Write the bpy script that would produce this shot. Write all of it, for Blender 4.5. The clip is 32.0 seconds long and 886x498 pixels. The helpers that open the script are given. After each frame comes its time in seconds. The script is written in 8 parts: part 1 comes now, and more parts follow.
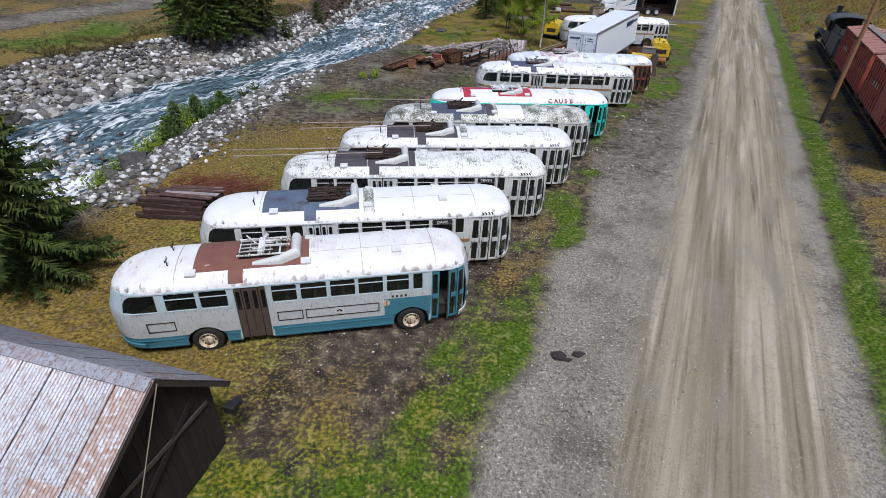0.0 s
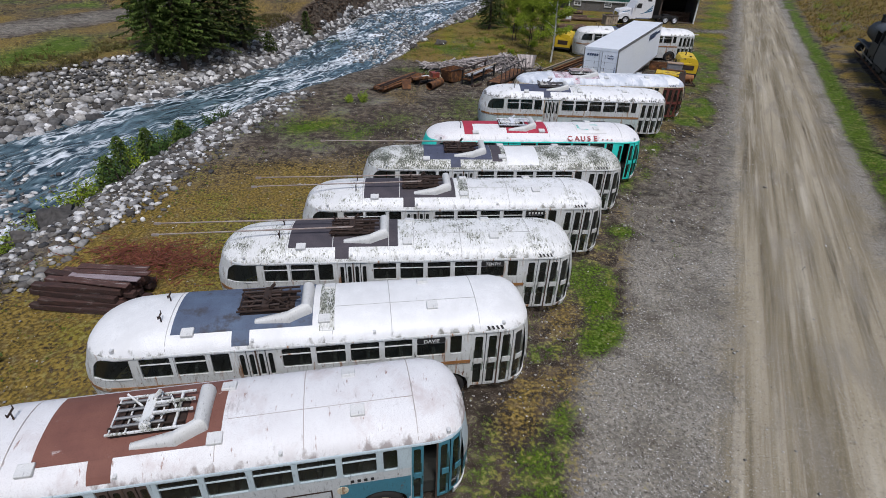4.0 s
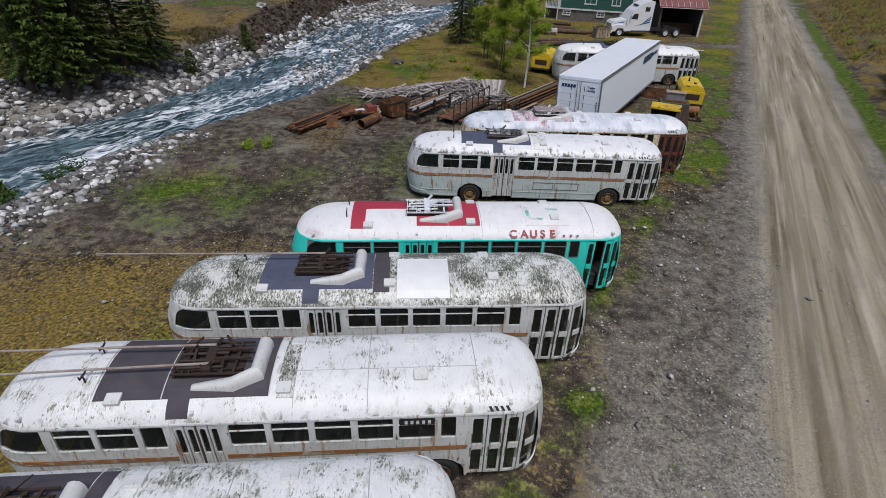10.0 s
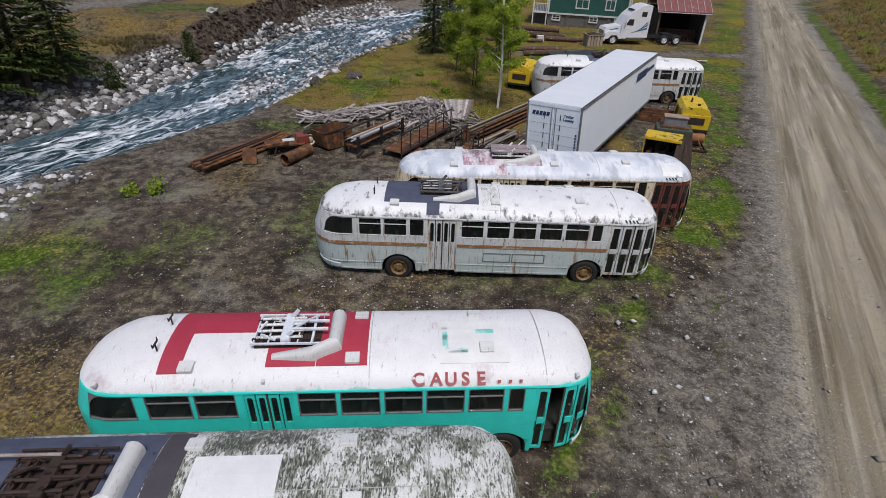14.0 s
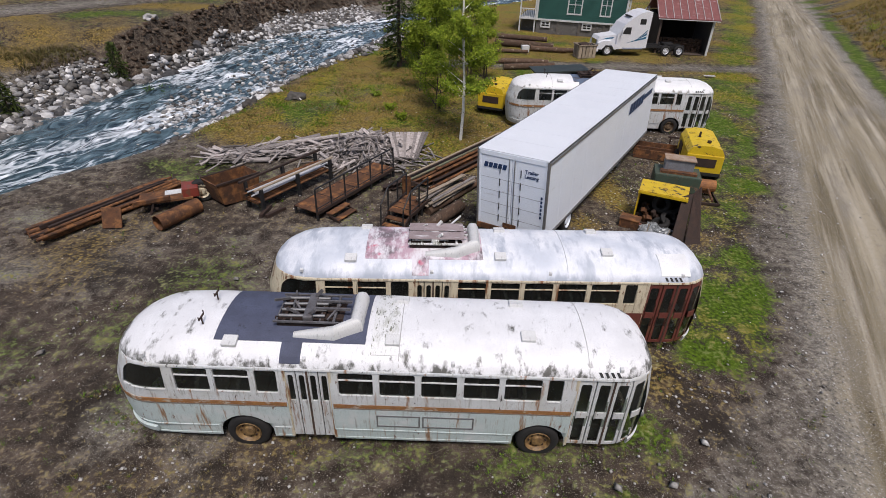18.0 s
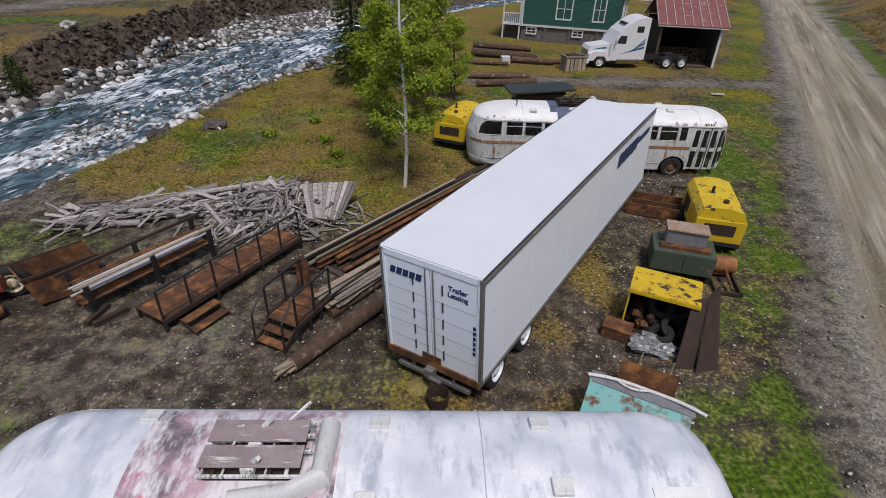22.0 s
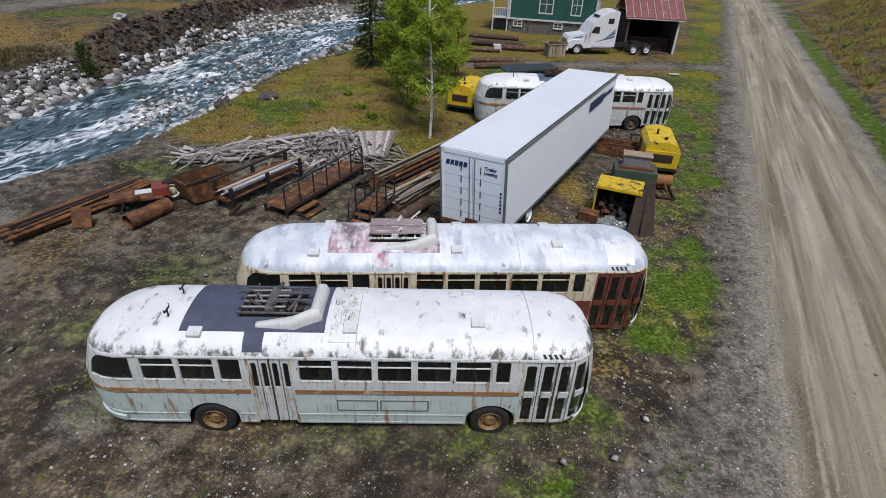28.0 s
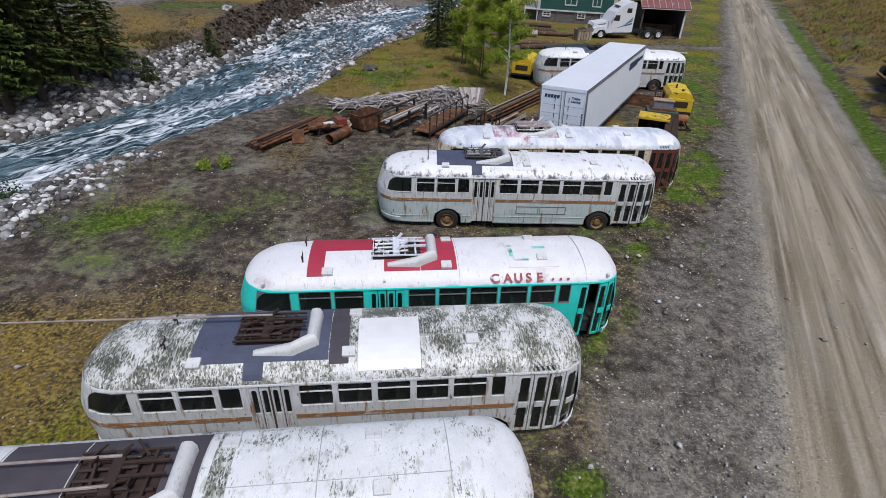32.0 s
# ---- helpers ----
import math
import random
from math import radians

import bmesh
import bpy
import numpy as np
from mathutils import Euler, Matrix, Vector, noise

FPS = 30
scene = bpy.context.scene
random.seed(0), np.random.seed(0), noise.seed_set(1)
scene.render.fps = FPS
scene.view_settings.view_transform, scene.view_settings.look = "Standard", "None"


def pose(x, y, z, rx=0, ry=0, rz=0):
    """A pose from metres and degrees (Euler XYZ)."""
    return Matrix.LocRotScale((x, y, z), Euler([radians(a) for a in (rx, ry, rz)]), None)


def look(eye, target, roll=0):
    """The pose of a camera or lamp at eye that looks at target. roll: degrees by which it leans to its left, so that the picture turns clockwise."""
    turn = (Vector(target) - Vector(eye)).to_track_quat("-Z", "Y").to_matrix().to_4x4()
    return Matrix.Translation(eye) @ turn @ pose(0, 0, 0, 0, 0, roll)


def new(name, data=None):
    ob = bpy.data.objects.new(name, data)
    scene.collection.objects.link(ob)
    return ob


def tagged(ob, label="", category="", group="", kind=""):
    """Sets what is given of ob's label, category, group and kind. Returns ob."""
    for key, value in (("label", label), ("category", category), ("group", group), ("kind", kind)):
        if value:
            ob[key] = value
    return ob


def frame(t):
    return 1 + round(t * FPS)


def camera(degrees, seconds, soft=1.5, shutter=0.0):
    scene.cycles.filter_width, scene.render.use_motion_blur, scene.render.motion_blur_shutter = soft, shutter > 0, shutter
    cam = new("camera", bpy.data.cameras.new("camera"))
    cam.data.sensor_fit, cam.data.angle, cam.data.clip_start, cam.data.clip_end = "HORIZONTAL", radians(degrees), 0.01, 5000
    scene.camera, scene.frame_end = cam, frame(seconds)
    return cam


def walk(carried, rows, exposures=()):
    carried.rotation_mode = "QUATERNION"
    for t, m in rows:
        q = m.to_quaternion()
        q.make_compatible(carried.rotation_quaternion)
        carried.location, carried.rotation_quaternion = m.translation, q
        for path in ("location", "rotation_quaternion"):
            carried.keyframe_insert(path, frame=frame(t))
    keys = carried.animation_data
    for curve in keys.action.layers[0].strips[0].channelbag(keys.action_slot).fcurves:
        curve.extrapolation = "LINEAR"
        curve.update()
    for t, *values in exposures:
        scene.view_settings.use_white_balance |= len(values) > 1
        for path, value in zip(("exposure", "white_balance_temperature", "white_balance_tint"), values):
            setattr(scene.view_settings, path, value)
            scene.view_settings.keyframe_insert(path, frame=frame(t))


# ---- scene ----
cam = camera(80.5, 32.0, soft=0.5)
METRES, EYE, TILT, LEAN, TURN = 66.0, 11.9, -33.0, -2.0, 0.0
ROWS = [
    (0.0, 0.0, 0.0, 0.0, 0.0, 0.0, -0.0),
    (0.5, -0.0006, 0.0104, 0.0061, 0.05, 0.05, 0.05),
    (1.0, -0.0009, 0.0208, 0.0123, 0.12, 0.09, 0.02),
    (1.5, -0.0011, 0.0315, 0.0185, 0.18, 0.14, 0.0),
    (2.0, -0.0012, 0.0423, 0.0249, 0.22, 0.19, 0.01),
    (2.5, -0.0012, 0.053, 0.0311, 0.27, 0.24, 0.03),
    (3.0, -0.0005, 0.0639, 0.0376, 0.33, 0.28, 0.03),
    (3.5, 0.0018, 0.075, 0.044, 0.37, 0.31, 0.03),
    (5.5, 0.022, 0.1205, 0.0689, 0.5, 0.41, 0.08),
    (6.0, 0.0271, 0.1315, 0.0754, 0.53, 0.43, 0.05),
    (6.5, 0.032, 0.1428, 0.0816, 0.55, 0.51, 0.01),
    (7.0, 0.0367, 0.153, 0.0876, 0.56, 0.55, -0.01),
    (7.5, 0.0417, 0.1643, 0.0937, 0.57, 0.59, -0.04),
    (8.0, 0.0466, 0.1756, 0.1, 0.58, 0.63, -0.03),
    (8.5, 0.0515, 0.1868, 0.106, 0.58, 0.68, -0.04),
    (9.0, 0.0564, 0.1982, 0.112, 0.59, 0.71, -0.06),
    (9.5, 0.0613, 0.2099, 0.118, 0.6, 0.75, -0.08),
    (10.0, 0.0662, 0.2215, 0.1242, 0.62, 0.76, -0.07),
    (10.5, 0.0711, 0.2334, 0.1303, 0.62, 0.8, -0.05),
    (11.0, 0.0761, 0.2449, 0.1365, 0.66, 0.84, -0.04),
    (11.5, 0.0811, 0.2567, 0.1426, 0.63, 0.88, -0.07),
    (12.0, 0.0863, 0.2683, 0.1489, 0.64, 0.89, -0.05),
    (12.5, 0.0915, 0.2802, 0.1545, 0.63, 0.91, -0.05),
    (13.0, 0.0968, 0.292, 0.1602, 0.62, 0.99, -0.05),
    (13.5, 0.1019, 0.3036, 0.166, 0.64, 1.0, -0.03),
    (14.0, 0.1071, 0.3153, 0.1722, 0.68, 1.02, -0.04),
    (14.5, 0.1122, 0.3273, 0.1783, 0.69, 1.11, -0.03),
    (16.5, 0.1328, 0.3751, 0.2053, 0.84, 1.18, -0.07),
    (17.0, 0.1379, 0.3875, 0.212, 0.83, 1.17, -0.1),
    (17.5, 0.1431, 0.3999, 0.2185, 0.84, 1.15, -0.15),
    (18.0, 0.1482, 0.4121, 0.2251, 0.88, 1.18, -0.16),
    (18.5, 0.1531, 0.4241, 0.2317, 0.96, 1.18, -0.17),
    (19.0, 0.1579, 0.4358, 0.2383, 0.98, 1.13, -0.23),
    (19.5, 0.1626, 0.4471, 0.2446, 1.06, 1.14, -0.23),
    (20.0, 0.1673, 0.4585, 0.2508, 1.07, 1.13, -0.25),
    (20.5, 0.172, 0.4698, 0.2569, 0.84, 1.14, -0.13),
    (21.0, 0.1764, 0.4815, 0.2636, 0.78, 1.14, -0.09),
    (21.5, 0.1809, 0.4932, 0.2705, 0.8, 1.16, -0.13),
    (22.0, 0.1853, 0.505, 0.2772, 0.86, 1.14, -0.15),
    (22.5, 0.1896, 0.5164, 0.2839, 0.93, 1.14, -0.24),
    (23.0, 0.194, 0.5271, 0.2899, 0.98, 1.22, -0.26),
    (23.5, 0.1986, 0.5338, 0.2936, 0.98, 1.2, -0.29),
    (24.0, 0.2035, 0.5357, 0.2948, 0.92, 1.22, -0.36),
    (24.5, 0.206, 0.5321, 0.2921, 0.84, 1.18, -0.37),
    (26.5, 0.182, 0.4686, 0.2569, -0.39, 0.95, 0.4),
    (27.0, 0.1732, 0.446, 0.2469, -0.68, 0.93, 0.57),
    (27.5, 0.1654, 0.4237, 0.2357, -0.81, 0.9, 0.65),
    (28.0, 0.158, 0.4015, 0.2231, -0.99, 0.92, 0.66),
    (28.5, 0.1481, 0.378, 0.2095, -1.05, 0.87, 0.69),
    (29.0, 0.1364, 0.3542, 0.1964, -1.28, 0.83, 0.84),
    (29.5, 0.1241, 0.332, 0.1837, -1.44, 0.75, 1.01),
    (30.0, 0.1122, 0.3121, 0.1726, -1.2, 0.72, 0.88),
    (30.5, 0.1013, 0.2943, 0.164, -1.16, 0.71, 0.86),
    (31.0, 0.091, 0.2787, 0.1568, -1.16, 0.67, 0.86),
    (31.5, 0.0807, 0.2656, 0.1506, -1.16, 0.63, 0.91),
    (32.0, 0.0711, 0.2547, 0.1454, -1.17, 0.63, 0.99),
]
EXPOSURE = [(0.0, 0.37, 6140, 12.5), (5.0, 0.07, 6290, 13.5), (10.0, 0.01, 6340, 13.5), (14.0, 0.05, 6440, 14.5), (18.0, 0.24, 6640, 16.5), (21.0, -0.01, 6490, 15.5), (24.0, 0.19, 6640, 16.5), (27.0, 0.0, 6240, 13.5), (28.0, 0.17, 6310, 12.5), (32.0, 0.15, 6140, 14.5)]
walk(cam, [(t, pose(0, 0, EYE, TILT, LEAN, TURN) @ pose(METRES * x, METRES * y, METRES * z, 90 + pitch, roll, yaw)) for t, x, y, z, yaw, pitch, roll in ROWS], EXPOSURE)

# ---- light: a bright overcast sky ----
world = bpy.data.worlds.new("sky")
scene.world = world
world.use_nodes = True
wn = world.node_tree
sky = wn.nodes.new("ShaderNodeTexSky")
sky.sky_type, sky.sun_disc = "NISHITA", False
sky.sun_elevation, sky.sun_rotation = radians(62), radians(163)
sky.air_density, sky.dust_density, sky.ozone_density = 1.0, 2.0, 1.0
bg = wn.nodes["Background"]
bg.inputs["Strength"].default_value = 0.094
wn.links.new(sky.outputs[0], bg.inputs["Color"])
sun = new("sun", bpy.data.lights.new("sun", "SUN"))
sun.data.energy, sun.data.angle, sun.data.color = 2.7, radians(14), (1.0, 0.975, 0.93)
sun.matrix_world = look((0, 0, 50), (-6.0, 20, 10))


# ---- materials ----
def mat(name, c1, c2=None, scale=6.0, rough=0.7, metal=0.0, bump=0.15, spots=(), detail=6.0, stretch=(1, 1, 1), fine=60.0, contrast=0.25, vary=0.0, edge=None):
    """Two-tone noise surface. spots: (colour, noise scale, threshold, softness, stretch) laid on top in order; a sixth number gathers them in drifts of that scale."""
    m = bpy.data.materials.new(name)
    m.use_nodes = True
    n, k = m.node_tree.nodes, m.node_tree.links
    p = n["Principled BSDF"]
    p.inputs["Roughness"].default_value, p.inputs["Metallic"].default_value = rough, metal
    co = n.new("ShaderNodeTexCoord")

    def tex(sc, st=(1, 1, 1), det=detail, seed=0.0):
        mp = n.new("ShaderNodeMapping")
        mp.inputs["Scale"].default_value = st
        mp.inputs["Location"].default_value = (seed, seed * 1.7, seed * 0.6)
        k.new(co.outputs["Object"], mp.inputs["Vector"])
        t = n.new("ShaderNodeTexNoise")
        t.inputs["Scale"].default_value, t.inputs["Detail"].default_value = sc, det
        if det == 8.0:
            t.inputs["Roughness"].default_value = 0.66
        k.new(mp.outputs[0], t.inputs["Vector"])
        return t.outputs[0]

    def ramp(v, lo, hi):
        r = n.new("ShaderNodeMapRange")
        r.inputs["From Min"].default_value, r.inputs["From Max"].default_value = lo, hi
        k.new(v, r.inputs["Value"])
        return r.outputs[0]

    def mix(f, a, b):
        x = n.new("ShaderNodeMix")
        x.data_type = "RGBA"
        k.new(f, x.inputs["Factor"])
        for v, s in ((a, x.inputs[6]), (b, x.inputs[7])):
            if isinstance(v, tuple):
                s.default_value = (*v, 1)
            else:
                k.new(v, s)
        return x.outputs[2]

    c2 = c2 or tuple(v * 0.8 for v in c1)
    grain = tex(scale, stretch)
    col = mix(ramp(grain, 0.5 - contrast, 0.5 + contrast), c1, c2)
    f = tex(fine, stretch, 3.0, 3.3)
    col = mix(ramp(f, 0.45, 0.9), col, tuple(v * 0.6 for v in c2))
    for i, (c, sc, th, soft, st, *drift) in enumerate(spots):
        v = tex(sc, st, 8.0, 11.0 + 7 * i)
        if drift:
            both = n.new("ShaderNodeMath")
            both.operation = "MULTIPLY_ADD"
            k.new(tex(drift[0], one, 3.0, 5.0), both.inputs[0])
            both.inputs[1].default_value = 0.45
            k.new(v, both.inputs[2])
            v, th, soft = both.outputs[0], 1.45 * th, 1.45 * soft
        col = mix(ramp(v, th - soft, th + soft), col, c)
    if edge:
        # a patchy second colour that gathers between two heights; run-off grime with RUNOFF
        ec, zlo, zhi, sc, st, th = edge
        sx = n.new("ShaderNodeSeparateXYZ")
        k.new(co.outputs["Object"], sx.inputs[0])
        ad = n.new("ShaderNodeMath")
        ad.operation = "MULTIPLY_ADD"
        k.new(ramp(sx.outputs[2], zhi, zlo), ad.inputs[0])
        ad.inputs[1].default_value = 0.17
        k.new(tex(sc, st, 8.0, 41.0), ad.inputs[2])
        col = mix(ramp(ad.outputs[0], th - 0.05, th + 0.07), col, ec)
    if vary:
        oi = n.new("ShaderNodeObjectInfo")
        hs = n.new("ShaderNodeHueSaturation")
        k.new(ramp(oi.outputs["Random"], 0, 1), hs.inputs["Value"])
        hs.inputs["Value"].default_value = 1
        mr = n.new("ShaderNodeMapRange")
        mr.inputs["To Min"].default_value, mr.inputs["To Max"].default_value = 1 - vary, 1 + vary
        k.new(oi.outputs["Random"], mr.inputs["Value"])
        k.new(mr.outputs[0], hs.inputs["Value"])
        k.new(col, hs.inputs["Color"])
        col = hs.outputs[0]
    k.new(col, p.inputs["Base Color"])
    if bump:
        b = n.new("ShaderNodeBump")
        b.inputs["Strength"].default_value, b.inputs["Distance"].default_value = bump, 0.02
        k.new(f, b.inputs["Height"])
        k.new(b.outputs[0], p.inputs["Normal"])
    return m


RUST = (0.13, 0.055, 0.03)
GRIME = (0.16, 0.17, 0.14)
one = (1, 1, 1)


def paint(name, c, dirt=0.62, moss=0.0, rough=0.5, rust=0.74, edge=None):
    """Old vehicle enamel: chalky, streaked, with grime and flecks of rust."""
    sp = [(tuple(v * 0.78 for v in c), 1.1, 0.57, 0.12, (1, 1, 1.0)), (tuple(v * 0.45 for v in c), 11.0, dirt + 0.03, 0.06, (2.0, 0.5, 0.5)), (RUST, 5.0, rust, 0.03, (1.4, 1, 0.6))]
    if moss:
        th = 0.5 + (0.475 - moss)
        sp += [((0.46, 0.47, 0.43), 5.0, th, 0.05, (1.6, 0.7, 1), 1.7), ((0.2, 0.21, 0.165), 10.0, th + 0.012, 0.022, (1.9, 0.6, 1), 1.7), ((0.055, 0.06, 0.045), 16.0, th + 0.035, 0.018, (1.8, 0.6, 1), 1.7)]
    return mat(name, c, tuple(v * 0.9 for v in c), 2.5, rough, 0.0, 0.12, sp, edge=edge)


def simple(name, c, rough=0.5, metal=0.0, **kw):
    return mat(name, c, tuple(v * 0.75 for v in c), kw.pop("scale", 8.0), rough, metal, **kw)


def glass(name, tint, clear):
    m = bpy.data.materials.new(name)
    m.use_nodes = True
    n, k = m.node_tree.nodes, m.node_tree.links
    n.remove(n["Principled BSDF"])
    out = n["Material Output"]
    tr, gl, mx, fr, df, mx2, nz = (n.new("ShaderNode" + v) for v in ("BsdfTransparent", "BsdfGlossy", "MixShader", "Fresnel", "BsdfDiffuse", "MixShader", "TexNoise"))
    tr.inputs[0].default_value = (*tint, 1)
    df.inputs[0].default_value = (0.07, 0.075, 0.07, 1)
    gl.inputs["Roughness"].default_value = 0.12
    fr.inputs[0].default_value = 1.5
    nz.inputs["Scale"].default_value = 3.0
    r = n.new("ShaderNodeMapRange")
    r.inputs["To Min"].default_value, r.inputs["To Max"].default_value = 1 - clear - 0.12, 1 - clear + 0.12
    k.new(nz.outputs[0], r.inputs["Value"])
    k.new(r.outputs[0], mx2.inputs[0])
    k.new(tr.outputs[0], mx2.inputs[1])
    k.new(df.outputs[0], mx2.inputs[2])
    k.new(fr.outputs[0], mx.inputs[0])
    k.new(mx2.outputs[0], mx.inputs[1])
    k.new(gl.outputs[0], mx.inputs[2])
    k.new(mx.outputs[0], out.inputs[0])
    return m


GLASS = glass("bus_glass", (0.45, 0.52, 0.47), 0.86)
RUBBER = simple("rubber", (0.014, 0.0135, 0.013), 0.85)
BLACK = simple("black_paint", (0.02, 0.02, 0.021), 0.55)
DARKIN = simple("dark_interior", (0.03, 0.032, 0.028), 0.85)
STEEL = simple("grey_steel", (0.3, 0.3, 0.3), 0.5, 0.6)
RUSTY = mat("rusty_iron", (0.15, 0.06, 0.022), (0.05, 0.025, 0.014), 3.0, 0.85, 0.1, 0.4, [((0.29, 0.125, 0.04), 2.5, 0.58, 0.1, one), ((0.03, 0.018, 0.013), 4.0, 0.64, 0.05, one)])
RUSTDARK = mat("dark_rusty_iron", (0.06, 0.032, 0.022), (0.025, 0.018, 0.015), 4.0, 0.8, 0.2, 0.4)
HUB = mat("hub_paint", (0.2, 0.14, 0.075), (0.06, 0.035, 0.025), 9.0, 0.6)
WHITE = paint("white_enamel", (0.62, 0.63, 0.62), 0.6)


# ---- building helpers ----
class M:
    """Gathers vertices and faces for one mesh."""

    def __init__(self):
        self.v, self.f = [], []

    def add(self, vs, fs):
        o = len(self.v)
        self.v += [tuple(p) for p in vs]
        self.f += [tuple(i + o for i in f) for f in fs]
        return self

    def box(self, x0, x1, y0, y1, z0, z1, b=0.0):
        if b:
            return self.bevel_box(x0, x1, y0, y1, z0, z1, b)
        return self.add([(x, y, z) for z in (z0, z1) for y in (y0, y1) for x in (x0, x1)],
                        [(0, 2, 3, 1), (4, 5, 7, 6), (0, 1, 5, 4), (2, 6, 7, 3), (0, 4, 6, 2), (1, 3, 7, 5)])

    def bevel_box(self, x0, x1, y0, y1, z0, z1, b):
        bm = bmesh.new()
        bmesh.ops.create_cube(bm, size=1)
        for w in bm.verts:
            w.co = ((x0 + x1) / 2 + w.co.x * (x1 - x0), (y0 + y1) / 2 + w.co.y * (y1 - y0), (z0 + z1) / 2 + w.co.z * (z1 - z0))
        bmesh.ops.bevel(bm, geom=bm.edges[:], offset=b, segments=2, profile=0.5, affect="EDGES")
        bm.verts.index_update()
        self.add([w.co for w in bm.verts], [[w.index for w in f.verts] for f in bm.faces])
        bm.free()
        return self

    def beam(self, a, b, w, h=None, up=(0, 0, 1)):
        a, b = Vector(a), Vector(b)
        h = h or w
        d = (b - a).normalized()
        up = Vector(up)
        if abs(d.dot(up)) > 0.98:
            up = Vector((1, 0, 0))
        s = d.cross(up).normalized() * (w / 2)
        t = s.cross(d).normalized() * (h / 2)
        return self.add([a - s - t, a + s - t, a + s + t, a - s + t, b - s - t, b + s - t, b + s + t, b - s + t],
                        [(3, 2, 1, 0), (4, 5, 6, 7), (0, 1, 5, 4), (1, 2, 6, 5), (2, 3, 7, 6), (3, 0, 4, 7)])

    def cyl(self, a, b, r0, r1=None, n=12, caps=True):
        a, b = Vector(a), Vector(b)
        r1 = r0 if r1 is None else r1
        d = (b - a).normalized()
        s = d.orthogonal().normalized()
        t = d.cross(s)
        vs = []
        for c, r in ((a, r0), (b, r1)):
            vs += [c + (s * math.cos(2 * math.pi * i / n) + t * math.sin(2 * math.pi * i / n)) * r for i in range(n)]
        fs = [(i, (i + 1) % n, n + (i + 1) % n, n + i) for i in range(n)]
        if caps:
            fs += [tuple(range(n - 1, -1, -1)), tuple(range(n, 2 * n))]
        return self.add(vs, fs)

    def sweep(self, pts, r, n=8):
        """One round tube along a line of points."""
        rows = []
        for i, p in enumerate(pts):
            d = (pts[min(i + 1, len(pts) - 1)] - pts[max(i - 1, 0)]).normalized()
            u = d.cross(Vector((0, 0, 1))).normalized()
            v = u.cross(d)
            rows.append([p + (u * math.cos(2 * math.pi * k / n) + v * math.sin(2 * math.pi * k / n)) * r for k in range(n + 1)])
        return self.grid(rows)

    def lathe(self, prof, c, axis="y", n=24):
        """prof: (along, radius) pairs turned about an axis through c."""
        vs = []
        for l, r in prof:
            for i in range(n):
                p, q = r * math.cos(2 * math.pi * i / n), r * math.sin(2 * math.pi * i / n)
                vs.append({"y": (c[0] + p, c[1] + l, c[2] + q), "z": (c[0] + p, c[1] + q, c[2] + l), "x": (c[0] + l, c[1] + p, c[2] + q)}[axis])
        fs = [(j * n + i, j * n + (i + 1) % n, (j + 1) * n + (i + 1) % n, (j + 1) * n + i) for j in range(len(prof) - 1) for i in range(n)]
        return self.add(vs, fs)

    def grid(self, rows, flip=False):
        w = len(rows[0])
        fs = [(j * w + i, j * w + i + 1, (j + 1) * w + i + 1, (j + 1) * w + i) for j in range(len(rows) - 1) for i in range(w - 1)]
        return self.add([p for r in rows for p in r], [f[::-1] for f in fs] if flip else fs)

    def prism(self, poly, a, b, axis="y"):
        """A polygon (u, v) drawn out from a to b along an axis."""
        put = {"y": lambda u, v, l: (u, l, v), "x": lambda u, v, l: (l, u, v), "z": lambda u, v, l: (u, v, l)}[axis]
        n = len(poly)
        return self.add([put(u, v, l) for l in (a, b) for u, v in poly],
                        [tuple(range(n)), tuple(range(2 * n - 1, n - 1, -1))] + [(i, n + i, n + (i + 1) % n, (i + 1) % n) for i in range(n)])

    def mesh(self, name, smooth=None):
        me = bpy.data.meshes.new(name)
        me.from_pydata(self.v, [], self.f)
        bm = bmesh.new()
        bm.from_mesh(me)
        bmesh.ops.recalc_face_normals(bm, faces=bm.faces)
        if smooth is not None:
            for f in bm.faces:
                f.smooth = True
            for e in bm.edges:
                if len(e.link_faces) == 2 and e.calc_face_angle(0) > radians(smooth):
                    e.smooth = False
        bm.to_mesh(me)
        bm.free()
        return me


def part(name, m, material, parent=None, label="", smooth=None, at=None):
    me = m.mesh(name, smooth) if isinstance(m, M) else m
    if not me.materials:
        me.materials.append(material)
    ob = new(name, me)
    if parent is not None:
        ob.parent = parent
    if at is not None:
        ob.matrix_basis = at
    return tagged(ob, label)


def thing(name, label, category, at=None, group="", kind=""):
    ob = new(name)
    ob.empty_display_size = 0.3
    if at is not None:
        ob.matrix_basis = at
    return tagged(ob, label, category, group, kind)


def solo(name, m, material, label, category, at=None, group="", kind="", smooth=None):
    return tagged(part(name, m, material, None, "", smooth, at), label, category, group, kind)


def lerp(a, b, t):
    return a + (b - a) * t


def sstep(a, b, v):
    t = (v - a) / (b - a)
    return 0.0 if t <= 0 else 1.0 if t >= 1 else t * t * (3 - 2 * t)


rnd = random.Random(7)

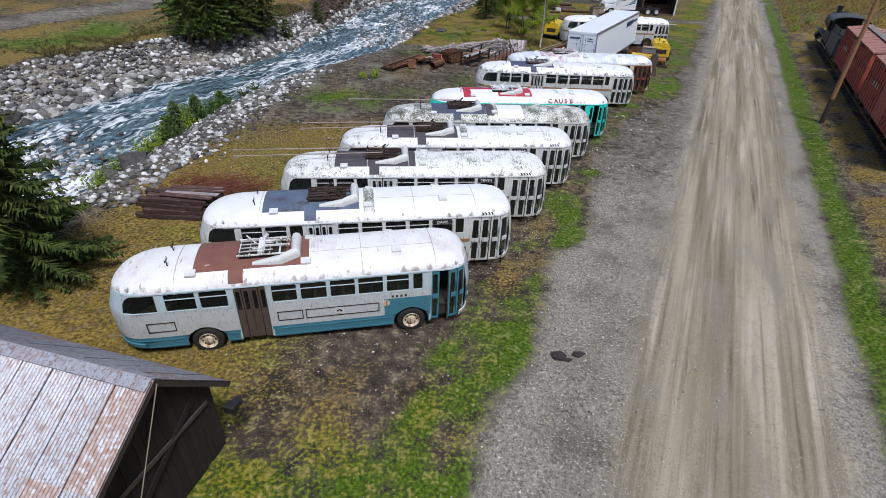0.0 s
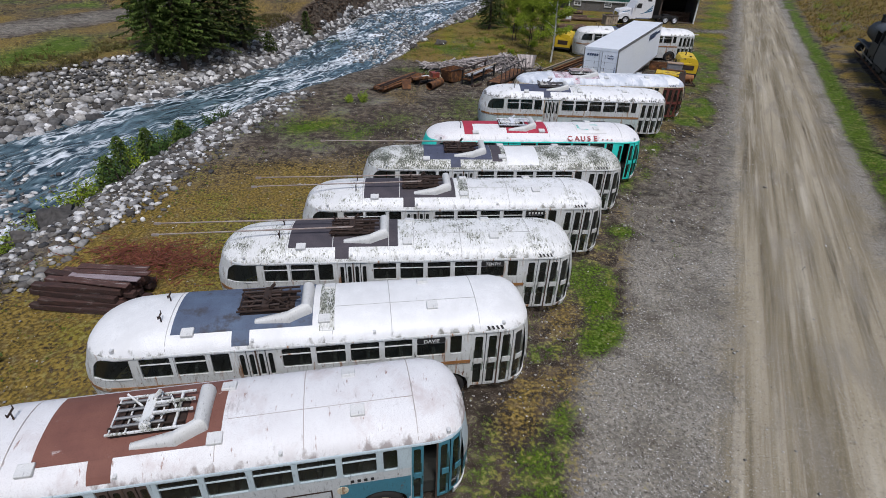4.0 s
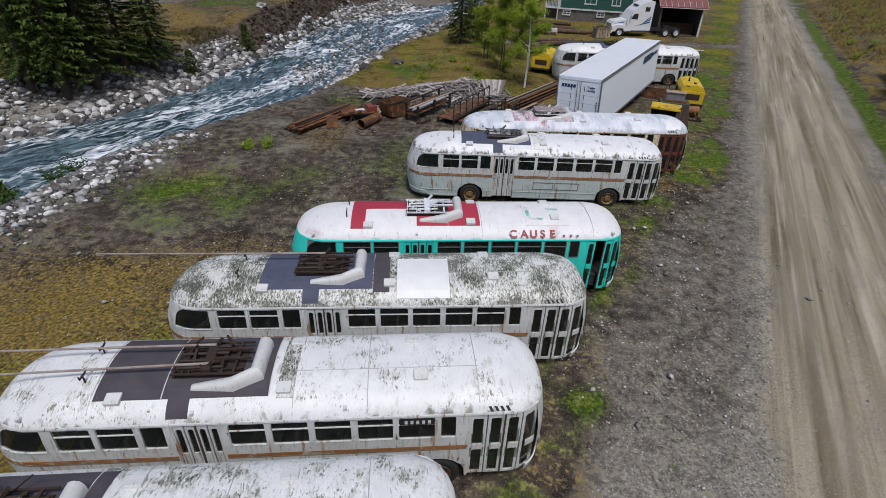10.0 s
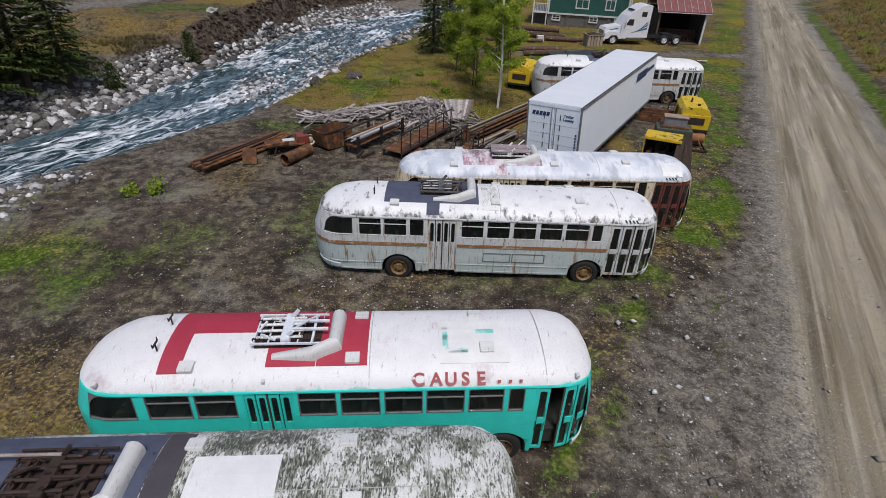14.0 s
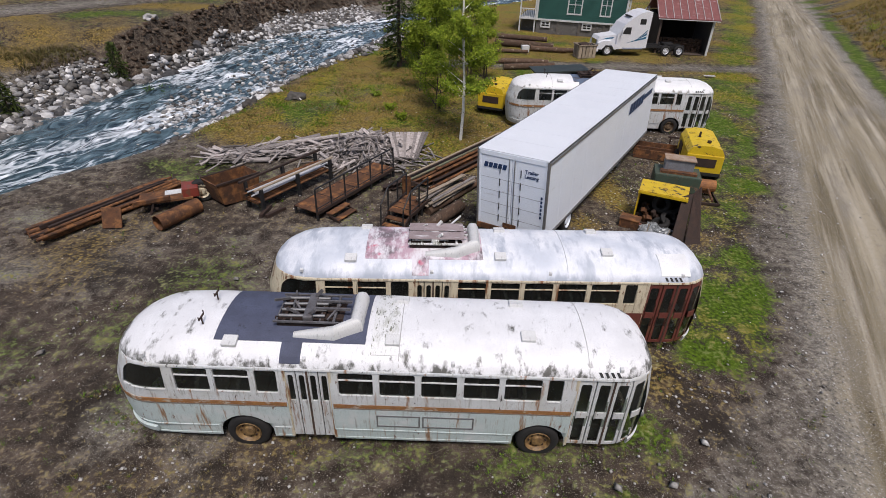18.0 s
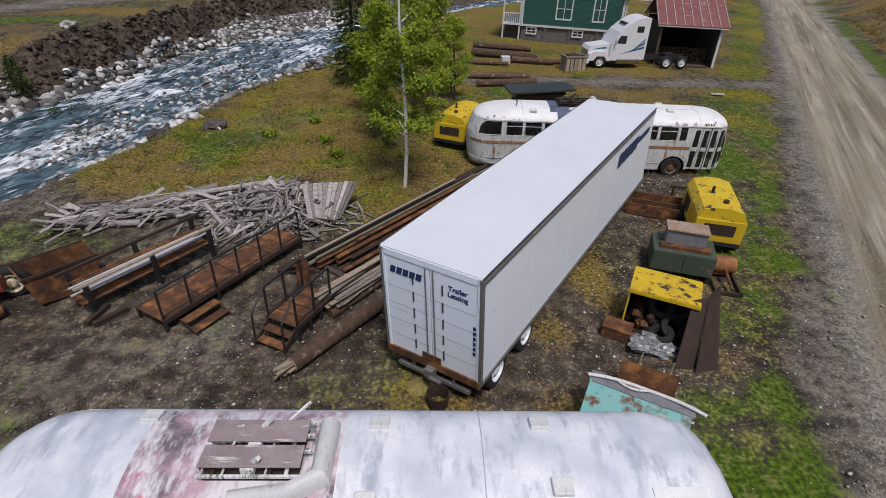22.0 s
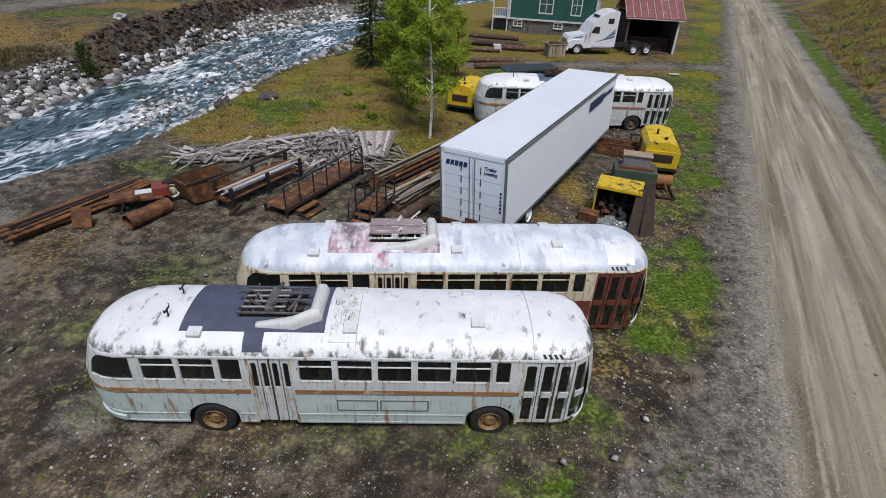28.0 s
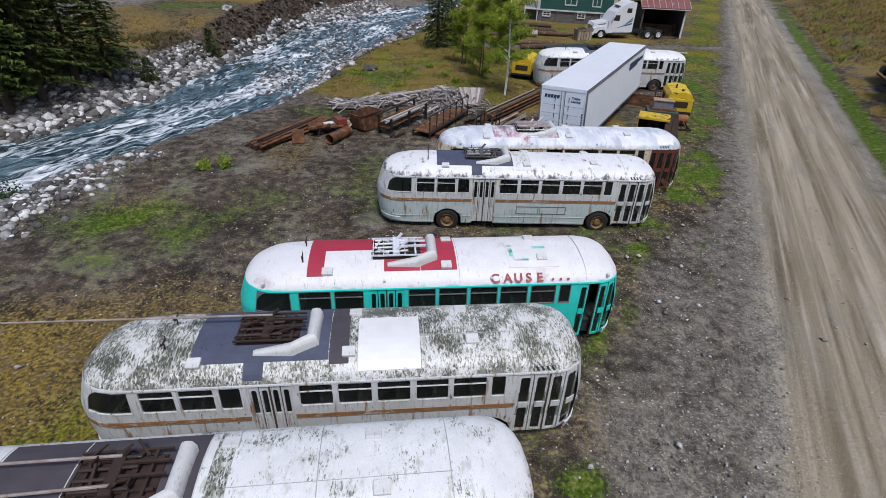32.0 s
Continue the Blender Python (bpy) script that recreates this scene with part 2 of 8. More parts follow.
# ---- ground, road and river ----
ROAD = (0.435, 0.9)          # the way the road runs
RIVER_Y = [-60, 5, 23, 30, 36, 43, 50, 56, 62, 67, 72, 80, 88, 96, 104, 112, 130, 200]
RIVER_R = [-30, -22, -19.2, -18.3, -17.6, -15.8, -11.7, -7.6, -5.5, -4.7, -3.9, -1.6, 1.2, 2.6, 5, 10, 25, 80]
RIVER_L = [-50, -36, -31.5, -30, -28.6, -25.4, -21.2, -17.4, -16.0, -15.5, -14.6, -12.9, -12.2, -9.0, -3.5, 1.5, 15, 66]
WATER = -1.5
FINE_Y = np.arange(-60, 200.1, 0.25)
FINE_R, FINE_L = (np.interp(FINE_Y, RIVER_Y, v).tolist() for v in (RIVER_R, RIVER_L))


def river_r(y):
    return FINE_R[min(max(int((y + 60) * 4 + 0.5), 0), 1040)]


def river_l(y):
    return FINE_L[min(max(int((y + 60) * 4 + 0.5), 0), 1040)]



def n2(x, y, s, z=0.0):
    return noise.noise((x * s, y * s, z))


def CUT_BAR(y):
    """How far back from the water the cut bank stands."""
    return 0.6 + 4.5 * sstep(90, 104, y)


def height(x, y):
    xr, xl = river_r(y), river_l(y)
    q = x * ROAD[1] - y * ROAD[0]
    z = 0.0
    if x > xr:
        z = lerp(-1.55, 0.0, (sstep(-0.3, 3.8, x - xr)))
        z -= 0.16 * math.exp(-((x - 7.5) / 7.0) ** 2 - ((y - 38.8) / 4.5) ** 2) if 28 < y < 50 else 0.0
    elif x < xl:
        cut = (sstep(73.2, 75.6, y)) * (1 - (sstep(118, 126, y)))
        wide, top = lerp(lerp(6.5, 4.5, sstep(56, 68, y)), 2.2, cut), lerp(1.0, 2.1, cut)
        d = xl - x
        a = (sstep(-0.3, wide, d))
        wob = 0.9 * n2(x, y, 0.35, 21.0)
        bar = CUT_BAR(y) + wob
        b = 0.3 * (sstep(-0.3, bar + 0.3, d)) + 0.7 * (sstep(bar, bar + 1.1, d)) * (0.86 + 0.28 * n2(x, y, 1.1, 33.0) * (1 - sstep(bar + 1.0, bar + 1.6, d)) + 0.14 * sstep(bar + 0.6, bar + 1.3, d))
        z = lerp(-1.55, top, lerp(a, b, cut)) + 0.02 * max(0.0, d - 8)
        z += (sstep(40, 70, d)) * 6
    if xl <= x <= xr:
        z = -1.55 - 0.5 * min(1.0, (x - xl) / 1.5, (xr - x) / 1.5)
    if q > 6.4:
        z += 0.5 * (sstep(7.0, 11.2, q))
        along = x * ROAD[0] + y * ROAD[1]
        foot = lerp(15.5, 10.0, (sstep(76, 84, along)))
        z += 0.42 * (q - foot) * (sstep(foot, foot + 2, q)) if q > foot else 0.0
    return z


def build_ground():
    def axis(lo, hi, step):
        core = list(np.arange(lo, hi, step))
        out = [1.5 * 1.35 ** i for i in range(1, 22)]
        return [lo - v for v in out[::-1]] + core + [hi] + [hi + v for v in out]

    xs, ys = axis(-46, 56, 0.45), axis(2, 120, 0.5)
    nx = len(xs)
    vs, zone = [], []
    for y in ys:
        for x in xs:
            near = -60 < x < 75 and -15 < y < 150
            z = height(x, y)
            q = x * ROAD[1] - y * ROAD[0]
            if near:
                on_road = (sstep(-0.2, 1.2, q) * (1 - sstep(5.6, 6.6, q)))
                z += (0.10 * n2(x, y, 0.35) + 0.05 * n2(x, y, 1.3, 4)) * (1 - 0.75 * on_road)
                z -= 0.05 * on_road * abs(math.sin(q * 1.6)) ** 6
                out = max(river_l(y) - x, 0) + max(x - river_r(y), 0)
                if 0 < out < 6:
                    z += 0.18 * n2(x, y, 0.9, 9) * (1 - out / 6)
            vs.append((x, y, z))
            zone.append(zones(x, y, q))
    fs, rs = [], []
    for j in range(len(ys) - 1):
        for i in range(nx - 1):
            f = (j * nx + i, j * nx + i + 1, (j + 1) * nx + i + 1, (j + 1) * nx + i)
            q = (xs[i] + xs[i + 1]) / 2 * ROAD[1] - (ys[j] + ys[j + 1]) / 2 * ROAD[0]
            (rs if 0.6 < q < 6.1 and -15 < ys[j] < 150 else fs).append(f)
    for name, faces, label, cat in (("ground", fs, "uneven yard of trodden gravel, mud and patchy grass", "ground"), ("road", rs, "straight grey-brown gravel road with worn wheel tracks", "road")):
        used = sorted({i for f in faces for i in f})
        idx = {v: i for i, v in enumerate(used)}
        me = bpy.data.meshes.new(name)
        me.from_pydata([vs[i] for i in used], [], [tuple(idx[i] for i in f) for f in faces])
        at = me.attributes.new("zone", "FLOAT_COLOR", "POINT")
        at.data.foreach_set("color", np.array([zone[i] for i in used], dtype=np.float32).ravel())
        me.polygons.foreach_set("use_smooth", [True] * len(me.polygons))
        me.materials.append(GROUND)
        tagged(new(name, me), label, cat, "", "structure")


def zones(x, y, q):
    """Shares of green grass, dry grass, grey gravel and pale road dust at a place."""
    xr, xl = river_r(y), river_l(y)
    a, b, c = n2(x, y, 0.2, 2.0), n2(x, y, 0.55, 7.0), n2(x, y, 0.13, 12.0)
    up = lambda lo, hi, v: (sstep(lo, hi, v))
    bell = lambda m, w, v: math.exp(-((v - m) / w) ** 2)
    green = dry = gravel = dust = 0.0
    if x > xr:
        d = x - xr
        edge = lerp(lerp(-2.9, -4.4, up(20, 29, y)), -1.3, up(35, 41, y)) + 0.9 * a + 0.5 * b
        gravel = up(edge - 0.5, edge + 0.8, q) * (1 - up(7.0, 7.7, q)) * (1 - 0.6 * up(19, 31, y) * (1 - up(-0.6, 1.0, q)))
        gravel = max(gravel, 0.3 * (1 - up(3, 8, d)) * (1 - up(64, 70, y)))
        dust = up(0.0, 1.3, q + 0.5 * b) * (1 - up(5.6, 7.0, q + 0.5 * b))
        inner = lerp(lerp(-5.4, -5.6, up(20, 29, y)), -4.6, up(35, 41, y))
        lush = lerp(0.7, 0.22, up(19, 25, y)) + 0.56 * up(39, 42.5, y)
        green = up(inner - 0.8, inner + 0.8, q + 0.8 * a) * (1 - up(edge - 0.5, edge + 0.6, q)) * (lush - 0.12 + 1.1 * b + 0.6 * a + 0.6 * n2(x, y, 1.3, 5.0))
        dry = up(inner - 0.8, inner + 0.8, q) * (1 - up(edge, edge + 1.2, q)) * (0.22 - 0.6 * b)
        green = max(green, bell(8.0, 0.75, q + 0.35 * a) * (0.95 + 0.6 * b))
        front = 1 - up(9.5, 14.5, y + 3 * a)
        green = max(green, front * up(-15, -9, q) * (1 - up(-4.8, -2.6, q + a)) * (0.24 + 0.9 * a + 0.5 * b))
        dry = max(dry, front * (1 - up(-4.6, -2.6, q)) * (0.2 - 0.9 * c + 0.4 * b))
        field = up(3.0, 6.0, d) * (1 - up(-10.5, -7.5, q))
        early = 1 - up(27, 36, y)
        dry = max(dry, field * (0.12 + 0.66 * early + 0.4 * a))
        gravel = max(gravel, field * (1 - early) * (0.14 + 0.6 * b + 0.4 * c))
        green = max(green, field * (0.06 + 0.06 * early - 0.7 * a + 0.4 * b))
        green = max(green, 0.8 * bell(-7.5, 3.4, x) * bell(38.6, 2.8, y) + 0.6 * b - 0.12 if y > 33 else 0.0)
        green = max(green, (0.36 + 0.5 * b) * bell(38, 1.0, y - 0.04 * x) * up(-12, -9, q) * (1 - up(-5, -3, q)))
        if y > 50:
            wild = up(53, 58, y + 0.25 * (x - 4)) * (1 - up(-13.5, -10.5, q)) * up(1.2, 4.0, d + 2.2 * a)
            e = n2(x, y, 0.42, 31.0)
            dry = max(dry, wild * (0.8 + 0.8 * a + 0.6 * e))
            green = max(green, wild * (0.3 - 0.6 * a + 0.9 * b - 0.4 * e))
        yard = up(42, 46, y) * (1 - up(-5, -3.5, q)) * up(-14, -10, q)
        dry = max(dry, yard * (0.22 + 0.9 * b))
        green = max(green, yard * (0.1 + 0.5 * a))
        if y > 63:
            lawn = up(64, 70, y) * (1 - up(-1.5, 0.0, q))
            dry = max(dry, lawn * (0.5 + 0.9 * a))
            green = max(green, lawn * (0.16 - 0.7 * a + 0.3 * b), lawn * bell(-2.6, 1.5, q) * (0.75 + 0.5 * b))
        drive = bell(77.0 + 0.06 * (x - 20), 1.7, y) * up(6, 10, x) * (1 - up(-0.5, 1.0, q))
        if drive > 0.3:
            green, dry, gravel = green * (1 - drive), dry * (1 - drive), max(gravel, drive * 0.55)
        dry = max(dry, up(8.4, 9.4, q) * (0.62 + 0.9 * b), up(14.5, 16, q) * (0.8 + a))
        gravel = max(gravel, 0.5 * bell(11.5, 2.2, q) + 0.3 * b if 8.5 < q < 14.5 else 0.0)
    elif x < xl:
        d = xl - x
        cut = up(73, 75.5, y) * (1 - up(118, 126, y))
        wob = 0.9 * n2(x, y, 0.35, 21.0) * cut
        bar = CUT_BAR(y) + 1.0
        lo = lerp(5.0, 2.6, up(56, 66, y))
        g = up(lerp(lo, bar, cut), lerp(lo + 2, bar + 0.5, cut), d + 0.8 * a * (1 - cut) - wob)
        gravel = 0.5 * cut * (1 - up(bar - 1.2, bar - 0.8, d)) * up(88, 98, y)
        green, dry = g * (0.5 - 1.0 * a - 0.35 * up(50, 66, y)), g * (0.42 + 0.9 * a)
        gravel = max(gravel, 0.9 * (1 - up(4.0, 6.0, d)) * (1 - up(62, 70, y)))
        path = bell(-61.3, 3.2, q)
        if path > 0.35:
            green = dry = 0.0
            gravel = max(gravel, 0.62 * path)
    return tuple(max(0.0, min(1.0, v)) for v in (green, dry, gravel, dust))


def ground_material():
    m = bpy.data.materials.new("yard_ground")
    m.use_nodes = True
    n, k = m.node_tree.nodes, m.node_tree.links
    p = n["Principled BSDF"]
    p.inputs["Roughness"].default_value = 0.95
    p.inputs["Specular IOR Level"].default_value = 0.2
    at = n.new("ShaderNodeAttribute")
    at.attribute_name = "zone"
    sp = n.new("ShaderNodeSeparateColor")
    k.new(at.outputs["Color"], sp.inputs[0])
    co = n.new("ShaderNodeTexCoord")

    def tex(sc, det=6.0, st=(1, 1, 1), rot=0.0):
        mp, turn = n.new("ShaderNodeMapping"), n.new("ShaderNodeMapping")
        mp.inputs["Scale"].default_value, turn.inputs["Rotation"].default_value = st, (0, 0, rot)
        k.new(co.outputs["Object"], turn.inputs["Vector"])
        k.new(turn.outputs[0], mp.inputs["Vector"])
        t = n.new("ShaderNodeTexNoise")
        t.inputs["Scale"].default_value, t.inputs["Detail"].default_value = sc, det
        k.new(mp.outputs[0], t.inputs["Vector"])
        return t.outputs[0]

    def rng(v, a, b, c=0.0, d=1.0):
        r = n.new("ShaderNodeMapRange")
        for i, w in zip(("From Min", "From Max", "To Min", "To Max"), (a, b, c, d)):
            r.inputs[i].default_value = w
        k.new(v, r.inputs["Value"])
        return r.outputs[0]

    def mix(f, a, b):
        x = n.new("ShaderNodeMix")
        x.data_type = "RGBA"
        k.new(f, x.inputs["Factor"])
        for v, s in ((a, x.inputs[6]), (b, x.inputs[7])):
            if isinstance(v, tuple):
                s.default_value = (*v, 1)
            else:
                k.new(v, s)
        return x.outputs[2]

    def add(a, b, f=1.0):
        x = n.new("ShaderNodeMath")
        x.operation = "MULTIPLY_ADD"
        k.new(b, x.inputs[0])
        x.inputs[1].default_value = f
        k.new(a, x.inputs[2])
        return x.outputs[0]

    big, mid, fine, grit, chip = tex(0.35), tex(2.2), tex(9.0, 8.0), tex(45.0, 4.0), tex(21.0, 3.0)
    dirt = mix(rng(mid, 0.35, 0.65), (0.022, 0.016, 0.0115), (0.086, 0.064, 0.048))
    dirt = mix(rng(grit, 0.58, 0.66), dirt, (0.2, 0.18, 0.15))
    dirt = mix(rng(fine, 0.60, 0.70), dirt, (0.095, 0.083, 0.067))
    dirt = mix(rng(big, 0.52, 0.68), dirt, (0.022, 0.017, 0.013))
    dirt = mix(rng(chip, 0.69, 0.72), dirt, (0.34, 0.32, 0.29))
    dirt = mix(rng(chip, 0.36, 0.31), dirt, (0.012, 0.009, 0.007))
    grav = mix(rng(fine, 0.35, 0.65), (0.12, 0.109, 0.088), (0.262, 0.243, 0.207))
    grav = mix(rng(grit, 0.58, 0.72), grav, (0.40, 0.395, 0.375))
    grav = mix(rng(big, 0.5, 0.7), grav, (0.09, 0.079, 0.062))
    grav = mix(rng(chip, 0.62, 0.66), grav, (0.46, 0.45, 0.43))
    grav = mix(rng(chip, 0.38, 0.33), grav, (0.05, 0.045, 0.037))
    turn = math.atan2(ROAD[0], ROAD[1])
    tracks, lanes, blot = tex(1.0, 8.0, (2.2, 0.09, 1), turn), tex(0.6, 5.0, (1.3, 0.05, 1), turn), tex(0.7, 7.0, (1.6, 0.35, 1), turn)
    dust = mix(rng(lanes, 0.38, 0.6), (0.135, 0.11, 0.064), (0.295, 0.256, 0.18))
    dust = mix(rng(tracks, 0.53, 0.74), dust, (0.41, 0.37, 0.29))
    dust = mix(rng(tracks, 0.41, 0.28), dust, (0.078, 0.063, 0.038))
    ruts = tex(2.6, 5.0, (2.4, 0.03, 1), turn)
    dust = mix(rng(ruts, 0.54, 0.86), dust, (0.38, 0.335, 0.255))
    dust = mix(rng(ruts, 0.45, 0.2), dust, (0.1, 0.08, 0.047))
    dust = mix(rng(blot, 0.52, 0.72), dust, (0.20, 0.178, 0.14))
    dust = mix(rng(grit, 0.56, 0.72), dust, (0.36, 0.345, 0.315))
    dust = mix(rng(chip, 0.64, 0.68), dust, (0.40, 0.38, 0.34))
    dust = mix(rng(chip, 0.37, 0.31), dust, (0.10, 0.084, 0.058))
    green = mix(rng(fine, 0.35, 0.65), (0.022, 0.041, 0.003), (0.088, 0.145, 0.008))
    green = mix(rng(mid, 0.55, 0.75), green, (0.14, 0.15, 0.018))
    dry = mix(rng(fine, 0.35, 0.65), (0.068, 0.048, 0.012), (0.26, 0.18, 0.038))
    dry = mix(rng(mid, 0.5, 0.7), dry, (0.105, 0.068, 0.026))

    def mask(s, soft=0.2, wf=0.75, wm=0.55):
        v = add(add(s, rng(fine, 0.25, 0.75, -0.5, 0.5), wf), rng(mid, 0.25, 0.75, -0.5, 0.5), wm)
        return rng(v, 0.5 - soft, 0.5 + soft)

    col = mix(mask(sp.outputs[2], 0.4, 0.2, 0.6), dirt, grav)
    col = mix(mask(sp.outputs[1]), col, dry)
    col = mix(mask(sp.outputs[0]), col, green)
    both = n.new("ShaderNodeMath")
    both.operation = "MULTIPLY"
    k.new(mask(sp.outputs[1]), both.inputs[0])
    k.new(mask(sp.outputs[0]), both.inputs[1])
    moss = mix(rng(fine, 0.35, 0.65), (0.085, 0.073, 0.006), (0.25, 0.2, 0.016))
    col = mix(both.outputs[0], col, moss)
    col = mix(mask(at.outputs["Alpha"], 0.45), col, dust)
    k.new(col, p.inputs["Base Color"])
    b = n.new("ShaderNodeBump")
    b.inputs["Strength"].default_value, b.inputs["Distance"].default_value = 0.55, 0.05
    k.new(add(add(fine, grit, 0.5), tracks, 0.3), b.inputs["Height"])
    k.new(b.outputs[0], p.inputs["Normal"])
    return m


GROUND = ground_material()
build_ground()


def water_material():
    m = bpy.data.materials.new("white_water")
    m.use_nodes = True
    n, k = m.node_tree.nodes, m.node_tree.links
    p = n["Principled BSDF"]
    p.inputs["Specular IOR Level"].default_value = 0.25
    uv = n.new("ShaderNodeAttribute")
    uv.attribute_name = "flow"

    def tex(sc, st, det=8.0, dist=0.6):
        mp = n.new("ShaderNodeMapping")
        mp.inputs["Scale"].default_value = st
        k.new(uv.outputs["Vector"], mp.inputs["Vector"])
        t = n.new("ShaderNodeTexNoise")
        t.inputs["Scale"].default_value, t.inputs["Detail"].default_value, t.inputs["Distortion"].default_value = sc, det, dist
        k.new(mp.outputs[0], t.inputs["Vector"])
        return t.outputs[0]

    def rng(v, a, b):
        r = n.new("ShaderNodeMapRange")
        r.inputs["From Min"].default_value, r.inputs["From Max"].default_value = a, b
        k.new(v, r.inputs["Value"])
        return r.outputs[0]

    def math2(op, a, b):
        x = n.new("ShaderNodeMath")
        x.operation = op
        k.new(a, x.inputs[0])
        if isinstance(b, float):
            x.inputs[1].default_value = b
        else:
            k.new(b, x.inputs[1])
        return x.outputs[0]

    big, streak, fine = tex(0.28, (1, 0.45, 1), 4.0), tex(0.85, (1.7, 0.6, 1), 8.0, 1.8), tex(4.0, (1.3, 0.4, 1), 5.0)
    s = math2("ADD", math2("MULTIPLY", big, 1.0), math2("ADD", streak, math2("MULTIPLY", fine, 0.2)))
    foam = rng(s, 1.11, 1.40)
    mx = n.new("ShaderNodeMix")
    mx.data_type = "RGBA"
    k.new(foam, mx.inputs["Factor"])
    dk = n.new("ShaderNodeMix")
    dk.data_type = "RGBA"
    k.new(rng(streak, 0.35, 0.65), dk.inputs["Factor"])
    dk.inputs[6].default_value, dk.inputs[7].default_value = (0.012, 0.023, 0.03, 1), (0.12, 0.185, 0.215, 1)
    k.new(dk.outputs[2], mx.inputs[6])
    mx.inputs[7].default_value = (0.86, 0.89, 0.93, 1)
    k.new(mx.outputs[2], p.inputs["Base Color"])
    rr = n.new("ShaderNodeMapRange")
    rr.inputs["To Min"].default_value, rr.inputs["To Max"].default_value = 0.14, 0.7
    k.new(foam, rr.inputs["Value"])
    k.new(rr.outputs[0], p.inputs["Roughness"])
    b = n.new("ShaderNodeBump")
    b.inputs["Strength"].default_value, b.inputs["Distance"].default_value = 0.8, 0.15
    k.new(s, b.inputs["Height"])
    k.new(b.outputs[0], p.inputs["Normal"])
    return m


def build_river():
    rows, flow = [], []
    for y in [*np.arange(-45, 4, 1.5), *np.arange(4, 150, 0.35)]:
        l, r = river_l(y), river_r(y)
        row = []
        for i in range(49):
            u = i / 48
            x = lerp(l - 0.4, r + 0.4, u)
            z = WATER + 0.2 * n2(x * 1.1, y * 0.5, 1.0) + 0.12 * n2(x * 2.4, y * 1.2, 1.0, 5)
            row.append((x, y, z))
            flow.append((x - (l + r) / 2, y, 0))
        rows.append(row)
    m = M().grid(rows)
    me = bpy.data.meshes.new("river")
    me.from_pydata(m.v, [], m.f)
    at = me.attributes.new("flow", "FLOAT_VECTOR", "POINT")
    at.data.foreach_set("vector", np.array(flow, dtype=np.float32).ravel())
    me.polygons.foreach_set("use_smooth", [True] * len(me.polygons))
    me.materials.append(water_material())
    tagged(new("water", me), "fast shallow mountain river with white rapids", "river", "", "structure")


build_river()

# ---- the trolley buses ----
# levels of the body: height, half width, how far the rear and the front end stand back there
LEVELS = [(0.30, 1.2, 0.12, -0.1), (0.75, 1.235, 0.03, -0.02), (1.12, 1.25, 0.0, 0.0), (1.42, 1.25, 0.0, 0.0), (1.56, 1.25, 0.01, -0.01), (1.69, 1.248, 0.025, -0.015),
          (2.325, 1.212, 0.25, -0.11), (2.36, 1.205, 0.27, -0.12),
          (2.44, 1.175, 0.34, -0.16), (2.55, 1.09, 0.5, -0.25), (2.65, 0.95, 0.78, -0.4), (2.73, 0.77, 1.15, -0.62), (2.785, 0.56, 1.6, -0.9), (2.825, 0.32, 2.2, -1.3), (2.84, 0.0004, 3.0, -1.8)]
# two makes of bus: where the body ends, the rear quarter window, the doors and the windows between them
MAKES = {
    "long": dict(ends=(-0.4, 11.38), quarter=(0.06, 1.1), front=(9.55, 11.12), rear=(3.58, 4.5),
                 windows=[(1.29, 2.04), (2.11, 2.87), (2.95, 3.44), (4.65, 5.40), (5.49, 6.26), (6.35, 7.12), (7.22, 7.98), (8.06, 8.85), (8.94, 9.29)]),
    "short": dict(ends=(-0.2, 11.05), quarter=(0.42, 1.44), front=(9.58, 10.8), rear=(3.58, 4.54),
                  windows=[(1.66, 2.54), (2.62, 3.43), (4.66, 5.43), (5.51, 6.32), (6.40, 7.19), (7.26, 8.06), (8.14, 8.88), (8.98, 9.32)]),
}
AXLES = (2.58, 8.94)
ARCH, HUB_Z = 0.58, 0.42
SILL, HEAD = 1.69, 2.325


def body_y(x, w, xr, xf):
    """Half width of the body at a place along it, with rounded ends."""
    if x < xr + 1.15:
        t = min(1.0, (xr + 1.15 - x) / 1.15)
        return w * (1 - t ** 2.3) ** (1 / 2.3)
    if x > xf - 0.95:
        t = min(1.0, (x - xf + 0.95) / 0.95)
        return w * (1 - t ** 2.6) ** (1 / 2.6)
    return w


def body_at(x, lev):
    """The skin at a place along the body: the ends lean in towards the roof, the middle stays upright."""
    z, w, back, front = LEVELS[lev] if isinstance(lev, int) else lev
    e0, e1 = MAKE["ends"]
    xr, xf = e0 + back, e1 + front
    even = xr + (x - e0) * (xf - xr) / (e1 - e0)
    upright = x + back * max(0.0, 1 - (x - e0) / 1.8) ** 1.5 + front * max(0.0, 1 - (e1 - x) / 1.8) ** 1.5
    xx = lerp(upright, even, sstep(2.36, 2.65, z))
    return xx, body_y(xx, w, xr, xf), z


def level_at(z):
    return tuple(float(np.interp(z, [l[0] for l in LEVELS], [l[i] for l in LEVELS])) for i in range(4))


def roof_z(y):
    return float(np.interp(-abs(y), [-l[1] for l in LEVELS[7:]], [l[0] for l in LEVELS[7:]]))


